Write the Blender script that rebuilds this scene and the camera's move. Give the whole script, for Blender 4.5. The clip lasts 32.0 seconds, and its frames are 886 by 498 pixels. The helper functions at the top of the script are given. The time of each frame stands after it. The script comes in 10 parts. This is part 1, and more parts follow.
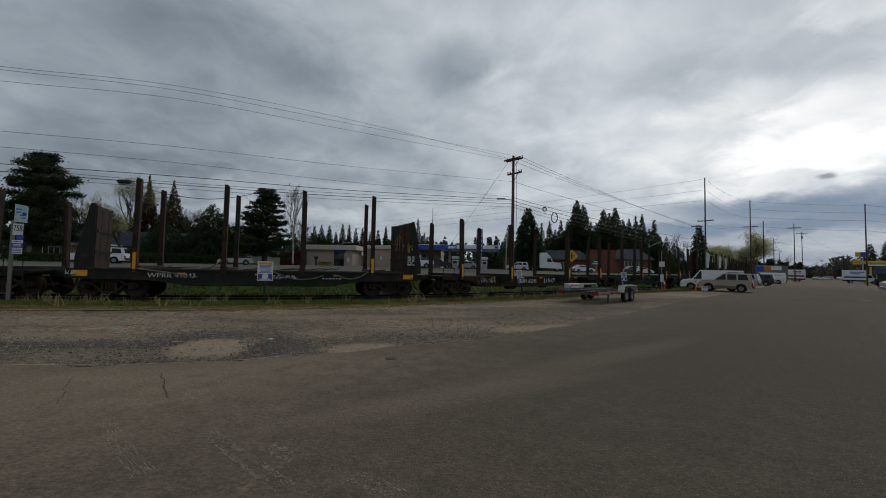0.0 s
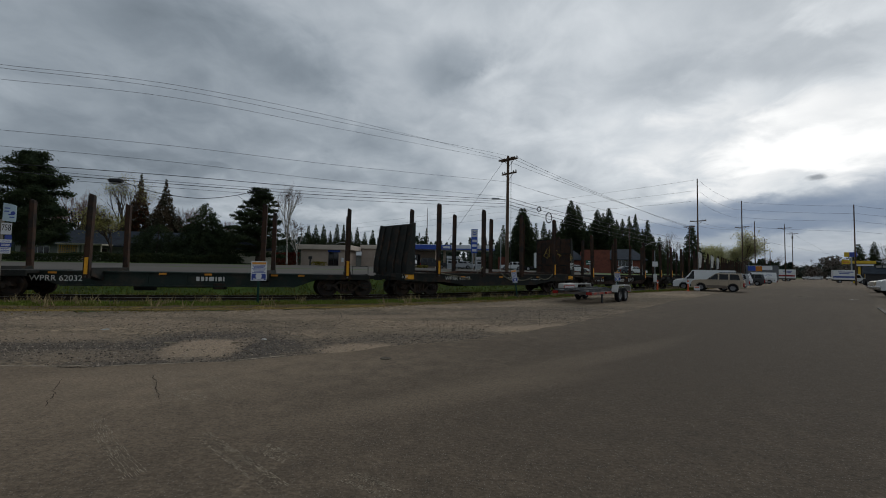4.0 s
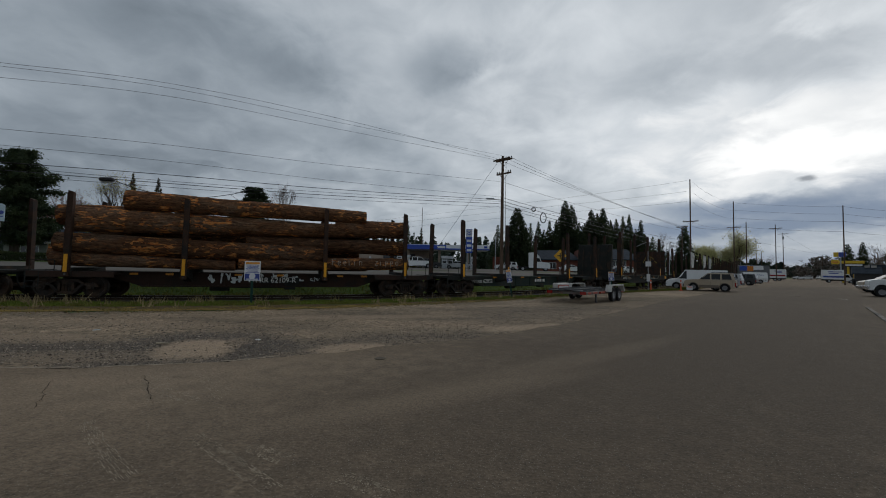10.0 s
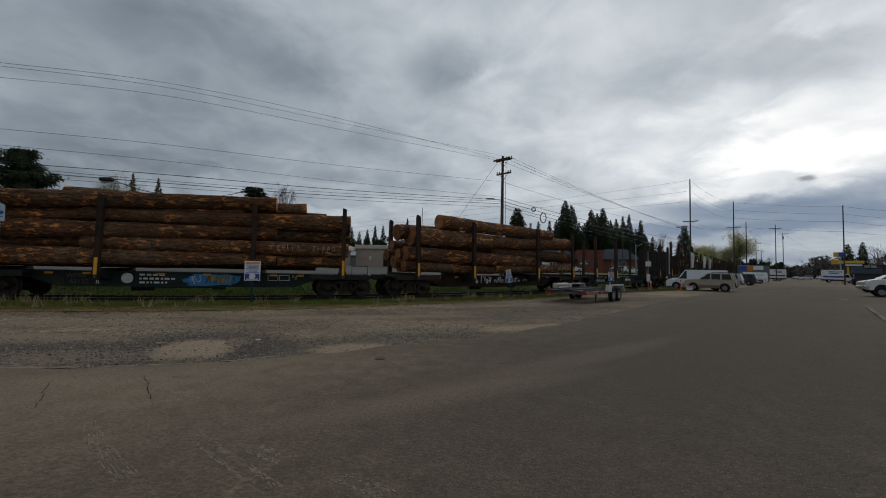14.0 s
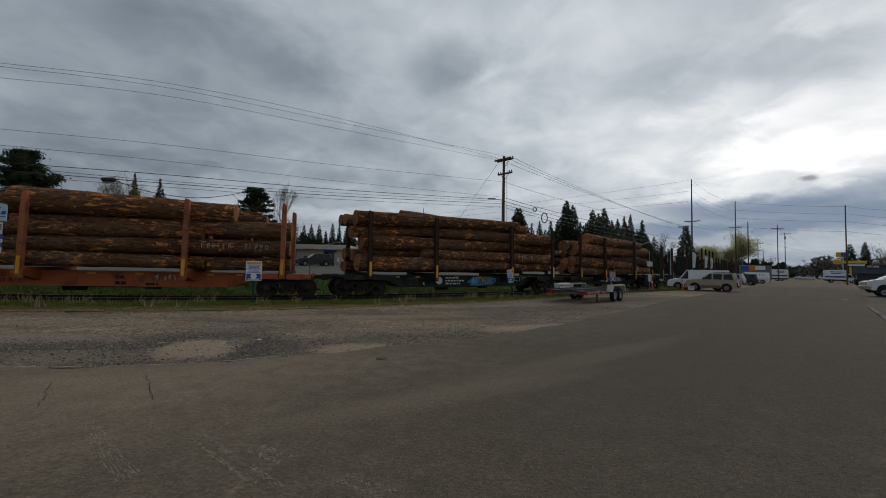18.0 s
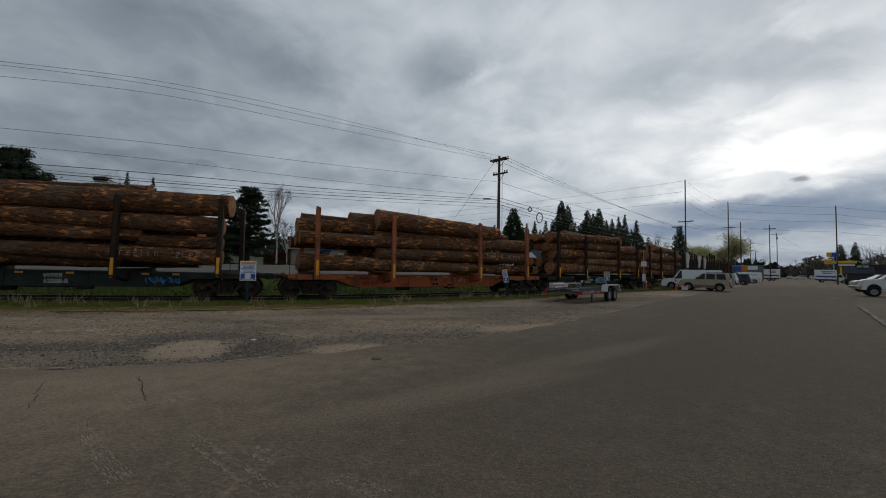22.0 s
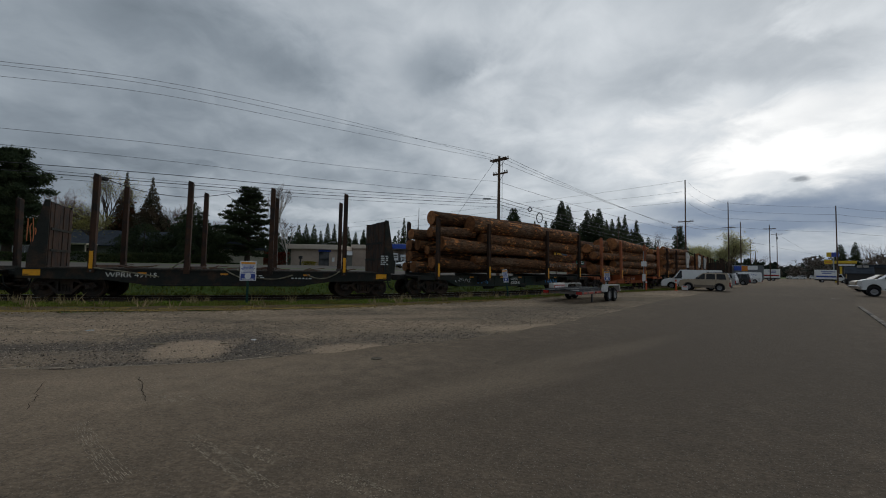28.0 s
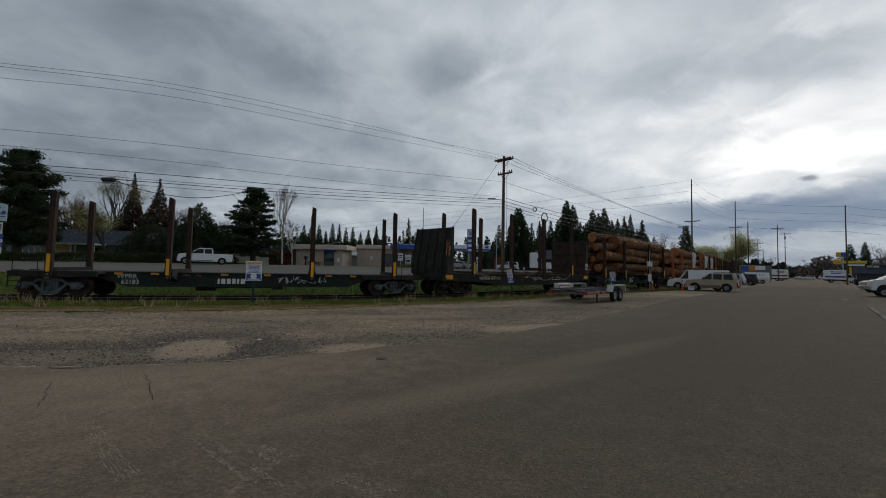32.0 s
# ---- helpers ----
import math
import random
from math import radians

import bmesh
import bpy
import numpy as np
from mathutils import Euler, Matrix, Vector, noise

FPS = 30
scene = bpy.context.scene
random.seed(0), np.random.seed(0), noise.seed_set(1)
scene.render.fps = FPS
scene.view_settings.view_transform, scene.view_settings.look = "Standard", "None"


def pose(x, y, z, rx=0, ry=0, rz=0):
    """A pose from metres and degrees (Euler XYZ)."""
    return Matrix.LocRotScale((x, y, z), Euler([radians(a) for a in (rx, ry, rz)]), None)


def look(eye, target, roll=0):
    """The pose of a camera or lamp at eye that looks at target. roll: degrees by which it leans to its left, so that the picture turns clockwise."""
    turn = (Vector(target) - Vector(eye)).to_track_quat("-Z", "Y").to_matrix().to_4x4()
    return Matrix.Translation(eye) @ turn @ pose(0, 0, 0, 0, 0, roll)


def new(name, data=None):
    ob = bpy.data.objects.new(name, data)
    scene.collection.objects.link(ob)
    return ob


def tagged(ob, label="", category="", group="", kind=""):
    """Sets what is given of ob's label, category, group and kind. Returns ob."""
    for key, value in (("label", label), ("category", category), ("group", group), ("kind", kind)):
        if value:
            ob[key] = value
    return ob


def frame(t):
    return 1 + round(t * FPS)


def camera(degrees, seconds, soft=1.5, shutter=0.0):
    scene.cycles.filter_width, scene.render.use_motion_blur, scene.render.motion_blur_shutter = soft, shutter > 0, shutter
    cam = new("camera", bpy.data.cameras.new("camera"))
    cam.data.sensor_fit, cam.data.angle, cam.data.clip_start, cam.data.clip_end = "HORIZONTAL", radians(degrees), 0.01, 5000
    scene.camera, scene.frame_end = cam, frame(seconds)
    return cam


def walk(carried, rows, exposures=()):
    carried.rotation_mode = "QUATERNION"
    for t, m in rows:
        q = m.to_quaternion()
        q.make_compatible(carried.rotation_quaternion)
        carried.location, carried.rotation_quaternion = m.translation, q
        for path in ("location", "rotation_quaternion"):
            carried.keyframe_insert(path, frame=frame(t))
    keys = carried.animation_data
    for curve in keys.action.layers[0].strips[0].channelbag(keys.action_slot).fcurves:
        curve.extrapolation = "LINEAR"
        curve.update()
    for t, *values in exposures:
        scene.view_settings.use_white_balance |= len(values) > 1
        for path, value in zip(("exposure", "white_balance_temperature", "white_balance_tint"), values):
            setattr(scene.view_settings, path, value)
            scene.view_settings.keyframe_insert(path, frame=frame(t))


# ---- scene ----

# one lens, a standing camera that pans a little
cam = camera(97.45, 32.0, soft=1.0)
EYE = 1.65
PAN = [(0, 1.53), (0.5, 1.53), (1, 1.33), (1.5, 1.04), (2, 0.84), (2.5, 0.75), (3, 0.82), (3.5, 0.8), (5.5, 0.44),
       (6, 0.25), (6.5, 0.06), (7, -0.03), (9, -0.03), (11, 0.0), (14, -0.02), (16.5, -0.02), (18, 0.15), (19, 0.25),
       (20, 0.06), (21, -0.24), (22, -0.53), (23, -0.9), (24, -1.03), (25, -1.12), (25.5, -1.12), (27.5, -0.63),
       (28, -0.53), (29, -0.5), (30, -0.33), (31, -0.03), (32, 0.15)]


def aim(deg):
    a, b = radians(deg), radians(2.836)
    ahead = Vector((-math.sin(a) * math.cos(b), math.cos(a) * math.cos(b), math.sin(b)))
    return look((0, 0, EYE), Vector((0, 0, EYE)) + ahead * 10, 1.2)


walk(cam, [(t, aim(d)) for t, d in PAN], [(0, 0.0), (32, 0.0)])

# ---- sky and sun ----
SUN = Vector((0.72, 0.69, 0.62)).normalized()
world = bpy.data.worlds.new("overcast_sky")
scene.world = world
world.use_nodes = True
wn, wl = world.node_tree.nodes, world.node_tree.links
wn.clear()


def wnode(kind, **kw):
    n = wn.new(kind)
    for k, v in kw.items():
        n.inputs[k].default_value = v
    return n


def wmath(op, a, b=None):
    n = wn.new("ShaderNodeMath")
    n.operation = op
    for i, v in enumerate((a, b)):
        if v is None:
            continue
        if isinstance(v, (int, float)):
            n.inputs[i].default_value = v
        else:
            wl.new(v, n.inputs[i])
    return n.outputs[0]


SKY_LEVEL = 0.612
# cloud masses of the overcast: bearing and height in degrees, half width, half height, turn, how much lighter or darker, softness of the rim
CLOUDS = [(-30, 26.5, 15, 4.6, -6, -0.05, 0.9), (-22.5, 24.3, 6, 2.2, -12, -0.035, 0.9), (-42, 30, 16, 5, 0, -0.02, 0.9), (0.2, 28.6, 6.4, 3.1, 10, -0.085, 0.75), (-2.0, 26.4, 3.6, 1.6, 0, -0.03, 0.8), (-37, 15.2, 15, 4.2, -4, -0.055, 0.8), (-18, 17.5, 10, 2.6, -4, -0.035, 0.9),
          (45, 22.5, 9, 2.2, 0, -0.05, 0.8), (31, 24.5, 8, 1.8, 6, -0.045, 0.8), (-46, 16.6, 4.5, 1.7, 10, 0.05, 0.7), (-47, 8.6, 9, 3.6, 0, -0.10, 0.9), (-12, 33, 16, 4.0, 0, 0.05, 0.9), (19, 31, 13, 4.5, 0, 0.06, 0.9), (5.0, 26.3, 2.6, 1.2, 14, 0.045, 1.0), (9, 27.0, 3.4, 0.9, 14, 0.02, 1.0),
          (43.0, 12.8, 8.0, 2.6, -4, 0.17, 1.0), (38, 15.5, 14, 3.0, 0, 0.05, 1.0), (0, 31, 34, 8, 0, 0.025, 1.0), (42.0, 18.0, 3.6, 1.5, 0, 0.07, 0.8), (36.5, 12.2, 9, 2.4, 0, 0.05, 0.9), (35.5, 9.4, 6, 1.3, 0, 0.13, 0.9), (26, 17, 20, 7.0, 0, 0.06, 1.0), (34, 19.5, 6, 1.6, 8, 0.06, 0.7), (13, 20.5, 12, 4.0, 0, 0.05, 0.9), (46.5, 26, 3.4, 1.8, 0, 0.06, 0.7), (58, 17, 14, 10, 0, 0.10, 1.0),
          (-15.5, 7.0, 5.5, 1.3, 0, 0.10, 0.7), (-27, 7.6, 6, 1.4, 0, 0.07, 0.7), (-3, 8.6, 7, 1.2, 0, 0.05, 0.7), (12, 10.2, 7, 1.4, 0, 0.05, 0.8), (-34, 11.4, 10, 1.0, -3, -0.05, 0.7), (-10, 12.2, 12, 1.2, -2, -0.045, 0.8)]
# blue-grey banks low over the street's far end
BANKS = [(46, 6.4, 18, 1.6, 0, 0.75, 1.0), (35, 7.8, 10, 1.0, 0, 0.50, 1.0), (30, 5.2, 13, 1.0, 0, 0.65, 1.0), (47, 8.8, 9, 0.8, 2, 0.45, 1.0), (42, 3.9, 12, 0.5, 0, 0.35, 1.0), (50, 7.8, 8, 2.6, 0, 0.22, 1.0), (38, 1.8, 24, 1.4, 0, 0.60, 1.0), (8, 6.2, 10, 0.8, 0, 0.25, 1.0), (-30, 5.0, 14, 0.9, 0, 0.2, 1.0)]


def build_sky():
    tc = wn.new("ShaderNodeTexCoord")
    sep = wn.new("ShaderNodeSeparateXYZ")
    wl.new(tc.outputs["Generated"], sep.inputs[0])
    up = wmath("MAXIMUM", sep.outputs[2], 0.0)
    div = wmath("ADD", up, 0.30)
    comb = wn.new("ShaderNodeCombineXYZ")
    wl.new(wmath("DIVIDE", sep.outputs[0], div), comb.inputs[0])
    wl.new(wmath("DIVIDE", sep.outputs[1], div), comb.inputs[1])
    big = wnode("ShaderNodeTexNoise", Scale=1.5, Detail=7.0, Roughness=0.52, Distortion=0.25)
    fine = wnode("ShaderNodeTexNoise", Scale=4.6, Detail=9.0, Roughness=0.56, Distortion=0.35)
    for n in (big, fine):
        wl.new(comb.outputs[0], n.inputs["Vector"])
    # bearing and height, in degrees, pulled about by the cloud's own texture
    flat = wn.new("ShaderNodeCombineXYZ")
    wl.new(wmath("MULTIPLY", wmath("ARCTAN2", sep.outputs[0], sep.outputs[1]), 57.296), flat.inputs[0])
    wl.new(wmath("MULTIPLY", wmath("ARCSINE", sep.outputs[2]), 57.296), flat.inputs[1])
    centre = wn.new("ShaderNodeVectorMath")
    centre.operation = "SUBTRACT"
    wl.new(fine.outputs["Color"], centre.inputs[0])
    centre.inputs[1].default_value = (0.5, 0.5, 0.5)
    pull = wn.new("ShaderNodeVectorMath")
    pull.operation = "MULTIPLY_ADD"
    wl.new(centre.outputs[0], pull.inputs[0])
    pull.inputs[1].default_value = (13.0, 7.0, 0.0)
    wl.new(flat.outputs[0], pull.inputs[2])

    calm = wn.new("ShaderNodeVectorMath")
    calm.operation = "MULTIPLY_ADD"
    wl.new(centre.outputs[0], calm.inputs[0])
    calm.inputs[1].default_value = (14.0, 3.0, 0.0)
    wl.new(flat.outputs[0], calm.inputs[2])

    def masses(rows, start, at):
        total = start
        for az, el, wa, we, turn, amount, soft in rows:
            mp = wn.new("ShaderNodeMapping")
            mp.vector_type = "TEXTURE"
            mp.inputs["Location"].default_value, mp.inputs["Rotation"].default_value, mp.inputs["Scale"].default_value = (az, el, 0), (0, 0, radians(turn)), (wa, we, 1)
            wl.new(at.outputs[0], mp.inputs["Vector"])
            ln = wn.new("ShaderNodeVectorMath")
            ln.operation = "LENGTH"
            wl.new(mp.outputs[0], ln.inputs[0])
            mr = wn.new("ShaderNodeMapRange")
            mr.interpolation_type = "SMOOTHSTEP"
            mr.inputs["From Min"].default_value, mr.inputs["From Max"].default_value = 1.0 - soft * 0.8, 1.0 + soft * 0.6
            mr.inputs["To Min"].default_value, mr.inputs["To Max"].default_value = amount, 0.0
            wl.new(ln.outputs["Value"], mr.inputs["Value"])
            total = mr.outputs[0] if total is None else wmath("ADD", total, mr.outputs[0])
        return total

    # the veiled sun brightens the cloud on its side
    dot = wn.new("ShaderNodeVectorMath")
    dot.operation = "DOT_PRODUCT"
    wl.new(tc.outputs["Generated"], dot.inputs[0])
    dot.inputs[1].default_value = Vector((0.70, 0.68, 0.30)).normalized()
    side = wmath("POWER", wmath("MAXIMUM", dot.outputs["Value"], 0.0), 2.0)
    level = wmath("ADD", wmath("MULTIPLY", side, 0.175), SKY_LEVEL)
    level = wmath("ADD", level, wmath("MULTIPLY", wmath("SUBTRACT", big.outputs[0], 0.5), 0.22))
    level = wmath("ADD", level, wmath("MULTIPLY", wmath("SUBTRACT", fine.outputs[0], 0.5), 0.25))
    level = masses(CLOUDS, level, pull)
    ramp = wn.new("ShaderNodeValToRGB")
    wl.new(level, ramp.inputs[0])
    e = ramp.color_ramp.elements
    e[0].position, e[0].color = 0.30, (0.070, 0.086, 0.105, 1)
    e[1].position, e[1].color = 1.0, (1.02, 1.03, 1.03, 1)
    for at, col in ((0.45, (0.146, 0.176, 0.208)), (0.55, (0.228, 0.268, 0.310)), (0.65, (0.336, 0.382, 0.430)), (0.75, (0.474, 0.520, 0.566)), (0.85, (0.655, 0.698, 0.738)), (0.93, (0.850, 0.870, 0.885))):
        m = e.new(at)
        m.color = (*col, 1)
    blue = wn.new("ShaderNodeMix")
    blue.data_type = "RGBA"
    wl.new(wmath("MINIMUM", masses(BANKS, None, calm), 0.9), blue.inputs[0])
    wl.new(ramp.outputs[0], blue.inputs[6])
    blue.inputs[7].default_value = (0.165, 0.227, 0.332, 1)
    # one small dark scrap of cloud
    near = wn.new("ShaderNodeVectorMath")
    near.operation = "DISTANCE"
    wob = wn.new("ShaderNodeVectorMath")
    wob.operation = "MULTIPLY_ADD"
    wl.new(fine.outputs["Color"], wob.inputs[0])
    wob.inputs[1].default_value = (0.03, 0.03, 0.025)
    wl.new(tc.outputs["Generated"], wob.inputs[2])
    sq = wn.new("ShaderNodeVectorMath")
    sq.operation = "MULTIPLY"
    wl.new(wob.outputs[0], sq.inputs[0])
    sq.inputs[1].default_value = (1, 1, 1.9)
    wl.new(sq.outputs[0], near.inputs[0])
    cd = Vector((0.93, 0.99, 0.25)).normalized()
    near.inputs[1].default_value = (cd.x + 0.015, cd.y + 0.015, (cd.z + 0.0125) * 1.9)
    scrap = wn.new("ShaderNodeMapRange")
    scrap.inputs["From Min"].default_value, scrap.inputs["From Max"].default_value = 0.006, 0.016
    scrap.inputs["To Min"].default_value, scrap.inputs["To Max"].default_value = 0.70, 0.0
    wl.new(near.outputs["Value"], scrap.inputs["Value"])
    grey = wn.new("ShaderNodeMix")
    grey.data_type = "RGBA"
    wl.new(scrap.outputs[0], grey.inputs[0])
    wl.new(blue.outputs[2], grey.inputs[6])
    grey.inputs[7].default_value = (0.14, 0.165, 0.20, 1)
    sky = wn.new("ShaderNodeTexSky")
    sky.sky_type, sky.sun_disc = "NISHITA", False
    sky.sun_elevation, sky.sun_rotation = math.asin(SUN.z), math.atan2(SUN.x, SUN.y)
    b1, b2 = wnode("ShaderNodeBackground", Strength=0.05), wnode("ShaderNodeBackground", Strength=1.0)
    wl.new(sky.outputs[0], b1.inputs[0])
    wl.new(grey.outputs[2], b2.inputs[0])
    cover = wnode("ShaderNodeMixShader", Fac=0.96)
    wl.new(b1.outputs[0], cover.inputs[1])
    wl.new(b2.outputs[0], cover.inputs[2])
    out = wn.new("ShaderNodeOutputWorld")
    wl.new(cover.outputs[0], out.inputs[0])


build_sky()
sun = new("sun", bpy.data.lights.new("sun", "SUN"))
sun.data.energy, sun.data.angle, sun.data.color = 0.5, radians(25), (1.0, 0.96, 0.9)
sun.matrix_world = look(SUN * 100, (0, 0, 0))

# ---- the line of the track: straight far away, bending as it comes nearer ----
RAIL_Z = 0.14
CAR_UP = 0.10
BEND = ((-30, 0.0196), (-18, 0.1431), (-9, 0.3825), (0, 0.6167), (9, 0.7001), (18, 0.7169), (30, 0.7985), (48, 0.79), (56, 0.88), (100, 0.88), (118, 0.80), (150, 0.86))
_S = np.arange(-90, 420.01, 0.1)
_T = np.convolve(np.pad(np.interp(_S, [a for a, _ in BEND], [b for _, b in BEND]), 30, mode="edge"), np.ones(61) / 61, "valid")
_X = np.concatenate([[0], np.cumsum(np.cos((_T[1:] + _T[:-1]) / 2) * 0.1)])
_Y = np.concatenate([[0], np.cumsum(np.sin((_T[1:] + _T[:-1]) / 2) * 0.1)])
_I = int(np.argmin(abs(_S)))
_X, _Y = _X - _X[_I], _Y - _Y[_I] + 23.139


def line_at(s, o=0.0):
    """A place by the distance along the track and to its far side; also the heading."""
    t = float(np.interp(s, _S, _T))
    return (float(np.interp(s, _S, _X)) - math.sin(t) * o, float(np.interp(s, _S, _Y)) + math.cos(t) * o, t)


def off_track(x, y):
    """Distance from the track, positive on its far side."""
    x, y = np.asarray(x, float), np.asarray(y, float)
    sub = slice(0, None, 8)
    d = (x[..., None] - _X[sub]) ** 2 + (y[..., None] - _Y[sub]) ** 2
    i = d.argmin(-1)
    ox, oy, th = x - _X[sub][i], y - _Y[sub][i], _T[sub][i]
    return -np.sin(th) * ox + np.cos(th) * oy


def ramp01(v, a, b):
    u = np.clip((np.asarray(v, float) - a) / (b - a), 0, 1)
    return u * u * (3 - 2 * u)


def ground_z(x, y):
    o = off_track(x, y)
    return 0.98 * ramp01(o, 2.4, 4.2) + 0.30 * ramp01(o, 4.6, 15) + 0.35 * ramp01(o, 14, 45)


def gz(x, y):
    return float(ground_z(np.array([x]), np.array([y]))[0])


# ---- mesh helpers ----
def box(bm, x0, x1, y0, y1, z0, z1, bevel=0.0, m=None):
    g = bmesh.ops.create_cube(bm, size=1.0, matrix=Matrix.Translation(((x0 + x1) / 2, (y0 + y1) / 2, (z0 + z1) / 2)) @ Matrix.Diagonal((abs(x1 - x0), abs(y1 - y0), abs(z1 - z0), 1)))
    vs = g["verts"]
    if bevel:
        es = list({e for v in vs for e in v.link_edges})
        r = bmesh.ops.bevel(bm, geom=es, offset=bevel, segments=1, affect="EDGES")
        vs = list({v for f in r["faces"] for v in f.verts} | {v for v in vs if v.is_valid})
    if m is not None:
        bmesh.ops.transform(bm, matrix=m, verts=vs)
    return vs


def tube(bm, a, b, r0, r1=None, n=10, caps=True):
    """A tapered round bar between two points."""
    a, b = Vector(a), Vector(b)
    d = b - a
    m = Matrix.Translation((a + b) / 2) @ d.to_track_quat("Z", "Y").to_matrix().to_4x4()
    return bmesh.ops.create_cone(bm, cap_ends=caps, cap_tris=False, segments=n, radius1=r0, radius2=r0 if r1 is None else r1, depth=d.length, matrix=m)["verts"]


def prism(bm, pts, y0, y1, axis="y"):
    """A closed outline (x, z) pushed out from y0 to y1 (or outline (x, y) along z, (y, z) along x)."""
    def put(p, q):
        return {"y": (p[0], q, p[1]), "z": (p[0], p[1], q), "x": (q, p[0], p[1])}[axis]
    a = [bm.verts.new(put(p, y0)) for p in pts]
    b = [bm.verts.new(put(p, y1)) for p in pts]
    fs = [bm.faces.new(a), bm.faces.new(b[::-1])]
    n = len(pts)
    fs += [bm.faces.new((a[i], b[i], b[(i + 1) % n], a[(i + 1) % n])) for i in range(n)]
    bmesh.ops.recalc_face_normals(bm, faces=fs)
    return a + b


def sweep(pts, r, n=6):
    """A round bar along a line of points, in one piece."""
    pts = [Vector(p) for p in pts]
    k = len(pts) - 1
    v = []
    for i, q in enumerate(pts):
        d = (pts[min(i + 1, k)] - pts[max(i - 1, 0)]).normalized()
        a = d.cross(Vector((0.1, 0.3, 1))).normalized()
        b = d.cross(a)
        v += [tuple(q + (a * math.cos(2 * math.pi * j / n) + b * math.sin(2 * math.pi * j / n)) * r) for j in range(n)]
    f = [(i * n + j, i * n + (j + 1) % n, (i + 1) * n + (j + 1) % n, (i + 1) * n + j) for i in range(k) for j in range(n)]
    return v, f + [tuple(range(n))[::-1], tuple(range(k * n, k * n + n))]


def mesh_of(bm, name, material, smooth=False):
    me = bpy.data.meshes.new(name)
    bm.to_mesh(me)
    bm.free()
    if material is not None:
        me.materials.append(material)
    if smooth:
        for p in me.polygons:
            p.use_smooth = True
    return me


def part(name, bm, material, parent=None, label="", m=None, smooth=False):
    """One mesh object, under a thing or a part."""
    me = bm if isinstance(bm, bpy.types.Mesh) else mesh_of(bm, name, material, smooth)
    ob = new(name, me)
    if parent is not None:
        ob.parent = parent
    if m is not None:
        ob.matrix_basis = m
    return tagged(ob, label) if label else ob


def thing(name, label, category, m=None, group="", kind=""):
    ob = tagged(new(name), label, category, group, kind)
    if m is not None:
        ob.matrix_basis = m
    return ob


def raw(name, verts, faces, material, smooth=False):
    me = bpy.data.meshes.new(name)
    me.from_pydata(verts, [], faces)
    if material is not None:
        me.materials.append(material)
    if smooth:
        for p in me.polygons:
            p.use_smooth = True
    return me


def letters(words, height, material, parent, m, name="lettering", width=None, label=""):
    """Flat letters in the built-in font, made into a mesh."""
    cu = bpy.data.curves.new(name, "FONT")
    cu.body, cu.size, cu.align_x, cu.align_y, cu.extrude = words, height * 1.38, "CENTER", "CENTER", 0.002
    tmp = bpy.data.objects.new(name, cu)
    scene.collection.objects.link(tmp)
    dg = bpy.context.evaluated_depsgraph_get()
    me = bpy.data.meshes.new_from_object(tmp.evaluated_get(dg))
    bpy.data.objects.remove(tmp)
    if width:
        w = max(v.co.x for v in me.vertices) - min(v.co.x for v in me.vertices)
        for v in me.vertices:
            v.co.x *= width / w
    me.materials.clear()
    me.materials.append(material)
    return part(name, me, None, parent, label, m)


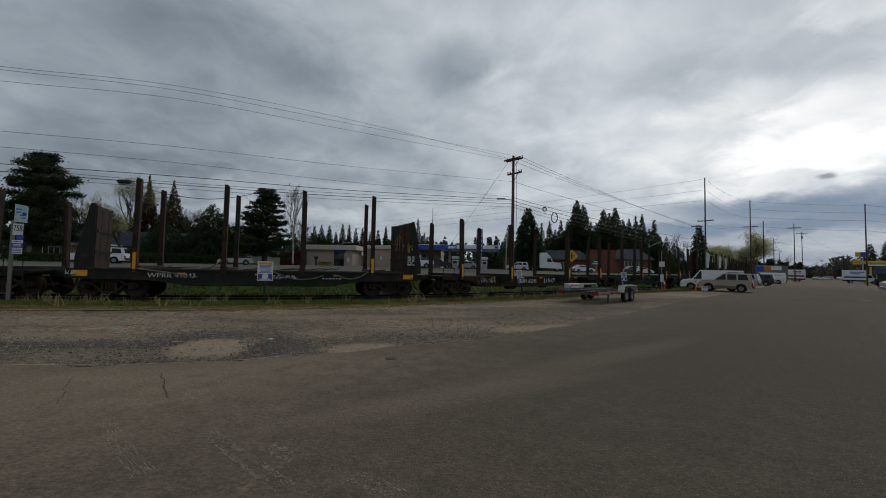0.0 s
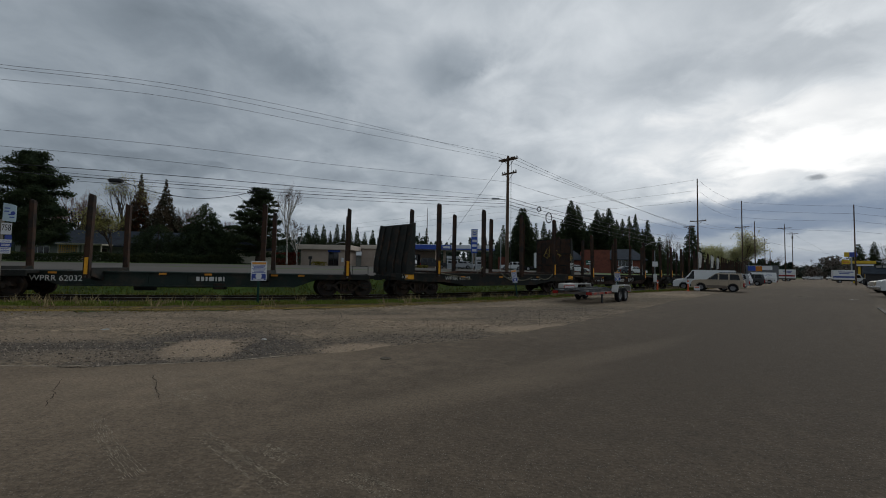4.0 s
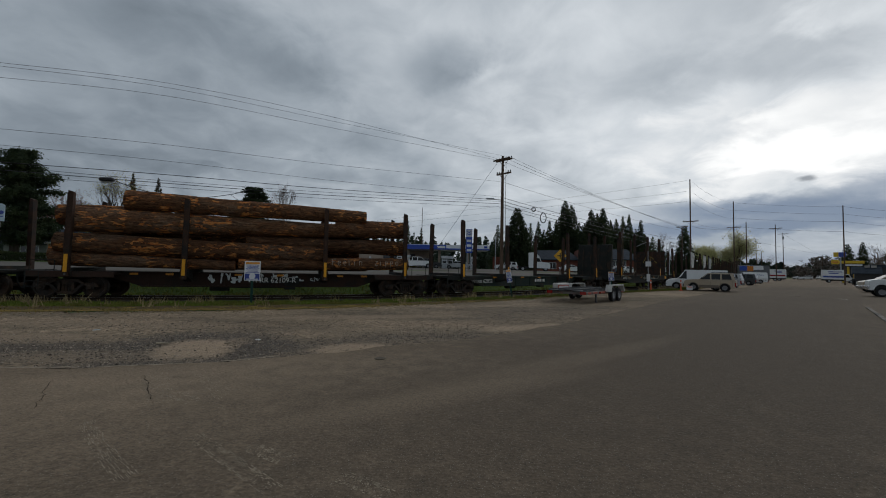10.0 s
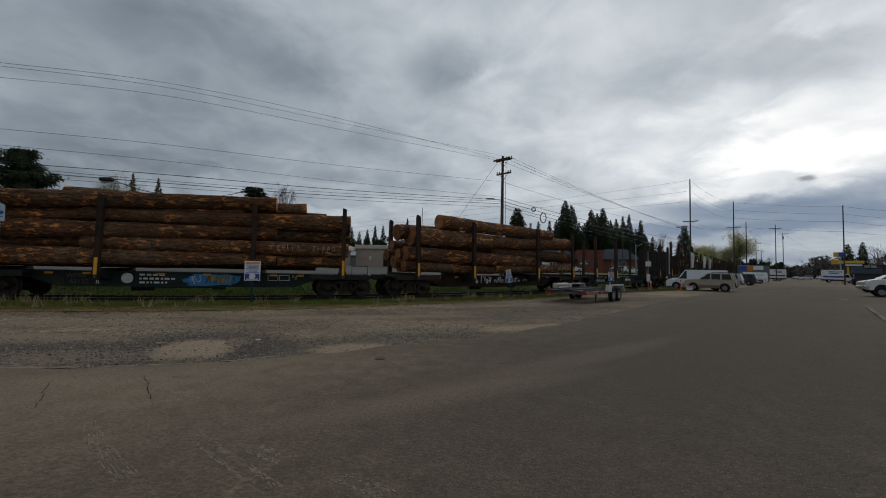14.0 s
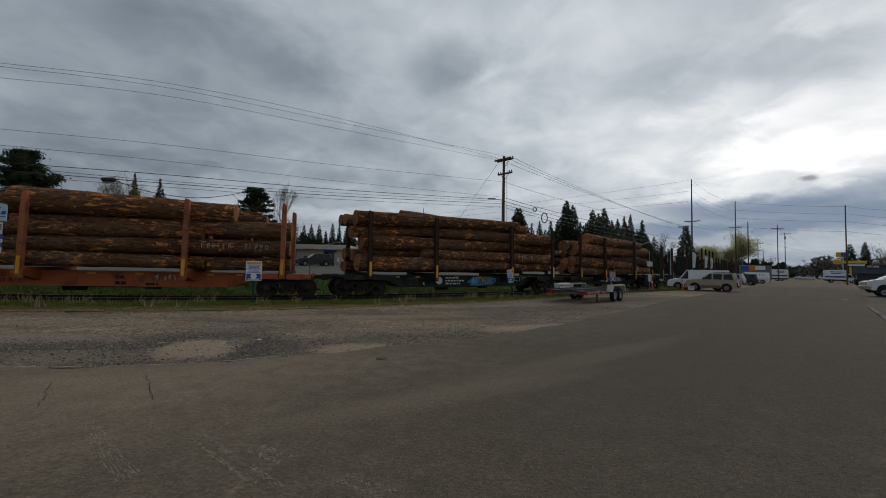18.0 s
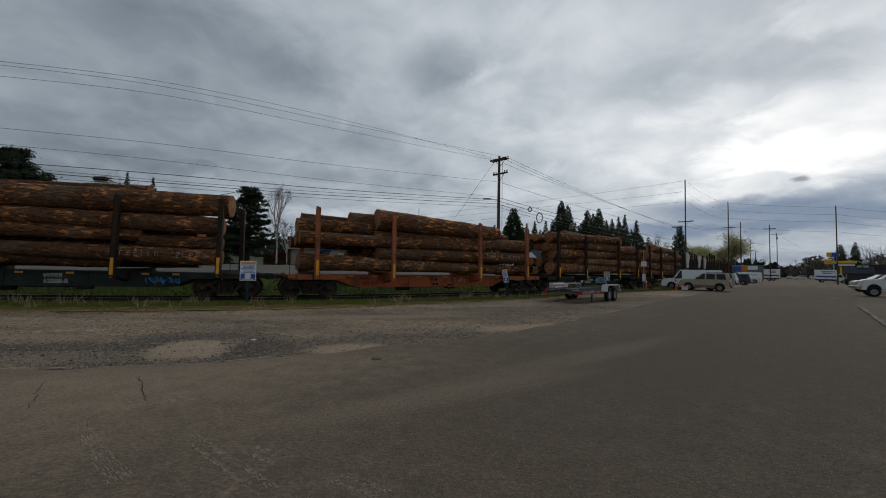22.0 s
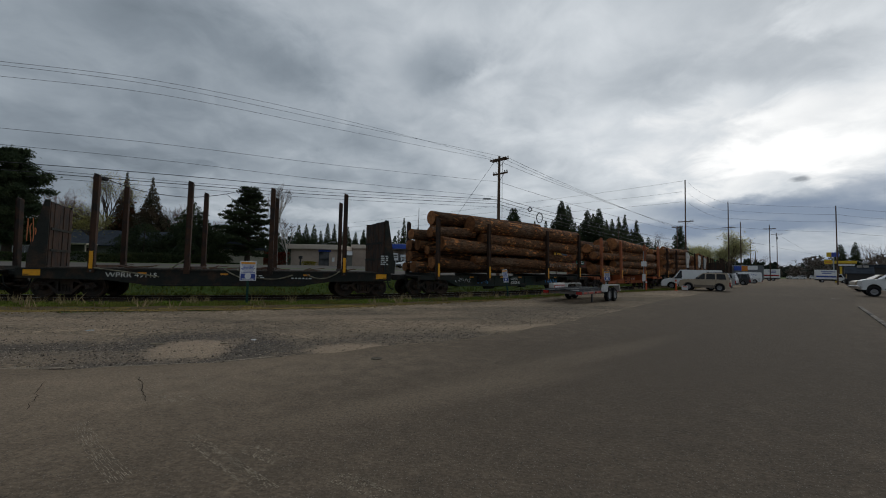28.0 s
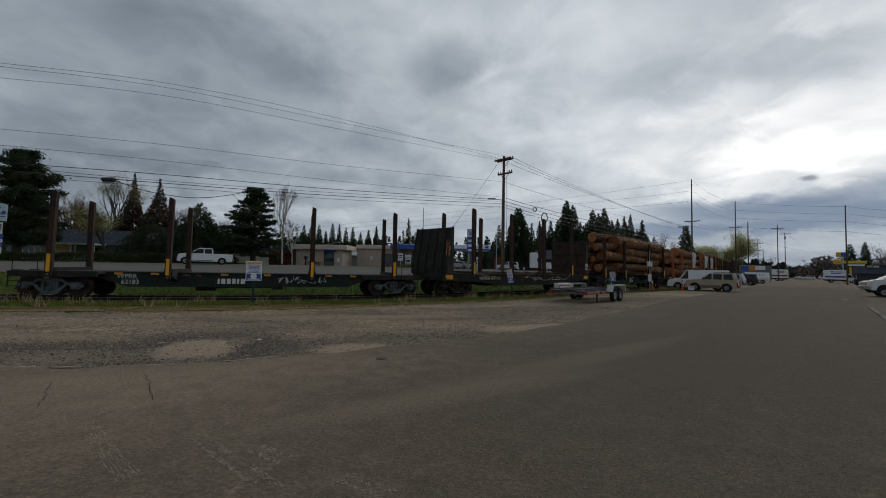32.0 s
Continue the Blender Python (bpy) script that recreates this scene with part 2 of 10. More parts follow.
# ---- materials ----
def mat(name, col, rough=0.8, metal=0.0, var=0.25, scale=2.0, fine=30.0, bump=0.15, col2=None, patch=(0.45, 0.65), stretch=(1, 1, 1), spec=0.25, world_space=False, alpha_rand=0.12):
    """A surface with broad stains (towards col2), a fine grain and a small relief."""
    mt = bpy.data.materials.new(name)
    mt.use_nodes = True
    nt = mt.node_tree
    n, l = nt.nodes, nt.links
    b = n["Principled BSDF"]
    b.inputs["Roughness"].default_value, b.inputs["Metallic"].default_value = rough, metal
    b.inputs["Specular IOR Level"].default_value = spec
    if world_space:
        src = n.new("ShaderNodeNewGeometry").outputs["Position"]
    else:
        src = n.new("ShaderNodeTexCoord").outputs["Object"]
    mp = n.new("ShaderNodeMapping")
    mp.inputs["Scale"].default_value = stretch
    l.new(src, mp.inputs[0])
    info = n.new("ShaderNodeObjectInfo")
    shift = n.new("ShaderNodeVectorMath")
    shift.operation = "ADD"
    l.new(mp.outputs[0], shift.inputs[0])
    off = n.new("ShaderNodeMath")
    off.operation, off.inputs[1].default_value = "MULTIPLY", 0.0 if world_space else 37.0
    l.new(info.outputs["Random"], off.inputs[0])
    l.new(off.outputs[0], shift.inputs[1])

    def noise_at(sc, det=5.0, rg=0.6):
        t = n.new("ShaderNodeTexNoise")
        t.inputs["Scale"].default_value, t.inputs["Detail"].default_value, t.inputs["Roughness"].default_value = sc, det, rg
        l.new(shift.outputs[0], t.inputs["Vector"])
        return t.outputs[0]

    a, f = noise_at(scale), noise_at(fine, 4.0)
    c2 = col2 or tuple(c * (1 - var) for c in col)
    mr = n.new("ShaderNodeMapRange")
    mr.inputs["From Min"].default_value, mr.inputs["From Max"].default_value = patch
    l.new(a, mr.inputs["Value"])
    mx = n.new("ShaderNodeMix")
    mx.data_type = "RGBA"
    l.new(mr.outputs[0], mx.inputs[0])
    mx.inputs[6].default_value, mx.inputs[7].default_value = (*col, 1), (*c2, 1)
    g = n.new("ShaderNodeMapRange")
    g.inputs["From Min"].default_value, g.inputs["From Max"].default_value = 0.25, 0.75
    g.inputs["To Min"].default_value, g.inputs["To Max"].default_value = 1 - var, 1 + var
    l.new(f, g.inputs["Value"])
    r = n.new("ShaderNodeMapRange")
    r.inputs["To Min"].default_value, r.inputs["To Max"].default_value = 1 - alpha_rand, 1 + alpha_rand
    l.new(info.outputs["Random"], r.inputs["Value"])
    mu = n.new("ShaderNodeMath")
    mu.operation = "MULTIPLY"
    l.new(g.outputs[0], mu.inputs[0])
    l.new(r.outputs[0], mu.inputs[1])
    sc = n.new("ShaderNodeVectorMath")
    sc.operation = "SCALE"
    l.new(mx.outputs[2], sc.inputs[0])
    l.new(mu.outputs[0], sc.inputs["Scale"])
    l.new(sc.outputs[0], b.inputs["Base Color"])
    if bump:
        bp = n.new("ShaderNodeBump")
        bp.inputs["Strength"].default_value, bp.inputs["Distance"].default_value = bump, 0.02
        l.new(f, bp.inputs["Height"])
        l.new(bp.outputs[0], b.inputs["Normal"])
    return mt


def plain(name, col, rough=0.5, metal=0.0, spec=0.5):
    return mat(name, col, rough, metal, var=0.08, scale=1.5, fine=14.0, bump=0.03, spec=spec)


def glow(name, col, strength):
    mt = plain(name, col)
    b = mt.node_tree.nodes["Principled BSDF"]
    b.inputs["Emission Color"].default_value, b.inputs["Emission Strength"].default_value = (*col, 1), strength
    return mt


STEEL_DARK = mat("dark_weathered_steel", (0.018, 0.020, 0.018), 0.85, 0.0, 0.35, 1.6, 26, 0.2, (0.052, 0.032, 0.021), (0.5, 0.68))
STEEL_GREEN = mat("faded_green_steel", (0.020, 0.031, 0.026), 0.8, 0.0, 0.35, 1.4, 24, 0.15, (0.044, 0.040, 0.031), (0.48, 0.66))
STEEL_BROWN = mat("brown_painted_steel", (0.036, 0.019, 0.013), 0.85, 0.0, 0.3, 1.5, 24, 0.2, (0.022, 0.018, 0.015), (0.46, 0.66))
STEEL_ORANGE = mat("faded_orange_steel", (0.33, 0.085, 0.028), 0.7, 0.0, 0.25, 1.3, 22, 0.15, (0.11, 0.045, 0.022), (0.52, 0.70))
RUST = mat("rusty_steel", (0.085, 0.040, 0.022), 0.85, 0.0, 0.35, 2.0, 30, 0.25, (0.03, 0.02, 0.015), (0.45, 0.65))
STAKE_RUST = mat("rusted_stake_steel", (0.050, 0.026, 0.016), 0.8, 0.0, 0.35, 2.0, 30, 0.25, (0.022, 0.018, 0.016), (0.45, 0.62))
STAKE_ORANGE = mat("orange_stake_paint", (0.36, 0.12, 0.055), 0.7, 0.0, 0.25, 1.6, 26, 0.2, (0.17, 0.065, 0.035), (0.5, 0.68))
WHEEL = mat("worn_wheel_steel", (0.030, 0.024, 0.020), 0.6, 0.3, 0.3, 3, 30, 0.1, (0.055, 0.034, 0.022), (0.45, 0.6))
TRUCK_GREY = mat("grey_truck_frame", (0.115, 0.135, 0.145), 0.6, 0.0, 0.25, 3, 30, 0.1, (0.05, 0.045, 0.04), (0.5, 0.62))
YELLOW = mat("yellow_marker_paint", (0.72, 0.33, 0.02), 0.5, 0.0, 0.15, 5, 40, 0.05, (0.45, 0.2, 0.02), (0.58, 0.75))
REFLECT = mat("amber_reflector_tape", (0.62, 0.25, 0.03), 0.4, 0.0, 0.15, 5, 40, 0.02)
WHITE_PAINT = mat("white_stencil_paint", (0.62, 0.62, 0.58), 0.7, 0.0, 0.15, 8, 50, 0.0, (0.30, 0.30, 0.28), (0.55, 0.75))
STENCIL_BROWN = mat("faded_brown_stencil_paint", (0.13, 0.085, 0.05), 0.8, 0.0, 0.2, 6, 40, 0.0)
TAG_BLUE = plain("blue_spray_paint", (0.03, 0.19, 0.42), 0.6)
TAG_WHITE = plain("pale_spray_paint", (0.5, 0.53, 0.52), 0.6)
TAG_RED = plain("red_spray_paint", (0.28, 0.04, 0.07), 0.6)
TAG_ORANGE = plain("orange_spray_paint", (0.48, 0.15, 0.05), 0.6)
STRAP_WEB = mat("dirty_strap_webbing", (0.22, 0.20, 0.14), 0.9, 0, 0.3, 3, 20, 0.1, (0.10, 0.09, 0.07), (0.45, 0.6))
TAG_YELLOW = plain("ochre_spray_paint", (0.35, 0.24, 0.04), 0.6)
# the worn head's shine is put into a pale, barely metallic colour
RAIL_STEEL = mat("pale_rail_head_shine", (0.42, 0.40, 0.37), 0.45, 0.3, 0.1, 2, 30, 0.03, (0.30, 0.27, 0.24), (0.5, 0.7))
RAIL_SIDE = mat("rusty_rail_web", (0.040, 0.026, 0.018), 0.9, 0.0, 0.3, 2, 30, 0.2, (0.024, 0.018, 0.014), (0.45, 0.65))
TIE_WOOD = mat("creosoted_tie_wood", (0.040, 0.030, 0.024), 0.9, 0.0, 0.3, 3, 25, 0.4, stretch=(1, 6, 1))
DECK_WOOD = mat("grey_deck_planks", (0.075, 0.062, 0.050), 0.9, 0.0, 0.3, 2, 25, 0.35, (0.04, 0.032, 0.026), (0.4, 0.6), stretch=(6, 1, 1))

# ---- ground, gravel, road ----
SOIL = mat("earth_and_rough_grass", (0.070, 0.112, 0.022), 0.95, 0, 0.35, 0.35, 9, 0.5, (0.058, 0.078, 0.022), (0.42, 0.62), world_space=True)


def spoke_levels():
    a = [0.0]
    step = 0.6
    while a[-1] < 3200:
        a.append(a[-1] + step)
        step = step * 1.0 if a[-1] < 55 else step * 1.22
    return a


def build_ground():
    lv = spoke_levels()
    ax = sorted({-v for v in lv} | set(lv))
    xs = np.array(ax)
    ys = xs + 20.0
    gx, gy = np.meshgrid(xs, ys)
    z = np.zeros_like(gx)
    for i in range(gx.shape[0]):
        z[i] = ground_z(gx[i], gy[i])
    nx = len(xs)
    v = [(float(a), float(b), float(c)) for a, b, c in zip(gx.ravel(), gy.ravel(), z.ravel())]
    f = [(j * nx + i, j * nx + i + 1, (j + 1) * nx + i + 1, (j + 1) * nx + i) for j in range(len(ys) - 1) for i in range(nx - 1)]
    return tagged(new("ground", raw("ground", v, f, SOIL, True)), "flat rough ground of earth and grass with a bank", "ground", kind="structure")


def speckle(mt, scale, near_col, lo, hi, share):
    """Scattered stones of another tone over a ground material."""
    n, l = mt.node_tree.nodes, mt.node_tree.links
    b = n["Principled BSDF"]
    src = b.inputs["Base Color"].links[0].from_socket
    vo = n.new("ShaderNodeTexVoronoi")
    vo.inputs["Scale"].default_value = scale
    l.new(n.new("ShaderNodeNewGeometry").outputs["Position"], vo.inputs["Vector"])
    mr = n.new("ShaderNodeMapRange")
    mr.inputs["From Min"].default_value, mr.inputs["From Max"].default_value = lo, hi
    mr.inputs["To Min"].default_value, mr.inputs["To Max"].default_value = share, 0.0
    l.new(vo.outputs["Distance"], mr.inputs["Value"])
    pick = n.new("ShaderNodeMath")
    pick.operation = "MULTIPLY"
    l.new(mr.outputs[0], pick.inputs[0])
    sep = n.new("ShaderNodeSeparateColor")
    l.new(vo.outputs["Color"], sep.inputs[0])
    l.new(sep.outputs[0], pick.inputs[1])
    mx = n.new("ShaderNodeMix")
    mx.data_type = "RGBA"
    l.new(pick.outputs[0], mx.inputs[0])
    l.new(src, mx.inputs[6])
    mx.inputs[7].default_value = (*near_col, 1)
    l.new(mx.outputs[2], b.inputs["Base Color"])
    return mt


def shaped(mt, spots, seed=0.0):
    """Patches of another tone, each an uneven oval: middle, half length, half width, turn, colour, share, rim softness."""
    n, l = mt.node_tree.nodes, mt.node_tree.links
    b = n["Principled BSDF"]
    pos = n.new("ShaderNodeNewGeometry").outputs["Position"]
    wob = n.new("ShaderNodeTexNoise")
    wob.inputs["Scale"].default_value, wob.inputs["Detail"].default_value, wob.inputs["Roughness"].default_value = 2.9, 8.0, 0.72
    l.new(pos, wob.inputs["Vector"])
    grain = n.new("ShaderNodeTexNoise")
    grain.inputs["Scale"].default_value, grain.inputs["Detail"].default_value, grain.inputs["Roughness"].default_value = 42.0, 3.0, 0.7
    l.new(pos, grain.inputs["Vector"])
    tone = n.new("ShaderNodeMapRange")
    tone.inputs["From Min"].default_value, tone.inputs["From Max"].default_value = 0.3, 0.7
    tone.inputs["To Min"].default_value, tone.inputs["To Max"].default_value = 0.62, 1.38
    l.new(grain.outputs[0], tone.inputs["Value"])
    for (cx, cy), rx, ry, turn, col, share, soft in spots:
        mp = n.new("ShaderNodeMapping")
        mp.vector_type = "TEXTURE"
        mp.inputs["Location"].default_value, mp.inputs["Rotation"].default_value, mp.inputs["Scale"].default_value = (cx, cy, 0), (0, 0, radians(turn)), (rx, ry, 50)
        l.new(pos, mp.inputs["Vector"])
        ln = n.new("ShaderNodeVectorMath")
        ln.operation = "LENGTH"
        l.new(mp.outputs[0], ln.inputs[0])
        ad = n.new("ShaderNodeMath")
        ad.operation, ad.inputs[1].default_value = "MULTIPLY_ADD", 1.5
        l.new(wob.outputs[0], ad.inputs[0])
        l.new(ln.outputs["Value"], ad.inputs[2])
        mr = n.new("ShaderNodeMapRange")
        mr.interpolation_type = "SMOOTHSTEP"
        mr.inputs["From Min"].default_value, mr.inputs["From Max"].default_value = 1.75 - soft, 1.75 + soft
        mr.inputs["To Min"].default_value, mr.inputs["To Max"].default_value = share, 0.0
        l.new(ad.outputs[0], mr.inputs["Value"])
        hue = n.new("ShaderNodeVectorMath")
        hue.operation = "SCALE"
        hue.inputs[0].default_value = col
        l.new(tone.outputs[0], hue.inputs["Scale"])
        mx = n.new("ShaderNodeMix")
        mx.data_type = "RGBA"
        l.new(mr.outputs[0], mx.inputs[0])
        l.new(b.inputs["Base Color"].links[0].from_socket, mx.inputs[6])
        l.new(hue.outputs[0], mx.inputs[7])
        l.new(mx.outputs[2], b.inputs["Base Color"])
    return mt


def mottle(mt, scale, lo, hi, turn=0.0, stretch=(1, 1, 1)):
    """Uneven wear in spots of middle size."""
    n, l = mt.node_tree.nodes, mt.node_tree.links
    b = n["Principled BSDF"]
    t = n.new("ShaderNodeTexNoise")
    t.inputs["Scale"].default_value, t.inputs["Detail"].default_value, t.inputs["Roughness"].default_value = scale, 7.0, 0.7
    rot = n.new("ShaderNodeVectorRotate")
    rot.rotation_type, rot.inputs["Angle"].default_value = "Z_AXIS", radians(turn)
    l.new(n.new("ShaderNodeNewGeometry").outputs["Position"], rot.inputs["Vector"])
    mp = n.new("ShaderNodeMapping")
    mp.inputs["Scale"].default_value = stretch
    l.new(rot.outputs[0], mp.inputs["Vector"])
    l.new(mp.outputs[0], t.inputs["Vector"])
    mr = n.new("ShaderNodeMapRange")
    mr.inputs["From Min"].default_value, mr.inputs["From Max"].default_value = 0.36, 0.64
    mr.inputs["To Min"].default_value, mr.inputs["To Max"].default_value = lo, hi
    l.new(t.outputs[0], mr.inputs["Value"])
    sc = n.new("ShaderNodeVectorMath")
    sc.operation = "SCALE"
    l.new(b.inputs["Base Color"].links[0].from_socket, sc.inputs[0])
    l.new(mr.outputs[0], sc.inputs["Scale"])
    l.new(sc.outputs[0], b.inputs["Base Color"])


EARTHY = (0.115, 0.088, 0.058)
# darker brown tone for broad ovals along the road's right side
DARKER_ROAD = (0.088, 0.069, 0.051)
SAND, GRIT, DUST, MUD = (0.38, 0.280, 0.190), (0.082, 0.070, 0.059), (0.275, 0.206, 0.142), (0.250, 0.190, 0.132)


def gravel_material():
    mt = mat("worn_gravel_and_broken_asphalt", (0.285, 0.212, 0.142), 0.97, 0, 0.85, 0.33, 11, 1.0, (0.150, 0.116, 0.080), (0.38, 0.60), stretch=(0.6, 1.5, 1), spec=0.12, world_space=True)
    mottle(mt, 2.4, 0.78, 1.22)
    shaped(mt, [((-4.72, 7.57), 2.1, 1.75, 118, GRIT, 0.9, 0.30), ((-2.51, 7.95), 3.0, 0.9, 16, GRIT, 0.40, 0.5), ((-0.15, 9.79), 2.2, 0.9, 24, GRIT, 0.35, 0.5), ((-7.85, 7.15), 1.6, 1.0, 4, GRIT, 0.7, 0.4),
                ((-4.72, 7.57), 1.0, 0.66, 122, SAND, 0.8, 0.30), ((-4.32, 8.23), 0.5, 0.3, 100, SAND, 0.5, 0.35), ((-1.74, 7.81), 0.8, 0.55, 14, SAND, 0.7, 0.35), ((2.42, 11.25), 1.5, 0.4, 30, SAND, 0.6, 0.45), ((-0.94, 10.79), 3.4, 1.0, 22, DUST, 0.40, 0.7),
                ((1.73, 15.19), 2.6, 0.5, 30, DUST, 0.4, 0.5), ((4.51, 15.71), 4.0, 1.6, 34, GRIT, 0.35, 0.6), ((11.58, 22.98), 7.0, 2.4, 40, EARTHY, 0.55, 0.7), ((-2.59, 12.74), 3.4, 0.45, 14, DUST, 0.8, 0.4), ((-8.49, 8.21), 1.2, 0.55, 4, DUST, 0.8, 0.3), ((-8.5, 10.35), 3.0, 0.5, 4, DUST, 0.6, 0.4), ((-5.75, 6.81), 1.8, 0.45, 4, DUST, 0.5, 0.4)])
    speckle(mt, 26, (0.050, 0.046, 0.040), 0.10, 0.42, 0.85)
    speckle(mt, 60, (0.045, 0.042, 0.037), 0.10, 0.40, 0.75)
    return speckle(mt, 34, (0.46, 0.42, 0.36), 0.08, 0.32, 0.85)


def road_material():
    mt = mat("grey_asphalt", (0.222, 0.166, 0.114), 0.95, 0, 0.60, 0.14, 24, 0.7, (0.166, 0.124, 0.086), (0.40, 0.62), stretch=(0.8, 1.2, 1), spec=0.12, world_space=True)
    mottle(mt, 0.9, 0.90, 1.10)
    mottle(mt, 1.4, 0.86, 1.14, -44, (0.05, 1.0, 1.0))
    shaped(mt, [((-2.95, 5.18), 4.6, 1.7, 10, MUD, 0.45, 0.6), ((-3.63, 5.13), 0.22, 0.8, -25, DUST, 0.6, 0.55), ((-3.7, 5.59), 0.5, 0.2, 20, DUST, 0.6, 0.5), ((-3.1, 4.82), 0.34, 0.16, -35, DUST, 0.8, 0.4), ((-2.91, 5.18), 0.25, 0.7, -35, MUD, 0.5, 0.5),
                ((-4.83, 5.3), 0.8, 0.14, 0, DUST, 0.5, 0.45), ((-3.74, 4.47), 0.6, 0.16, 10, DUST, 0.5, 0.45), ((-1.5, 3.45), 0.30, 0.11, -30, DUST, 0.6, 0.4), ((-3.1, 3.67), 0.14, 0.5, -20, DUST, 0.5, 0.5), ((-0.57, 2.98), 0.4, 0.14, -20, MUD, 0.6, 0.4), ((-1.26, 6.3), 3.5, 0.8, 16, MUD, 0.6, 0.6), ((1.8, 7.6), 8.0, 2.6, 36, MUD, 0.28, 1.0), ((4.78, 7.39), 8.5, 3.2, 42, DARKER_ROAD, 0.75, 0.8), ((12.08, 15.51), 15.0, 4.8, 44, DARKER_ROAD, 0.7, 0.8), ((7.5, 5.0), 7.0, 2.6, 46, DARKER_ROAD, 0.6, 0.8), ((34, 36), 32.0, 7.0, 46, DARKER_ROAD, 0.75, 0.8), ((0.31, 5.16), 2.4, 0.3, 30, MUD, 0.28, 0.5), ((2.48, 7.19), 4.0, 0.35, 38, MUD, 0.25, 0.5)])
    speckle(mt, 30, (0.036, 0.034, 0.031), 0.10, 0.36, 0.62)
    speckle(mt, 70, (0.03, 0.028, 0.026), 0.10, 0.40, 0.55)
    return speckle(mt, 48, (0.33, 0.30, 0.255), 0.06, 0.28, 0.9)


GRAVEL, ASPHALT = gravel_material(), road_material()
# the asphalt's left edge and the far side of the gravel, as lines along the street
ROAD_EDGE = [(-60, 5.6), (-30, 5.7), (-12, 5.8), (-6.56, 5.88), (-5.38, 5.98), (-4.7, 6.2), (-3.61, 6.47), (-2.8, 6.99), (-1.92, 7.44), (-0.48, 8.4), (1.07, 9.31), (3.84, 12.13), (7.49, 16.26), (13.26, 23.0), (29.62, 40.22), (52, 64), (120, 137), (300, 323)]
GRASS_EDGE = [(-80, 16), (-45, 14.2), (-25, 13.4), (-13.68, 12.15), (-10.77, 12.85), (-7.59, 13.8), (-4.01, 15.3), (0.5, 18.56), (3.59, 20.96), (5.98, 23.19), (10.98, 28.27), (19.0, 34.6), (24.3, 38.6), (36, 51.6), (60, 79.6), (130, 157), (300, 345)]


def along(line, n):
    """Even points on a smoothed open line."""
    p = np.array(line, float)
    d = np.concatenate([[0], np.cumsum(np.hypot(*np.diff(p, axis=0).T))])
    u = np.linspace(0, 1, n) ** 1.0
    # finer near the camera
    mid = d[len(d) // 2]
    t = np.concatenate([np.linspace(0, mid - 14, n // 6, endpoint=False), np.linspace(mid - 14, mid + 30, n - n // 3, endpoint=False), np.linspace(mid + 30, d[-1], n // 3 - n // 6)])
    return np.stack([np.interp(t, d, p[:, 0]), np.interp(t, d, p[:, 1])], 1)


def band(name, a, b, z, material, label, ragged_a=0.0, ragged_b=0.0, rows=4, lift=None):
    """A sheet between two lines that run the same way."""
    n = len(a)
    v = []
    for i in range(n):
        for j in range(rows + 1):
            u = j / rows
            q = a[i] * (1 - u) + b[i] * u
            q = q + (ragged_a * (1 - u) ** 3 + ragged_b * u ** 3) * np.array([noise.noise((q[0] * 1.3, q[1] * 1.3, 3)), noise.noise((q[0] * 1.3, q[1] * 1.3, 9))])
            v.append((float(q[0]), float(q[1]), z))
    f = [(i * (rows + 1) + j, i * (rows + 1) + j + 1, (i + 1) * (rows + 1) + j + 1, (i + 1) * (rows + 1) + j) for i in range(n - 1) for j in range(rows)]
    me = raw(name, v, f, material, True)
    ob = tagged(new(name, me), label, name.replace("_", " "), kind="structure")
    bm = bmesh.new()
    bm.from_mesh(me)
    bmesh.ops.recalc_face_normals(bm, faces=bm.faces)
    if sum(fc.normal.z for fc in bm.faces) < 0:
        bmesh.ops.reverse_faces(bm, faces=bm.faces)
    bm.to_mesh(me)
    bm.free()
    return ob


def beside(line, ref):
    """The points of a line that lie across the street from those of another."""
    p = np.array(line, float)
    q, t = p.sum(1), ref.sum(1)
    return np.stack([np.interp(t, q, p[:, 0]), np.interp(t, q, p[:, 1])], 1)


RIGHT_EDGE = [(-90, -14), (-12, -14), (0, -9), (6, 2.0), (14.5, 12.4), (23.6, 21.9), (34, 31.5), (52, 49.5), (140, 133), (345, 330)]


def build_surfaces():
    e = along(ROAD_EDGE, 300)
    g = beside(GRASS_EDGE, e)
    band("gravel_lot", e + np.array([0.5, -0.5]), g, 0.012, GRAVEL, "worn pale gravel lot with broken old asphalt", 0, 0.7, 8)
    r = beside(RIGHT_EDGE, e)
    band("road", e, r, 0.03, ASPHALT, "wide grey asphalt street, worn and unmarked", 0.14, 0.0, 8)
    # forecourt on the other side of the kerb
    lot = r + np.array([40.0, -36.0])
    band("parking_lot", r + np.array([-0.8, 0.8]), lot, 0.022, ASPHALT, "grey asphalt parking lot beside the street", 0, 0, 3)


build_ground()
build_surfaces()


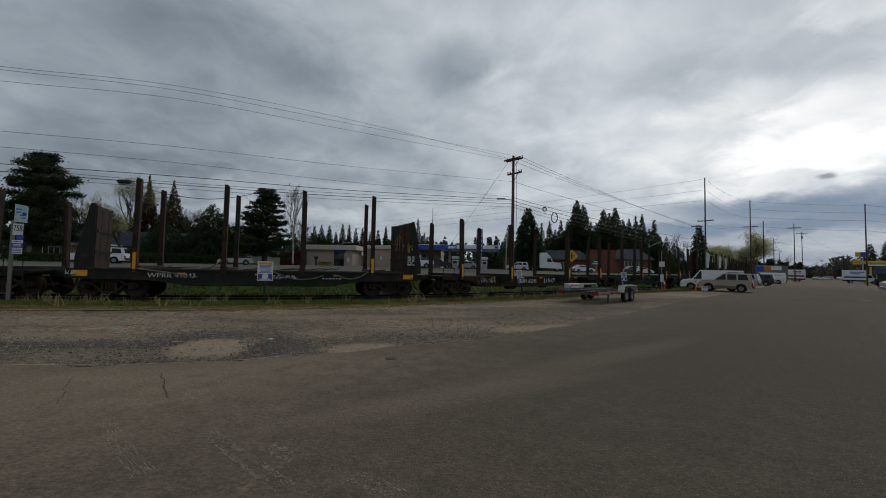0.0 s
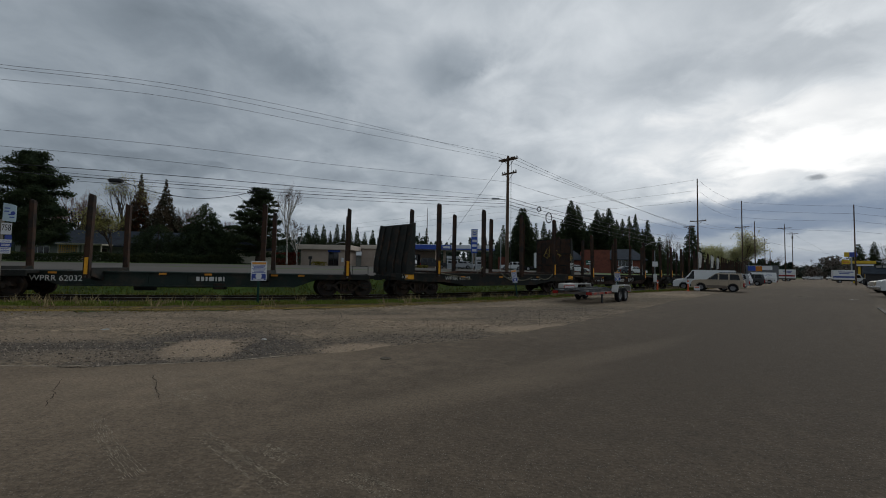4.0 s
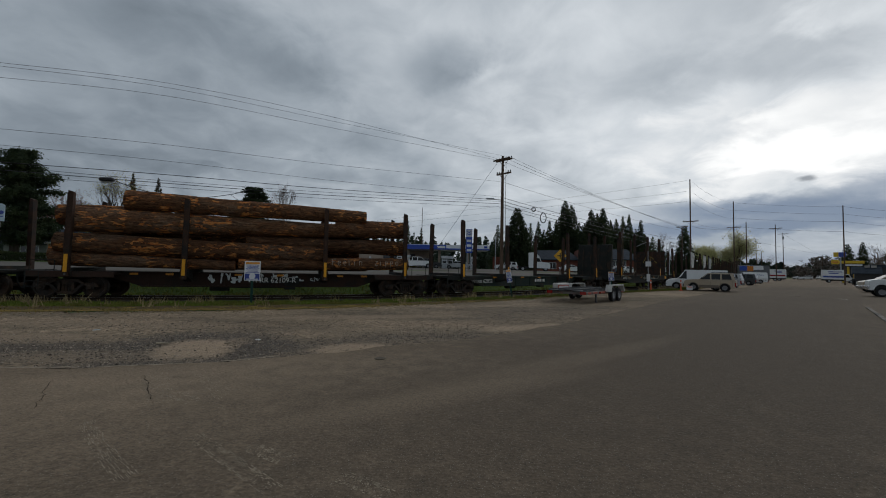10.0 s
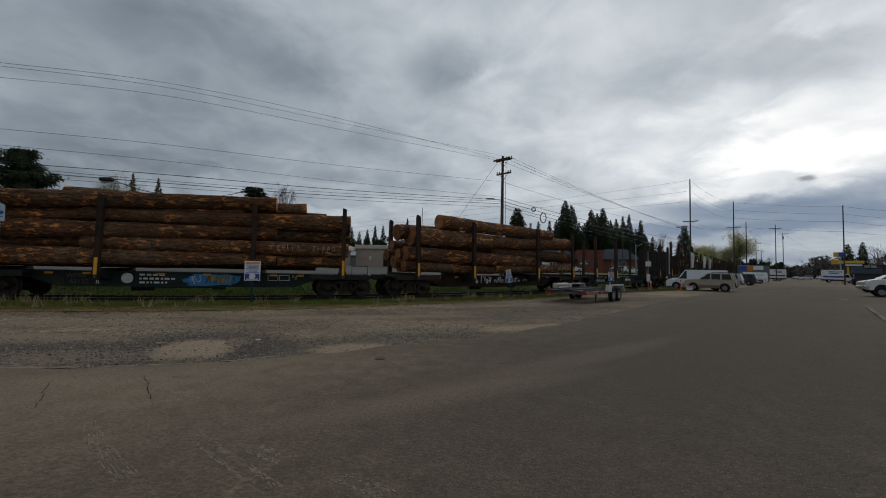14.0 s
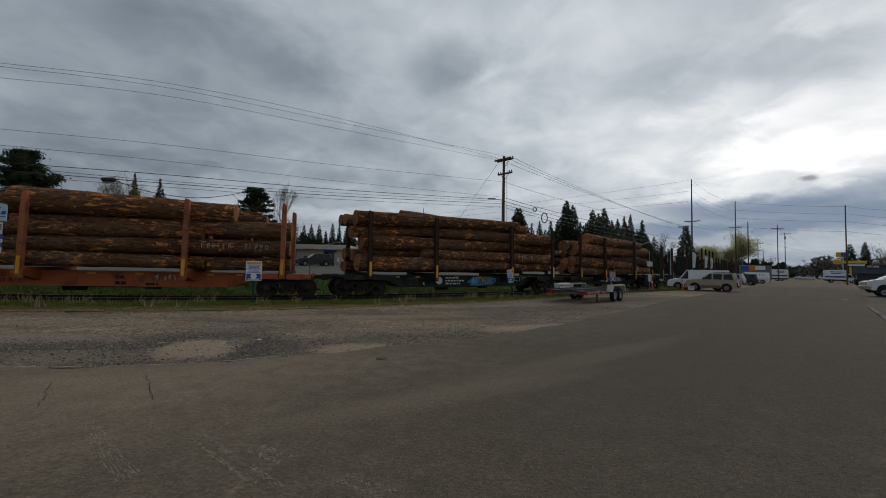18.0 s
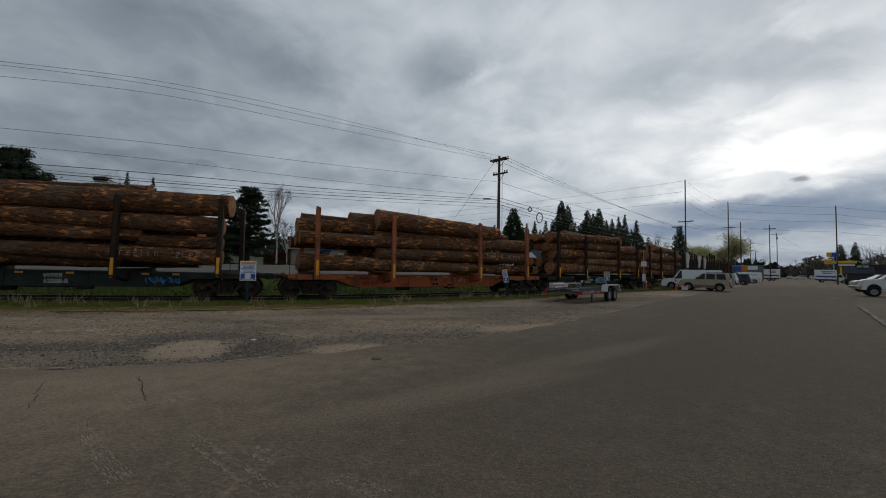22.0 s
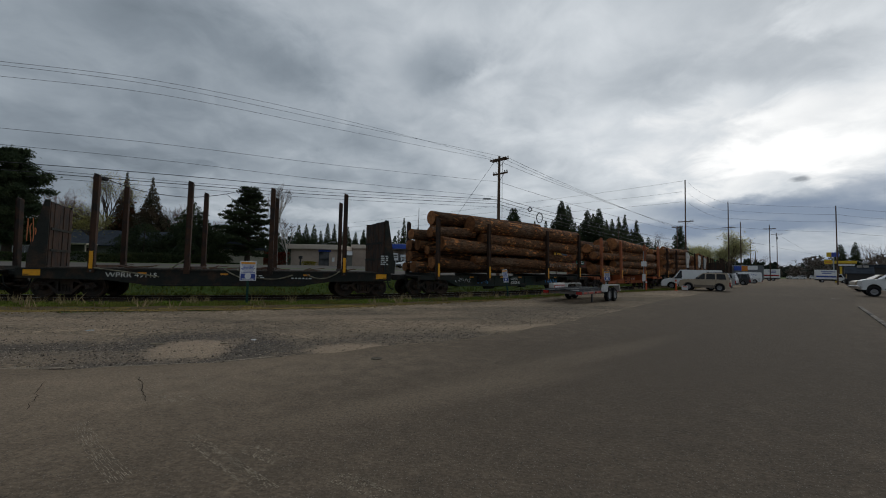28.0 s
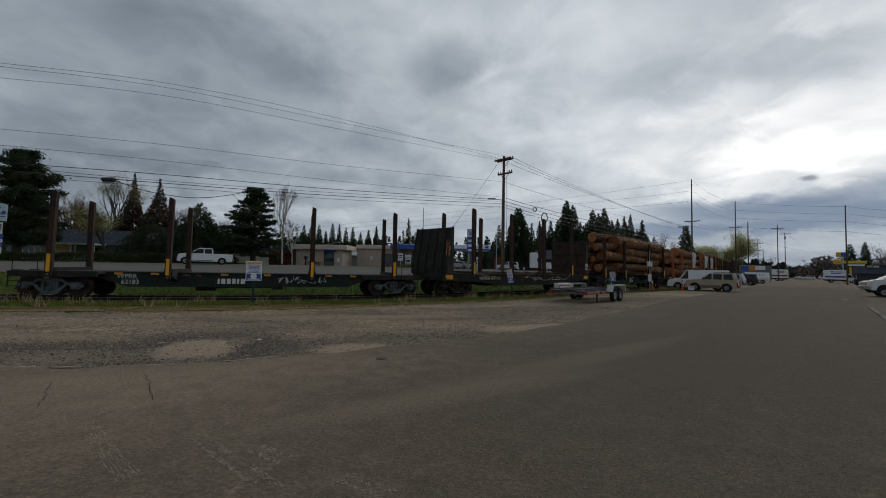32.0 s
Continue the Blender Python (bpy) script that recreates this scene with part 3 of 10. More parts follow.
def build_track():
    # dark stone, made darker still to carry the shade under the train
    BALLAST = mat("shade_darkened_ballast", (0.024, 0.021, 0.017), 0.95, 0, 0.4, 1.2, 16, 0.7, (0.036, 0.042, 0.02), (0.5, 0.66), world_space=True)
    s = np.arange(-70, 330, 1.0)
    v, f = [], []
    prof = [(-2.5, 0.010), (-1.5, 0.022), (1.5, 0.022), (2.4, 0.030)]
    for i, q in enumerate(s):
        for o, z in prof:
            x, y, _ = line_at(q, o + 0.12 * noise.noise((q * 0.7, o, 0)))
            v.append((x, y, z + (0.012 * noise.noise((q * 2, o * 3, 5)) if abs(o) < 2 else 0)))
    k = len(prof)
    f = [(i * k + j, (i + 1) * k + j, (i + 1) * k + j + 1, i * k + j + 1) for i in range(len(s) - 1) for j in range(k - 1)]
    track = tagged(new("track_bed", raw("track_bed", v, f, BALLAST)), "low dark ballast bed with weeds, train's shade in its colour", "track bed", kind="structure")
    bm = bmesh.new()
    bm.from_mesh(track.data)
    bmesh.ops.recalc_face_normals(bm, faces=bm.faces)
    if sum(x.normal.z for x in bm.faces) < 0:
        bmesh.ops.reverse_faces(bm, faces=bm.faces)
    bm.to_mesh(track.data)
    bm.free()
    prof = [(-0.07, -0.14), (0.07, -0.14), (0.02, -0.11), (0.02, -0.035), (0.037, -0.03), (0.037, 0.0), (-0.037, 0.0), (-0.037, -0.03), (-0.02, -0.035), (-0.02, -0.11)]
    tie = bmesh.new()
    box(tie, -0.115, 0.115, -1.28, 1.28, -0.10, 0.0, 0.012)
    tie = mesh_of(tie, "tie", TIE_WOOD)
    for i in range(150):
        x, y, th = line_at(-28 + i * 0.53)
        part("tie", tie, None, track, "", pose(x, y, RAIL_Z - 0.105 + random.uniform(-0.01, 0.01), 0, 0, math.degrees(th) + random.uniform(-1, 1)))
    for side in (-0.7175, 0.7175):
        v, k = [], len(prof)
        s = np.concatenate([np.arange(-70, 40, 0.8), np.arange(40, 330, 5.0)])
        for q in s:
            for o, z in prof:
                x, y, _ = line_at(q, side + o)
                v.append((x, y, RAIL_Z + z))
        f = [(i * k + j, i * k + (j + 1) % k, (i + 1) * k + (j + 1) % k, (i + 1) * k + j) for i in range(len(s) - 1) for j in range(k)]
        me = raw("rail", v, f, RAIL_SIDE)
        me.materials.append(RAIL_STEEL)
        for p in me.polygons:
            p.material_index = 1 if p.index % k == 5 else 0
        tagged(new("rail", me), "rusty steel rail, its worn head's shine coloured pale", "rail", "rails of the track")


build_track()


# ---- marks on the ground, stones and the grass verge ----
CRACK = mat("open_crack", (0.018, 0.017, 0.016), 1.0, 0, 0.2, 4, 30, 0, spec=0.0)
TYRE_DUST = mat("pale_dried_mud", (0.325, 0.268, 0.197), 0.97, 0, 0.3, 5.0, 16, 0.0, (0.22, 0.18, 0.135), (0.4, 0.65), spec=0.1, world_space=True)


def strip(name, pts, w, z, material, label, seed=0, kind="structure", category="crack"):
    v, f = [], []
    fine = []
    for a, b in zip(pts, pts[1:]):
        a, b = Vector((*a, 0)), Vector((*b, 0))
        for i in range(8):
            fine.append(a.lerp(b, i / 8))
    fine.append(Vector((*pts[-1], 0)))
    for i, p in enumerate(fine):
        d = (fine[min(i + 1, len(fine) - 1)] - fine[max(i - 1, 0)]).normalized()
        nrm = Vector((-d.y, d.x, 0))
        j = 0.035 * noise.noise((i * 0.33, seed, 3)) + 0.010 * noise.noise((i * 0.9, seed, 5))
        ww = w * (0.6 + 0.8 * abs(noise.noise((i * 0.9, seed, 8)))) * min(1.0, (i + 0.3) / 3, (len(fine) - i) / 3)
        v += [tuple(p + nrm * (j + ww / 2) + Vector((0, 0, z))), tuple(p + nrm * (j - ww / 2) + Vector((0, 0, z)))]
    f = [(2 * i, 2 * i + 1, 2 * i + 3, 2 * i + 2) for i in range(len(fine) - 1)]
    return tagged(new(name, raw(name, v, f, material)), label, category, kind=kind)


def tyre_mark(a, b, w, z, label, seed):
    """A print of dried mud: slanted lugs in two rows."""
    rnd = random.Random(seed)
    a, b = Vector((*a, z)), Vector((*b, z))
    d = (b - a).normalized()
    nrm = Vector((-d.y, d.x, 0))
    v, f = [], []
    n = int((b - a).length / 0.024)
    for i in range(n):
        p = a.lerp(b, i / n)
        for s in (-1.1, -0.9, -0.7, -0.5, -0.3, -0.1, 0.1, 0.3, 0.5, 0.7, 0.9, 1.1):
            if rnd.random() < 0.38 + 0.5 * abs(i / n - 0.5):
                continue
            c = p + nrm * s * w * 0.38 + d * abs(s) * 0.05
            h, l = 0.0030 * rnd.uniform(0.5, 1.3), w * 0.030 * rnd.uniform(0.3, 1.2)
            q = [c - d * h - nrm * l, c + d * h - nrm * l + d * s * 0.03, c + d * h + nrm * l + d * s * 0.03, c - d * h + nrm * l]
            k = len(v)
            v += [tuple(t) for t in q]
            f.append((k, k + 1, k + 2, k + 3))
    tagged(new("tyre_print", raw("tyre_print", v, f, TYRE_DUST)), label, "tyre print", "tyre prints", kind="structure")


def tread(pts, w, z, label, seed, lines=6):
    """Pale streaks that a tyre left: short dashes in several lines along its way."""
    rnd = random.Random(seed)
    line = [Vector((*p, z)) for p in pts]
    v, f = [], []
    for a, b in zip(line, line[1:]):
        d = (b - a).normalized()
        nr = Vector((-d.y, d.x, 0))
        for k in range(lines):
            o = (k / (lines - 1) - 0.5) * w
            u = 0.0
            while u < (b - a).length:
                ln = rnd.uniform(0.02, 0.10)
                if rnd.random() < 0.62:
                    p = a + d * u + nr * (o + rnd.uniform(-0.006, 0.006))
                    q = p + d * ln
                    h = nr * rnd.uniform(0.0014, 0.0036)
                    i = len(v)
                    v += [tuple(p - h), tuple(q - h * 0.6), tuple(q + h * 0.6), tuple(p + h)]
                    f.append((i, i + 1, i + 2, i + 3))
                u += ln + rnd.uniform(0.01, 0.05)
    tagged(new("tyre_streak", raw("tyre_streak", v, f, TYRE_DUST)), label, "tyre print", "tyre prints", kind="structure")


def ground_marks():
    tread([(-4.16, 5.79), (-3.83, 5.31), (-3.49, 4.92), (-3.21, 4.61)], 0.26, 0.0320, "faint pale tyre streaks on the asphalt", 1, 18)
    tread([(-3.78, 5.47), (-3.8, 5.7), (-3.6, 5.65)], 0.22, 0.0322, "faint pale tyre streaks on the asphalt", 2, 16)
    tread([(-3.55, 4.01), (-3.1, 3.6), (-2.71, 3.29), (-2.37, 3.03)], 0.14, 0.0320, "faint pale tyre streaks on the asphalt", 3, 15)
    tread([(-3.43, 5.72), (-2.92, 5.18), (-2.63, 4.84)], 0.20, 0.0320, "faint pale tyre streaks on the asphalt", 4, 14)
    tyre_mark((-1.69, 3.55), (-1.3, 3.33), 0.18, 0.0324, "faint dried mud tyre print", 4)
    tyre_mark((-0.76, 3.09), (-0.38, 2.87), 0.18, 0.0324, "faint dried mud tyre print", 6)
    tyre_mark((-3.31, 4.93), (-2.88, 4.63), 0.22, 0.0324, "faint dried mud tyre print", 7)
    strip("crack", [(-5.23, 5.32), (-4.93, 4.93), (-4.69, 4.68), (-4.4, 4.3)], 0.0075, 0.0350, CRACK, "thin dark crack in the asphalt", 1)
    strip("crack", [(-4.26, 5.66), (-3.92, 5.31), (-3.65, 4.95), (-3.37, 4.64)], 0.009, 0.0350, CRACK, "thin dark crack in the asphalt", 2)
    tyre_mark((-2.33, 3.76), (-1.21, 2.9), 0.17, 0.0324, "faint dried mud tyre print", 3)
    # pale dust along the broken edge of the asphalt
    for i, (a, b) in enumerate((((-13.5, 5.80), (-10.2, 5.83)), ((-9.9, 5.84), (-7.2, 5.90)), ((-6.9, 5.90), (-5.5, 6.00)), ((-5.3, 6.04), (-4.0, 6.40)), ((-3.7, 6.50), (-2.9, 6.98)))):
        m = ((a[0] + b[0]) / 2, (a[1] + b[1]) / 2 - 0.02)
        strip("dust_line", [a, m, b], 0.07, 0.0345, TYRE_DUST, "thin line of pale dust at the asphalt's edge", 20 + i, category="dust")
    IRON = mat("worn_iron_cover", (0.135, 0.112, 0.082), 0.95, 0.0, 0.3, 6, 40, 0.3)
    for c, r in (((27.82, 30.86), 0.45), ((-1.07, 6.97), 0.10)):
        bm = bmesh.new()
        tube(bm, (0, 0, 0), (0, 0, 0.012), r, r * 0.97, 24)
        tube(bm, (0, 0, 0.01), (0, 0, 0.016), r * 0.8, r * 0.78, 20)
        ob = tagged(part("manhole_cover", bm, IRON), "worn grey iron cover in the asphalt", "cover", kind="structure")
        ob.matrix_basis = pose(c[0], c[1], 0.03)
    tagged(strip("paint_mark", [(28.58, 28.26), (28.98, 27.86)], 0.2, 0.036, WHITE_PAINT, "worn white paint dash on the asphalt", 5), category="road marking")


ground_marks()


GRIT_BEDS = [(-4.72, 7.57, 2.4, 1.8, 118, 1.0), (-2.51, 7.95, 3.4, 1.1, 16, 0.8), (-0.15, 9.79, 2.6, 1.1, 24, 0.5), (-7.85, 7.15, 1.8, 1.0, 4, 0.6), (4.51, 15.71, 4.4, 1.8, 34, 0.4), (-4.0, 10.6, 6.0, 1.1, 12, 0.35), (2.6, 12.6, 3.2, 1.0, 32, 0.4)]
SAND_BEDS = [(-4.72, 7.57, 1.05, 0.72, 122), (-1.74, 7.81, 0.9, 0.6, 14), (2.42, 11.25, 1.5, 0.4, 30)]


def in_bed(px, py, cx, cy, rx, ry, turn):
    c, q = math.cos(radians(turn)), math.sin(radians(turn))
    dx, dy = px - cx, py - cy
    return np.hypot((dx * c + dy * q) / rx, (-dx * q + dy * c) / ry)


def stones():
    """Loose stones on the gravel, past counting: dense beds of dark grit and a thin scatter."""
    rng = np.random.default_rng(4)
    e = np.array(ROAD_EDGE[3:13], float)
    n = 330000
    px, py = rng.uniform(-15, 14, n), 5.5 + 21.5 * rng.random(n) ** 1.25
    q = px + py
    ex, ey = np.interp(q, e.sum(1), e[:, 0]), np.interp(q, e.sum(1), e[:, 1])
    across = (-(px - ex) + (py - ey)) / 1.414
    g = np.array(GRASS_EDGE, float)
    gx, gy = np.interp(q, g.sum(1), g[:, 0]), np.interp(q, g.sum(1), g[:, 1])
    wide = np.hypot(gx - ex, gy - ey)
    keep = (across > -0.30 * rng.random(n) ** 2) & (across < wide)
    share = np.full(n, 0.10) + 0.12 * np.exp(-np.abs(across - 0.15) / 0.25)
    wob = np.array([noise.noise((a * 1.1, b * 1.1, 3)) for a, b in zip(px, py)]) * 0.45
    for cx, cy, rx, ry, turn, amount in GRIT_BEDS:
        share = np.maximum(share, amount * np.clip(1.5 - in_bed(px, py, cx, cy, rx, ry, turn) + wob, 0, 1))
    for cx, cy, rx, ry, turn in SAND_BEDS:
        d = in_bed(px, py, cx, cy, rx, ry, turn) + wob
        share *= np.clip((d - 0.75) / 0.4, 0.10, 1)
    keep &= rng.random(n) < share
    px, py = px[keep], py[keep]
    n = len(px)
    r = np.minimum(rng.gamma(2.0, 0.0038, n) + 0.005, 0.026)
    base = np.array([(1, 0, 0), (0, 1, 0), (-1, 0, 0), (0, -1, 0), (0, 0, 0.85)], float)
    v = base[None] * (r[:, None, None] * rng.uniform(0.6, 1.3, (n, 5, 1)))
    an = rng.uniform(0, 6.28, n)
    c, s = np.cos(an)[:, None], np.sin(an)[:, None]
    v = np.stack([v[..., 0] * c - v[..., 1] * s, v[..., 0] * s + v[..., 1] * c, v[..., 2]], -1)
    v += np.stack([px, py, np.full(n, 0.014)], 1)[:, None]
    f = np.array([(0, 1, 4), (1, 2, 4), (2, 3, 4), (3, 0, 4)])[None] + (np.arange(n) * 5)[:, None, None]
    STONE = mat("mixed_loose_stone", (0.20, 0.165, 0.130), 0.95, 0, 0.3, 9, 60, 0.0, (0.12, 0.100, 0.080), (0.42, 0.58), spec=0.1, world_space=True)
    nn, nl = STONE.node_tree.nodes, STONE.node_tree.links
    b = nn["Principled BSDF"]
    tone = nn.new("ShaderNodeMapRange")
    tone.inputs["To Min"].default_value, tone.inputs["To Max"].default_value = 0.35, 2.1
    nl.new(nn.new("ShaderNodeNewGeometry").outputs["Random Per Island"], tone.inputs["Value"])
    sc = nn.new("ShaderNodeVectorMath")
    sc.operation = "SCALE"
    nl.new(b.inputs["Base Color"].links[0].from_socket, sc.inputs[0])
    nl.new(tone.outputs[0], sc.inputs["Scale"])
    nl.new(sc.outputs[0], b.inputs["Base Color"])
    tagged(new("loose_stones", raw("loose_stones", v.reshape(-1, 3).tolist(), f.reshape(-1, 3).tolist(), STONE)), "small loose stones on the gravel", "stones", kind="stuff")


stones()


def verge():
    """Grass between the gravel and the rails: moss and dead stalks outside, green inside."""
    MOSS = mat("orange_brown_moss", (0.25, 0.17, 0.052), 0.97, 0, 0.5, 1.1, 16, 0.7, (0.115, 0.100, 0.036), (0.44, 0.62), stretch=(0.6, 1.6, 1), spec=0.1, world_space=True)
    EARTH = mat("dark_bare_earth", (0.105, 0.074, 0.042), 0.97, 0, 0.5, 1.3, 16, 0.8, (0.13, 0.105, 0.04), (0.45, 0.62), spec=0.1, world_space=True)
    TURF = mat("rough_green_turf", (0.048, 0.062, 0.014), 0.97, 0, 0.4, 1.2, 22, 0.7, (0.070, 0.055, 0.026), (0.46, 0.64), spec=0.1, world_space=True)
    e = along(ROAD_EDGE, 300)
    g = beside(GRASS_EDGE, e)
    s = np.arange(-45, 130, 0.3)
    v, f = [], []
    pts = np.array(GRASS_EDGE, float)
    near, far = [], []
    for q in s:
        x, y, th = line_at(q, -2.0)
        far.append((x, y))
        # walk from the track towards the street until the gravel begins
        best = 2.4
        for o in np.arange(1.9, 9.0, 0.1):
            a, b, _ = line_at(q, -o)
            k = np.interp(a + b, pts.sum(1), pts[:, 0]), np.interp(a + b, pts.sum(1), pts[:, 1])
            if -(a - k[0]) + (b - k[1]) < 0:
                best = o
                break
            best = o
        x, y, _ = line_at(q, -best)
        near.append((x, y))
    near, far = np.array(near), np.array(far)
    rows = 12
    for i in range(len(s)):
        for j in range(rows + 1):
            u = j / rows
            p = near[i] * (1 - u) + far[i] * u
            w = 0.20 * noise.noise((p[0] * 0.9, p[1] * 0.9, 2)) * (1 - u)
            v.append((p[0] + w * 0.5, p[1] - w, 0.026 + 0.02 * u + 0.02 * noise.noise((p[0] * 2, p[1] * 2, 1)) * (u > 0)))
    f = [(i * (rows + 1) + j, (i + 1) * (rows + 1) + j, (i + 1) * (rows + 1) + j + 1, i * (rows + 1) + j + 1) for i in range(len(s) - 1) for j in range(rows)]
    me = raw("grass_verge", v, f, MOSS, True)
    me.materials.append(EARTH)
    me.materials.append(TURF)
    for p in me.polygons:
        i, j = divmod(p.index, rows)
        q = (j + 0.5) / rows + 0.30 * noise.noise((i * 0.11, j * 0.3, 4)) + 0.12 * noise.noise((i * 0.5, j * 0.9, 8)) + 0.26 * min(max((s[i] + 8) / 14, 0), 1)
        p.material_index = 0 if q < 0.24 else 1 if q < 0.58 else 2
    tagged(new("grass_verge", me), "rough verge of moss and grass along the track", "verge", kind="structure")
    # blades
    rng = np.random.default_rng(8)
    GRASS = mat("green_grass_blades", (0.120, 0.160, 0.022), 0.8, 0, 0.35, 0.8, 6, 0.0, (0.13, 0.115, 0.026), (0.45, 0.65), spec=0.2, world_space=True)
    STRAW = mat("dead_straw_blades", (0.30, 0.23, 0.12), 0.9, 0, 0.3, 0.8, 6, 0.0, spec=0.1, world_space=True)
    DRY = mat("dry_moss_tufts", (0.23, 0.16, 0.052), 0.95, 0, 0.4, 0.8, 6, 0.0, (0.12, 0.11, 0.035), (0.45, 0.65), spec=0.1, world_space=True)
    for name, count, mt, lab, lo, hi, umin in (("grass", 120000, GRASS, "green grass along the track", 0.03, 0.12, 0.50), ("dead_grass", 4200, STRAW, "dry dead stalks in the grass", 0.10, 0.40, 0.25), ("dry_moss_tufts", 26000, DRY, "short dry moss tufts at the gravel's edge", 0.02, 0.06, 0.0)):
        t = np.where(rng.random(count) < 0.8, rng.uniform(0.08, 0.5, count), rng.uniform(0, 1, count))
        si = t * (len(s) - 1)
        i0 = np.clip(si.astype(int), 0, len(s) - 2)
        fr = (si - i0)[:, None]
        a = near[i0] * (1 - fr) + near[i0 + 1] * fr
        b = far[i0] * (1 - fr) + far[i0 + 1] * fr
        u = rng.uniform(0, 1, count)
        u = umin - 0.30 * np.clip((s[i0] + 8) / 14, 0, 1) + u ** 0.8 * (1.0 - umin)
        if name == "dry_moss_tufts":
            u = rng.normal(0.12, 0.16, count)
        if name == "dead_grass":
            k = rng.integers(0, 240, count)
            cs, cu = rng.uniform(0, 0.55, 240), rng.uniform(0.35, 1.05, 240)
            si = np.clip(cs[k] * (len(s) - 1) + rng.normal(0, 0.25, count), 0, len(s) - 2)
            i0 = si.astype(int)
            a, b = near[i0] + (near[i0 + 1] - near[i0]) * (si - i0)[:, None], far[i0] + (far[i0 + 1] - far[i0]) * (si - i0)[:, None]
            u = cu[k] + rng.normal(0, 0.05, count)
        p = a * (1 - u[:, None]) + b * u[:, None]
        clump = np.array([0.5 + 0.5 * noise.noise((x * 0.6, y * 0.6, 4)) for x, y in p])
        keep = rng.random(count) < np.clip(clump * 1.6 - 0.15, 0.05, 1)
        p, u = p[keep], u[keep]
        n = len(p)
        h = rng.uniform(lo, hi, n) * (0.6 + 0.5 * np.clip(u, 0, 1))
        an = rng.uniform(0, 6.28, n)
        w = 0.012 + 0.018 * rng.random(n)
        lean = rng.normal(0, 0.35, (n, 2)) * h[:, None]
        z = 0.02 + 0.02 * np.clip(u, 0, 1)
        d = np.stack([np.cos(an), np.sin(an)], 1) * w[:, None]
        v = np.stack([np.column_stack([p - d, z]), np.column_stack([p + d, z]), np.column_stack([p + lean, z + h])], 1)
        tagged(new(name, raw(name, v.reshape(-1, 3).tolist(), np.arange(n * 3).reshape(-1, 3).tolist(), mt)), lab, "grass", kind="stuff")
    # the bank behind the track
    n = 26000
    sv, o = rng.uniform(-45, 70, n), rng.uniform(1.9, 4.0, n)
    xs, ys, th = np.interp(sv, _S, _X), np.interp(sv, _S, _Y), np.interp(sv, _S, _T)
    p = np.stack([xs - np.sin(th) * o, ys + np.cos(th) * o], 1)
    z = ground_z(p[:, 0], p[:, 1])
    h, an = rng.uniform(0.06, 0.2, n), rng.uniform(0, 6.28, n)
    d = np.stack([np.cos(an), np.sin(an)], 1) * 0.035
    v = np.stack([np.column_stack([p - d, z]), np.column_stack([p + d, z]), np.column_stack([p + rng.normal(0, 0.06, (n, 2)), z + h])], 1)
    tagged(new("bank_grass", raw("bank_grass", v.reshape(-1, 3).tolist(), np.arange(n * 3).reshape(-1, 3).tolist(), GRASS)), "green grass on the bank behind the track", "grass", kind="stuff")


verge()


def litter():
    """Small scraps on the gravel and the verge."""
    SCRAP = plain("pale_blue_paper", (0.34, 0.42, 0.44), 0.8)
    STICK = mat("weathered_pale_stick", (0.34, 0.28, 0.20), 0.9, 0, 0.2, 6, 40, 0.2)
    PAPER = plain("white_paper_litter", (0.60, 0.60, 0.58), 0.8)
    for (x, y), w, d, turn, m, lab in (((-8.02, 9.14), 0.17, 0.05, 12, SCRAP, "pale blue scrap of paper on the gravel"), ((-6.96, 17.11), 0.22, 0.12, 30, PAPER, "crumpled white paper in the grass"), ((-3.91, 8.4), 0.10, 0.04, 8, PAPER, "small white scrap on the gravel"), ((-10.2, 16.08), 0.26, 0.12, 10, PAPER, "crumpled white paper in the grass")):
        bm = bmesh.new()
        rnd = random.Random(int(x * 100))
        rows = [[bm.verts.new((w * (i / 3 - 0.5), d * (j / 2 - 0.5), 0.012 + 0.03 * rnd.random())) for j in range(3)] for i in range(4)]
        for p, q in zip(rows, rows[1:]):
            for j in (0, 1):
                bm.faces.new((p[j], q[j], q[j + 1], p[j + 1]))
        ob = tagged(part("paper_scrap", bm, m), lab, "litter")
        ob.matrix_basis = pose(x, y, 0.02, 0, 0, turn)
    for (x, y), ln, turn in (((-5.56, 7.86), 0.24, 6), ((-4.35, 8.05), 0.14, 14)):
        bm = bmesh.new()
        tube(bm, (-ln / 2, 0, 0.022), (ln * 0.1, 0.01, 0.026), 0.018, 0.015, 7)
        tube(bm, (ln * 0.1, 0.01, 0.026), (ln / 2, 0, 0.02), 0.015, 0.011, 7)
        ob = tagged(part("stick", bm, STICK), "short pale broken stick on the gravel", "stick")
        ob.matrix_basis = pose(x, y, 0.012, 0, 0, turn)


litter()

# ---- the train: skeleton log cars and bulkhead flat cars ----
SPEED = [(0, 3.338), (8, 3.412), (14, 3.573), (20, 3.729), (26, 3.929), (32, 4.317)]
_G = np.linspace(0, 32, 641)
_V = np.interp(_G, [a for a, _ in SPEED], [b for _, b in SPEED])
_D = np.concatenate([[0], np.cumsum((_V[1:] + _V[:-1]) / 2 * 0.05)])


def gone(t):
    """How far the train has come since the start."""
    return float(np.interp(t, _G, _D))


def car_pose(c, half, t):
    """The pose of a car whose middle is c along the track at the start, resting on two trucks."""
    s = c + gone(t)
    ax, ay, _ = line_at(s - half)
    bx, by, _ = line_at(s + half)
    return pose((ax + bx) / 2, (ay + by) / 2, RAIL_Z + CAR_UP, 0, 0, math.degrees(math.atan2(by - ay, bx - ax)))


WR = 0.457
TRUCK_Z = WR - 0.42 - CAR_UP
TRAIN = []
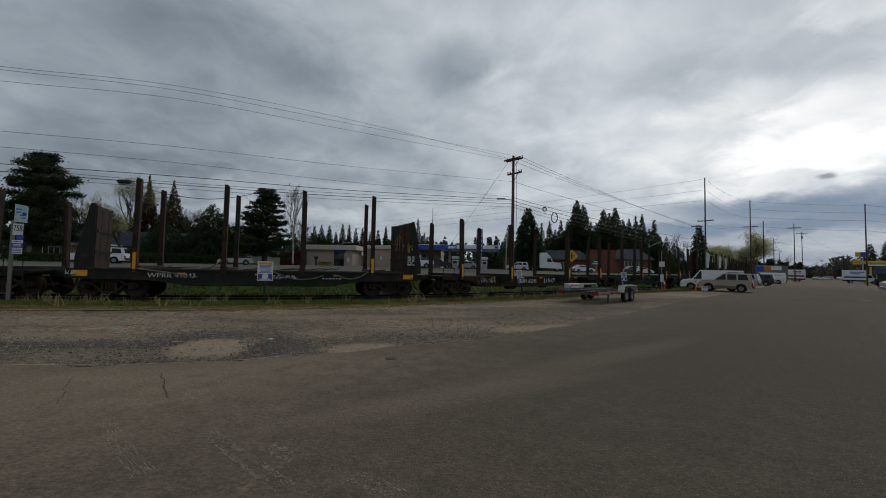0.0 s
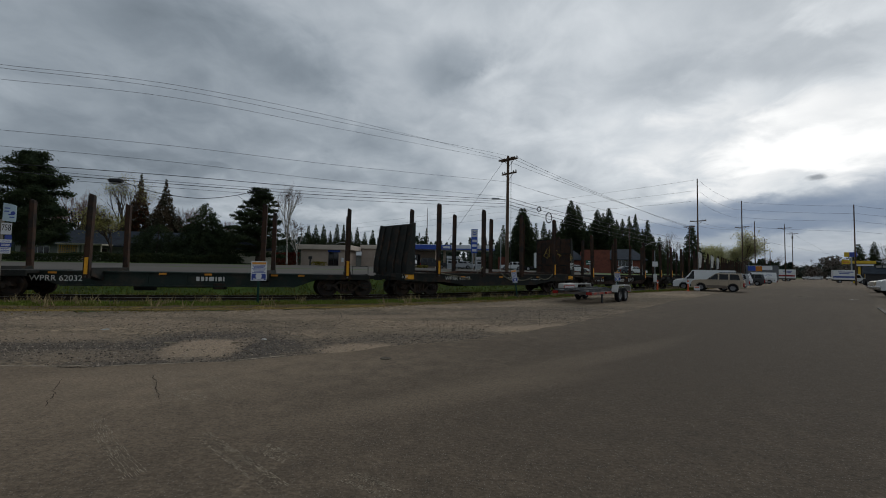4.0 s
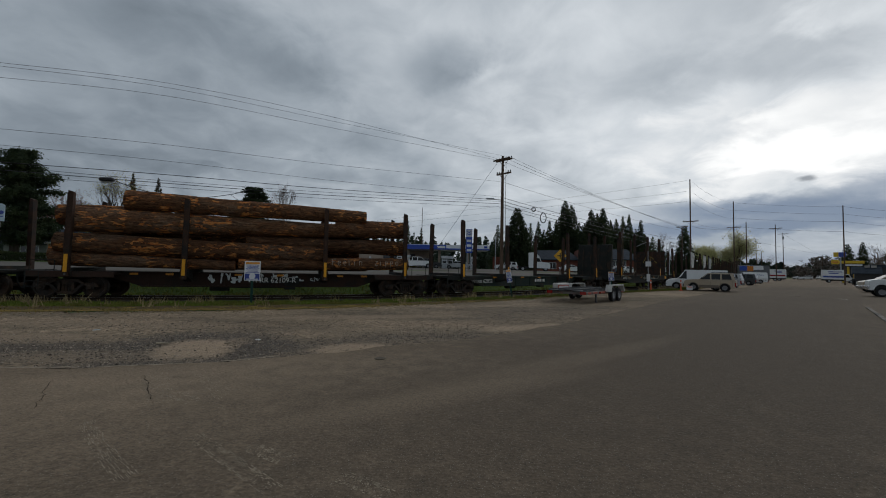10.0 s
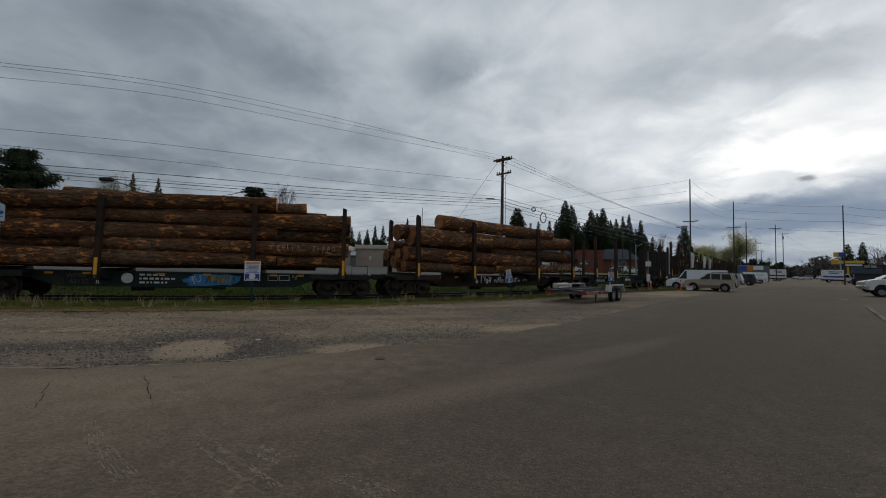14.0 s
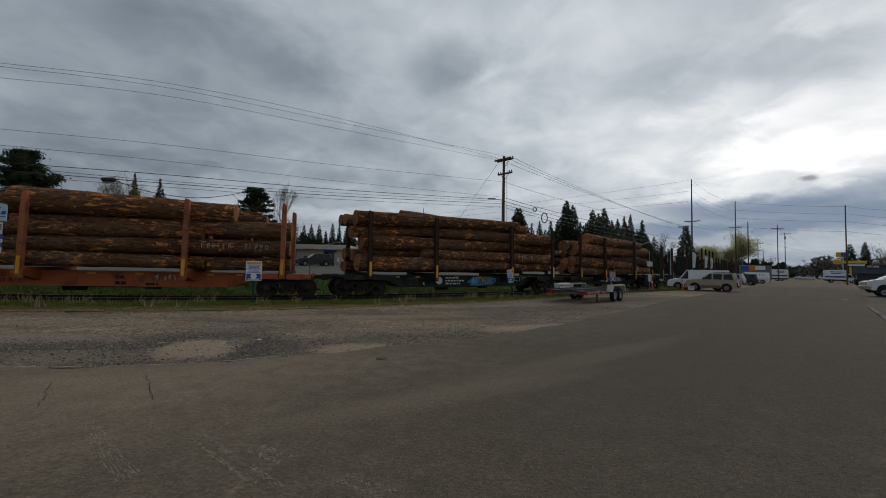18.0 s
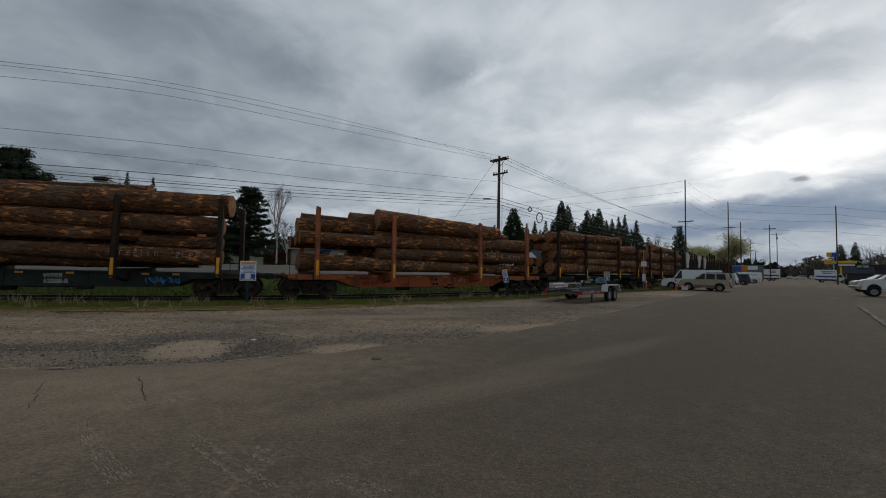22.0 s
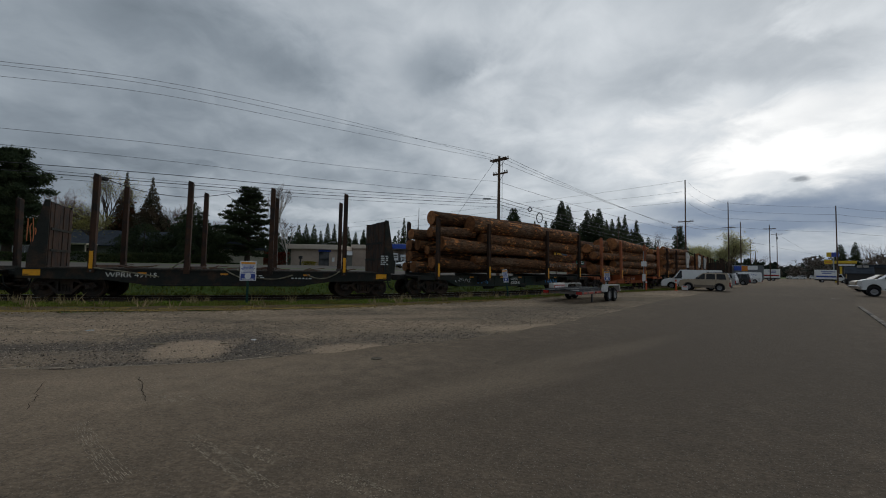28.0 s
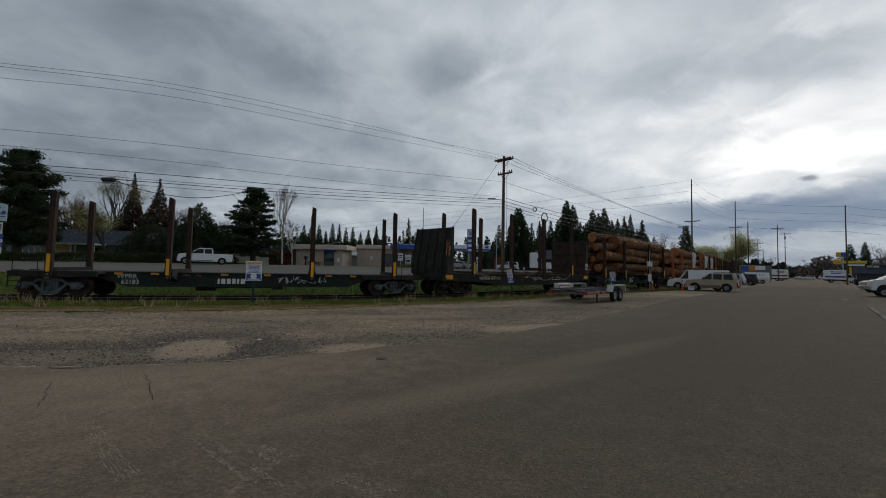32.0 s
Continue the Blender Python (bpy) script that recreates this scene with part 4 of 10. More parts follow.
LOADS = []
TRAFFIC = []


def wheelset_mesh():
    """Two flanged wheels on their axle, turned as one solid."""
    half = [(0.0, 0.085), (0.54, 0.085), (0.60, 0.15), (0.66, 0.16), (0.67, WR - 0.11), (0.655, WR - 0.075), (0.655, WR + 0.028), (0.685, WR + 0.026), (0.70, WR), (0.805, WR - 0.006), (0.81, WR - 0.075), (0.775, WR - 0.10), (0.755, 0.17), (0.83, 0.15), (0.84, 0.085), (0.99, 0.08), (0.99, 0.0)]
    prof = [(-y, r) for y, r in half[::-1]] + half[1:]
    n = 28
    v = [(math.cos(2 * math.pi * i / n) * r, y, math.sin(2 * math.pi * i / n) * r) for y, r in prof for i in range(n)]
    f = [(j * n + i, j * n + (i + 1) % n, (j + 1) * n + (i + 1) % n, (j + 1) * n + i) for j in range(len(prof) - 1) for i in range(n)]
    bm = bmesh.new()
    bm.from_mesh(raw("wheelset", v, f, WHEEL))
    bmesh.ops.remove_doubles(bm, verts=bm.verts, dist=1e-5)
    bmesh.ops.recalc_face_normals(bm, faces=bm.faces)
    return mesh_of(bm, "wheelset", WHEEL)


def truck_frame_mesh(material):
    bm = bmesh.new()
    for s in (-1, 1):
        y0, y1 = s * 0.90, s * 1.04
        # top bow, bottom tie and the two slanted columns of the cast side frame
        prism(bm, [(-1.12, 0.50), (-0.98, 0.60), (-0.62, 0.58), (-0.42, 0.74), (0.42, 0.74), (0.62, 0.58), (0.98, 0.60), (1.12, 0.50), (1.12, 0.40), (0.64, 0.47), (0.40, 0.62), (-0.40, 0.62), (-0.64, 0.47), (-1.12, 0.40)], y0, y1)
        prism(bm, [(-0.62, 0.50), (-0.50, 0.52), (-0.22, 0.24), (0.22, 0.24), (0.50, 0.52), (0.62, 0.50), (0.27, 0.13), (-0.27, 0.13)], y0, y1)
        box(bm, -0.30, -0.20, y0, y1, 0.2, 0.66)
        box(bm, 0.20, 0.30, y0, y1, 0.2, 0.66)
        for x in (-0.864, 0.864):
            box(bm, x - 0.14, x + 0.14, s * 0.86, s * 1.07, 0.30, 0.54, 0.03)
            tube(bm, (x, s * 1.05, 0.42), (x, s * 1.13, 0.42), 0.10, 0.085, n=12)
        for x in (-0.12, 0.0, 0.12):
            tube(bm, (x, s * 0.97, 0.24), (x, s * 0.97, 0.50), 0.055, n=8)
            for z in (0.28, 0.33, 0.38, 0.43, 0.48):
                tube(bm, (x, s * 0.97, z - 0.012), (x, s * 0.97, z + 0.012), 0.068, n=8)
    box(bm, -0.19, 0.19, -1.0, 1.0, 0.50, 0.74, 0.02)
    tube(bm, (0, 0, 0.7), (0, 0, 0.85), 0.3, n=14)
    for x in (-0.42, 0.42):
        box(bm, x - 0.05, x + 0.05, -0.8, 0.8, 0.30, 0.38)
    for s in (-1, 1):
        for x in (-0.40, 0.40):
            box(bm, x - 0.03 if x > 0 else x - 0.06, x + 0.06 if x > 0 else x + 0.03, s * 0.67, s * 0.82, 0.26, 0.56)
    return mesh_of(bm, "truck", material)


WHEELSET = wheelset_mesh()
FRAME_DARK, FRAME_GREY = truck_frame_mesh(WHEEL), truck_frame_mesh(TRUCK_GREY)


def add_truck(car, x, grey=False):
    tr = part("truck", FRAME_GREY if grey else FRAME_DARK, None, car, "", pose(x, 0, TRUCK_Z))
    for dx in (-0.864, 0.864):
        part("wheelset", WHEELSET, None, tr, "", pose(dx, 0, 0.42))
    return tr


def coupler(car, x, s, z=0.86):
    bm = bmesh.new()
    box(bm, x - 0.1 * s, x + 0.42 * s, -0.09, 0.09, z - 0.09, z + 0.09, 0.02)
    prism(bm, [(x + 0.40 * s, -0.16), (x + 0.62 * s, -0.16), (x + 0.64 * s, -0.02), (x + 0.50 * s, 0.02), (x + 0.52 * s, 0.16), (x + 0.40 * s, 0.16)], z - 0.14, z + 0.14, "z")
    box(bm, x - 0.05 * s, x + 0.02 * s, -0.28, 0.28, z - 0.16, z + 0.17, 0.02)
    # uncoupling lever and hanging air hose
    tube(bm, (x + 0.05 * s, -1.35, z + 0.02), (x + 0.05 * s, 0.0, z + 0.12), 0.018, n=6)
    pts = [Vector((x + 0.06 * s, -0.32, z - 0.12)), Vector((x + 0.12 * s, -0.34, z - 0.40)), Vector((x + 0.24 * s, -0.34, z - 0.58)), Vector((x + 0.40 * s, -0.34, z - 0.62))]
    for a, b in zip(pts, pts[1:]):
        tube(bm, a, b, 0.028, n=6)
    return part("coupler", bm, STEEL_DARK, car)


def handrail(car, x, s, y, material):
    bm = bmesh.new()
    for dx in (0, 0.75):
        tube(bm, (x - dx * s, y, 0.95), (x - dx * s, y, 1.42), 0.014, n=6)
    tube(bm, (x, y, 1.42), (x - 0.75 * s, y, 1.42), 0.014, n=6)
    return part("handrail", bm, material, car)


def stake_mesh(h, splay=0.02):
    """A tall post on a bunk end, wider at its foot, with a slanted top."""
    bm = bmesh.new()
    prism(bm, [(-0.11, 0.0), (0.11, 0.0), (0.11, 0.5), (0.085, 0.9), (0.085, h - 0.06), (-0.085, h), (-0.085, 0.9), (-0.11, 0.5)], -0.075, 0.075)
    box(bm, -0.095, -0.080, -0.10, 0.10, 0.1, h - 0.1)
    box(bm, 0.080, 0.095, -0.10, 0.10, 0.1, h - 0.1)
    return bm


def stake(car, x, y, z0, z1, material, marker=True, lean=1.2, label=""):
    side = -1 if y < 0 else 1
    st = part("stake", mesh_of(stake_mesh(z1 - z0), "stake", material), None, car, label, pose(x, y, z0, lean * -side * -1, 0, random.uniform(-0.6, 0.6)))
    if marker and side < 0:
        bm = bmesh.new()
        box(bm, -0.062, 0.062, -0.104, -0.077, 0.16, 0.86, 0.004)
        part("marker", bm, YELLOW, st, "yellow paint band")
        bm = bmesh.new()
        tube(bm, (0, -0.098, 0.07), (0, -0.082, 0.07), 0.035, n=10)
        part("bolt", bm, TRUCK_GREY, st)
    return st


def scrawl(car, x, z, w, h, y, material, seed, strokes=7, name="graffiti", thick=0.03):
    """Loose spray-paint strokes, not letters."""
    rnd = random.Random(seed)
    bm = bmesh.new()
    for i in range(strokes):
        cx = x - w / 2 + w * (i + 0.5) / strokes
        a = Vector((cx + rnd.uniform(-0.3, 0.3) * w / strokes, y, z + rnd.uniform(-0.5, 0.5) * h))
        for _ in range(rnd.randint(3, 5)):
            b = Vector((cx + rnd.uniform(-0.6, 0.6) * w / strokes, y, z + rnd.uniform(-0.5, 0.5) * h))
            d = (b - a)
            if d.length > 0.04:
                nrm = Vector((-d.z, 0, d.x)).normalized() * thick * rnd.uniform(0.4, 0.7)
                q = [bm.verts.new(a + nrm), bm.verts.new(b + nrm * 0.8), bm.verts.new(b - nrm * 0.8), bm.verts.new(a - nrm)]
                bm.faces.new(q)
            y -= 0.0004
            a = b
    return tagged(part(name, bm, material, car), kind="stuff")


def spray_patch(car, x, z, w, h, y, material, seed):
    """A filled sprayed field with an uneven outline."""
    rnd = random.Random(seed)
    bm = bmesh.new()
    n = 26
    rim = []
    for i in range(n):
        a = 2 * math.pi * i / n
        k = rnd.uniform(0.80, 1.08)
        cx, cz = math.cos(a), math.sin(a)
        rim.append(bm.verts.new((x + w / 2 * k * abs(cx) ** 0.7 * (1 if cx > 0 else -1), y, z + h / 2 * k * abs(cz) ** 0.6 * (1 if cz > 0 else -1))))
    bm.faces.new(rim)
    return part("graffiti", bm, material, car)


def bars(car, x, z, w, h, y, rows, material, seed=0, name="stencil"):
    """Small writing too worn to read, as bars."""
    rnd = random.Random(seed)
    bm = bmesh.new()
    for r in range(rows):
        zz = z + h / 2 - h * (r + 0.5) / rows
        cx = x - w / 2
        while cx < x + w / 2 - 0.05:
            ln = rnd.uniform(0.06, 0.22)
            box(bm, cx, min(cx + ln, x + w / 2), y - 0.003, y, zz - h / rows * 0.28, zz + h / rows * 0.28)
            cx += ln + 0.06
    return tagged(part(name, bm, material, car), kind="stuff")


def plates(car, xs, z, y, w=0.30, h=0.085, material=None):
    for x in xs:
        bm = bmesh.new()
        box(bm, x - w / 2, x + w / 2, y - 0.006, y, z - h / 2, z + h / 2)
        part("reflector", bm, material or REFLECT, car)


def face_at(x, y, z):
    """The pose of letters that stand on a car's near side."""
    return pose(x, y, z, 90, 0, 0)


def skeleton_car(c, body, stakes, label, number="", top=4.2, grey=False, num_at=None, two_lines=False, stake_x=(2.9, 6.85)):
    car = thing("log_car", label, "rail car", group="cars of the train")
    half = 6.85
    # deep middle of the frame, tapering up to the end platforms
    out = [(-8.05, 0.80), (-8.05, 0.98), (8.05, 0.98), (8.05, 0.80), (5.7, 0.74), (4.6, 0.34), (-4.6, 0.34), (-5.7, 0.74)]
    bm = bmesh.new()
    prism(bm, out, -0.62, 0.62)
    for y in (-0.66, 0.66):
        prism(bm, [(-4.62, 0.34), (4.62, 0.34), (4.66, 0.39), (-4.66, 0.39)], y - 0.05, y + 0.05)
        box(bm, -5.8, 5.8, y - 0.05, y + 0.05, 0.93, 0.985)
    for x in (-4.4, -1.5, 0.0, 1.5, 4.4):
        box(bm, x - 0.03, x + 0.03, -0.66, 0.66, 0.36, 0.96)
    part("frame", bm, body, car)
    for s in (-1, 1):
        bm = bmesh.new()
        x0, x1 = (5.35, 8.1) if s > 0 else (-8.1, -5.35)
        box(bm, x0, x1, -1.42, 1.42, 0.86, 0.99, 0.015)
        box(bm, x0, x1, -1.44, -1.36, 0.76, 0.99)
        box(bm, x0, x1, 1.36, 1.44, 0.76, 0.99)
        part("end_platform", bm, body if body is not STEEL_GREEN else STEEL_DARK, car)
        coupler(car, s * 8.05, s)
        handrail(car, s * 8.02, s, -1.38, STEEL_DARK)
        bm = bmesh.new()
        for i in range(3):
            box(bm, s * 7.90 - 0.2, s * 7.90 + 0.2, -1.46, -1.42, 0.38 + i * 0.2, 0.41 + i * 0.2)
        for dx in (-0.2, 0.2):
            box(bm, s * 7.90 + dx - 0.015, s * 7.90 + dx + 0.015, -1.45, -1.42, 0.36, 0.98)
        part("ladder", bm, STEEL_DARK, car)
    # brake cylinder and rigging under the frame
    bm = bmesh.new()
    tube(bm, (-2.1, -0.3, 0.30), (-1.3, -0.3, 0.30), 0.16, n=12)
    tube(bm, (-1.3, -0.3, 0.30), (1.2, -0.2, 0.30), 0.025, n=6)
    box(bm, 1.1, 1.6, -0.66, -0.3, 0.22, 0.5, 0.03)
    part("brake_gear", bm, STEEL_DARK, car)
    for x in (-stake_x[1], -stake_x[0], stake_x[0], stake_x[1]):
        mid = abs(x) < 4
        bm = bmesh.new()
        prism(bm, [(-1.5, 1.0), (-1.5, 0.80), (-0.62, 0.58 if mid else 0.86), (0.62, 0.58 if mid else 0.86), (1.5, 0.80), (1.5, 1.0), (1.40, 1.13), (-1.40, 1.13)], x - 0.16, x + 0.16, "x")
        part("bunk", bm, body if mid and body is STEEL_ORANGE else STEEL_DARK, car)
        for y in (-1.52, 1.52):
            stake(car, x, y, 0.70 if mid else 0.80, top, stakes)
    plates(car, (-4.9, -3.6, -0.9, 0.9, 3.7, 4.9), 0.90, -0.72)
    if number:
        x = num_at if num_at is not None else -2.3
        if two_lines:
            letters("WPRR", 0.19, WHITE_PAINT, car, face_at(x, -0.722, 0.78))
            letters(number, 0.19, WHITE_PAINT, car, face_at(x + 0.12, -0.722, 0.54))
        else:
            letters("WPRR " + number, 0.24, WHITE_PAINT, car, face_at(x, -0.735, 0.66))
    tr = [add_truck(car, -half, grey), add_truck(car, half, grey)]
    TRAIN.append((car, c, half, tr))
    return car


def flat_car(c, number, label, top=4.95):
    car = thing("bulkhead_flat_car", label, "rail car", group="cars of the train")
    half = 5.75
    bm = bmesh.new()
    for y in (-1.42, 1.42):
        prism(bm, [(-7.2, 0.72), (-7.2, 1.10), (7.2, 1.10), (7.2, 0.72), (4.4, 0.66), (3.0, 0.46), (-3.0, 0.46), (-4.4, 0.66)], y - 0.04, y + 0.04)
        box(bm, -7.2, 7.2, y - 0.09, y + 0.09, 1.06, 1.11)
        box(bm, -3.2, 3.2, y - 0.09, y + 0.09, 0.44, 0.48)
    prism(bm, [(-7.2, 0.75), (-7.2, 1.04), (7.2, 1.04), (7.2, 0.75), (4.4, 0.7), (3.0, 0.36), (-3.0, 0.36), (-4.4, 0.7)], -0.3, 0.3)
    for x in (-7.15, 7.15):
        box(bm, x - 0.05, x + 0.05, -1.42, 1.42, 0.74, 1.1)
    part("frame", bm, STEEL_DARK, car)
    for i in range(42):
        bm = bmesh.new()
        x = -6.50 + i * 0.31
        box(bm, x, x + 0.29, -1.40, 1.40, 1.10, 1.145 + random.uniform(0, 0.012))
        part("deck_plank", bm, DECK_WOOD, car)
    for s in (-1, 1):
        xi, xo = s * 6.62, s * 7.18
        # a hollow end wall: sloping side plates, a board face inside, a plate outside
        bm = bmesh.new()
        prism(bm, [(xi + s * 0.04, 1.10), (xo - s * 0.03, 1.10), (xo - s * 0.03, 1.55), (xi + s * 0.12, 3.70), (xi + s * 0.04, 3.74)], -1.34, 1.34)
        bh = part("bulkhead", bm, STEEL_DARK, car, "dark steel end wall")
        for y in (-1.40, 1.34):
            bm = bmesh.new()
            prism(bm, [(xi, 1.08), (xo, 1.08), (xo, 1.58), (xi + s * 0.16, 3.76), (xi, 3.78)], y, y + 0.06)
            part("side_plate", bm, STEEL_DARK, bh)
        for j in range(7):
            bm = bmesh.new()
            y = -1.33 + j * 0.38
            box(bm, xi - s * random.uniform(0.02, 0.05), xi + s * 0.04, y, y + 0.365, 1.10, 3.70 + random.uniform(-0.05, 0.04), 0.008)
            part("board", bm, STAKE_RUST, bh)
        for y in (-0.95, -0.32, 0.32, 0.95):
            bm = bmesh.new()
            prism(bm, [(xo - s * 0.03, 1.12), (xo + s * 0.05, 1.12), (xo + s * 0.05, 1.60), (xi + s * 0.22, 3.66), (xi + s * 0.12, 3.66), (xo - s * 0.03, 1.55)], y - 0.05, y + 0.05)
            part("rib", bm, STEEL_DARK, bh)
        # the end walls have been pushed out of square by their loads
        bh.matrix_basis = pose(xi, 0, 0, 0, 0, 11) @ pose(-xi, 0, 0)
        for z in (1.75, 2.6):
            bm = bmesh.new()
            box(bm, xi - s * 0.075, xi - s * 0.05, -1.30, 1.30, z, z + 0.10)
            part("strap_iron", bm, STEEL_DARK, bh)
        coupler(car, s * 7.2, s, 0.86)
        plates(car, (s * 6.72,), 0.93, -1.47, 0.52, 0.24, YELLOW)
        bm = bmesh.new()
        for i in range(3):
            box(bm, s * 7.0 - 0.2, s * 7.0 + 0.2, -1.50, -1.46, 0.40 + i * 0.22, 0.43 + i * 0.22)
        part("ladder", bm, STEEL_DARK, car)
    for x in (-4.9, -1.63, 1.63, 4.9):
        for y in (-1.45, 1.45):
            stake(car, x, y, 0.95, top, STAKE_RUST, abs(x) > 4, 0.4)
        bm = bmesh.new()
        box(bm, x - 0.15, x + 0.15, -1.38, 1.38, 1.14, 1.26, 0.01)
        part("bolster", bm, STAKE_RUST, car)
    plates(car, (-3.2, -0.2, 3.2), 0.95, -1.47, 0.3, 0.08)
    letters("WPRR " + number, 0.20, WHITE_PAINT, car, face_at(-3.55, -1.468, 0.86), width=1.75)
    bars(car, 0.9, 0.86, 1.0, 0.16, -1.466, 2, TAG_WHITE, 3)
    bars(car, 3.0, 0.80, 0.9, 0.10, -1.466, 1, TAG_WHITE, 4)
    bars(car, 6.86, 1.75, 0.36, 0.5, -1.456, 5, TAG_WHITE, 5)
    # slack lashing straps and bark litter on the deck
    bm = bmesh.new()
    rnd = random.Random(int(c * 10) % 97)
    for i in range(26):
        x, y = rnd.uniform(-5.8, 5.8), rnd.uniform(-1.3, 0.6)
        ln, a = rnd.uniform(0.3, 1.5), rnd.uniform(-0.5, 0.5)
        tube(bm, (x, y, 1.17), (x + ln * math.cos(a), y + ln * math.sin(a) * 0.5, 1.16 + rnd.uniform(0, 0.16)), 0.025, 0.015, n=5)
    part("bark_litter", bm, RUST, car)
    for x0, x1, z1, sg in ((-5.0, -2.6, 0.80, -0.02), (-2.2, -1.7, 1.55, 0.0), (0.3, 2.6, 0.95, 0.30), (4.7, 3.2, 1.0, 0.28), (-0.2, 0.7, 0.74, 0.06)):
        line = [(x0 + (x1 - x0) * i / 10, -1.50, 1.16 + (z1 - 1.16) * i / 10 - sg * 4 * (i / 10) * (1 - i / 10)) for i in range(11)]
        part("strap", raw("strap", *sweep(line, 0.03), STRAP_WEB), None, car, "slack pale webbing strap")
    tr = [add_truck(car, -half), add_truck(car, half)]
    TRAIN.append((car, c, half, tr))
    return car


def make_train():
    # ahead of the first bulkhead car: empty skeleton cars, already far along the line
    for c, lab in ((92.05, ""), (74.9, ""), (57.75, ""), (40.6, "")):
        skeleton_car(c, STEEL_DARK, STAKE_RUST, "empty dark steel skeleton log car with rusty stakes", "")
    skeleton_car(23.46, STEEL_DARK, STAKE_RUST, "empty dark steel log car with rusty stakes", "")
    car = skeleton_car(6.31, STEEL_BROWN, STAKE_RUST, "empty brown skeleton log car with rusty stakes", "62095", num_at=-0.5)
    scrawl(car, -4.2, 0.75, 1.5, 0.4, -0.725, TAG_WHITE, 5)
    scrawl(car, 1.8, 0.70, 1.2, 0.4, -0.725, TAG_WHITE, 6)
    car = flat_car(-10.13, "49043", "empty dark bulkhead flat car with tall rusty stakes")
    scrawl(car, 6.80, 2.4, 0.26, 0.6, -1.456, TAG_YELLOW, 7, 4, thick=0.02)
    scrawl(car, 0.0, 2.75, 1.5, 0.9, -6.535, TAG_YELLOW, 41, 4, thick=0.03).matrix_basis = pose(6.62, 0, 0, 0, 0, 11) @ pose(-6.62, 0, 0) @ pose(0, 0, 0, 0, 0, 90)
    scrawl(car, -7.0, 0.95, 0.35, 0.25, -1.478, TAG_WHITE, 8, 4, thick=0.02)
    car = skeleton_car(-26.57, STEEL_GREEN, STAKE_RUST, "empty dark green log car with rusty stakes", "62032", num_at=-4.75, stake_x=(3.3, 7.05))
    bars(car, 1.0, 0.70, 1.15, 0.34, -0.722, 1, WHITE_PAINT, 9, "faded_mark")
    car = skeleton_car(-43.72, STEEL_BROWN, STAKE_RUST, "loaded brown skeleton log car with graffiti", "62109-R", num_at=0.55)
    scrawl(car, -1.35, 0.74, 1.5, 0.50, -0.716, TAG_WHITE, 10, 5, thick=0.075)
    scrawl(car, 0.9, 0.82, 2.2, 0.34, -0.716, TAG_WHITE, 31, 8, thick=0.06)
    scrawl(car, 2.7, 0.72, 0.8, 0.24, -0.716, TAG_WHITE, 32, 5, thick=0.03)
    bm = bmesh.new()
    box(bm, -0.5, 1.75, -0.732, -0.722, 0.52, 0.80)
    part("number_panel", bm, STEEL_DARK, car)
    car = skeleton_car(-60.86, STEEL_GREEN, STAKE_RUST, "loaded dark green skeleton log car with blue graffiti", "", num_at=-3.9)
    letters("WPRR", 0.19, STENCIL_BROWN, car, face_at(-3.95, -0.722, 0.79))
    letters("62132", 0.19, STENCIL_BROWN, car, face_at(-3.85, -0.722, 0.55))
    letters("R", 0.17, WHITE_PAINT, car, face_at(-3.2, -0.722, 0.52))
    for i, w in enumerate((0.95, 1.35, 1.1)):
        bars(car, -1.7 + w / 2, 0.86 - i * 0.17, w, 0.15, -0.722, 1, WHITE_PAINT, 20 + i, "faded_mark")
    bm = bmesh.new()
    tube(bm, (-2.15, -0.727, 0.70), (-2.15, -0.70, 0.70), 0.22, n=20)
    part("round_emblem", bm, WHITE_PAINT, car, "faded round white emblem")
    spray_patch(car, 1.15, 0.66, 2.4, 0.56, -0.722, TAG_BLUE, 11)
    scrawl(car, 0.45, 0.66, 0.5, 0.44, -0.726, TAG_WHITE, 34, 4, thick=0.03)
    scrawl(car, 1.4, 0.70, 1.0, 0.40, -0.726, TAG_YELLOW, 12, 9, thick=0.05)
    scrawl(car, 1.45, 0.68, 1.2, 0.40, -0.735, STEEL_DARK, 35, 7, thick=0.018)
    scrawl(car, 4.6, 0.80, 0.3, 0.22, -0.724, TAG_YELLOW, 33, 2, thick=0.04)
    for x0 in (3.45, 3.95):
        bm = bmesh.new()
        for a, b, z0, z1 in ((x0, x0 + 0.45, 0.90, 0.92), (x0, x0 + 0.45, 0.66, 0.68), (x0, x0 + 0.02, 0.66, 0.92), (x0 + 0.43, x0 + 0.45, 0.66, 0.92)):
            box(bm, a, b, -0.728, -0.72, z0, z1)
        part("data_frame", bm, WHITE_PAINT, car)
    car = skeleton_car(-78.01, STEEL_ORANGE, STAKE_ORANGE, "loaded faded orange skeleton log car", "", num_at=-3.6)
    letters("601 R", 0.20, STEEL_DARK, car, face_at(-3.95, -0.722, 0.56))
    letters("AERC", 0.17, STEEL_DARK, car, face_at(-4.15, -0.722, 0.80))
    bars(car, -5.0, 0.86, 0.5, 0.14, -0.722, 1, STEEL_DARK, 45, "faded_mark")
    scrawl(car, 1.9, 0.74, 0.9, 0.30, -0.716, TAG_WHITE, 13, 5, thick=0.02)
    bars(car, 0.2, 0.62, 0.4, 0.5, -0.722, 2, STEEL_DARK, 14, "faded_mark")
    car = skeleton_car(-95.16, STEEL_GREEN, STAKE_RUST, "loaded dark green skeleton log car with blue graffiti", "62008-R", num_at=0.3, two_lines=True)
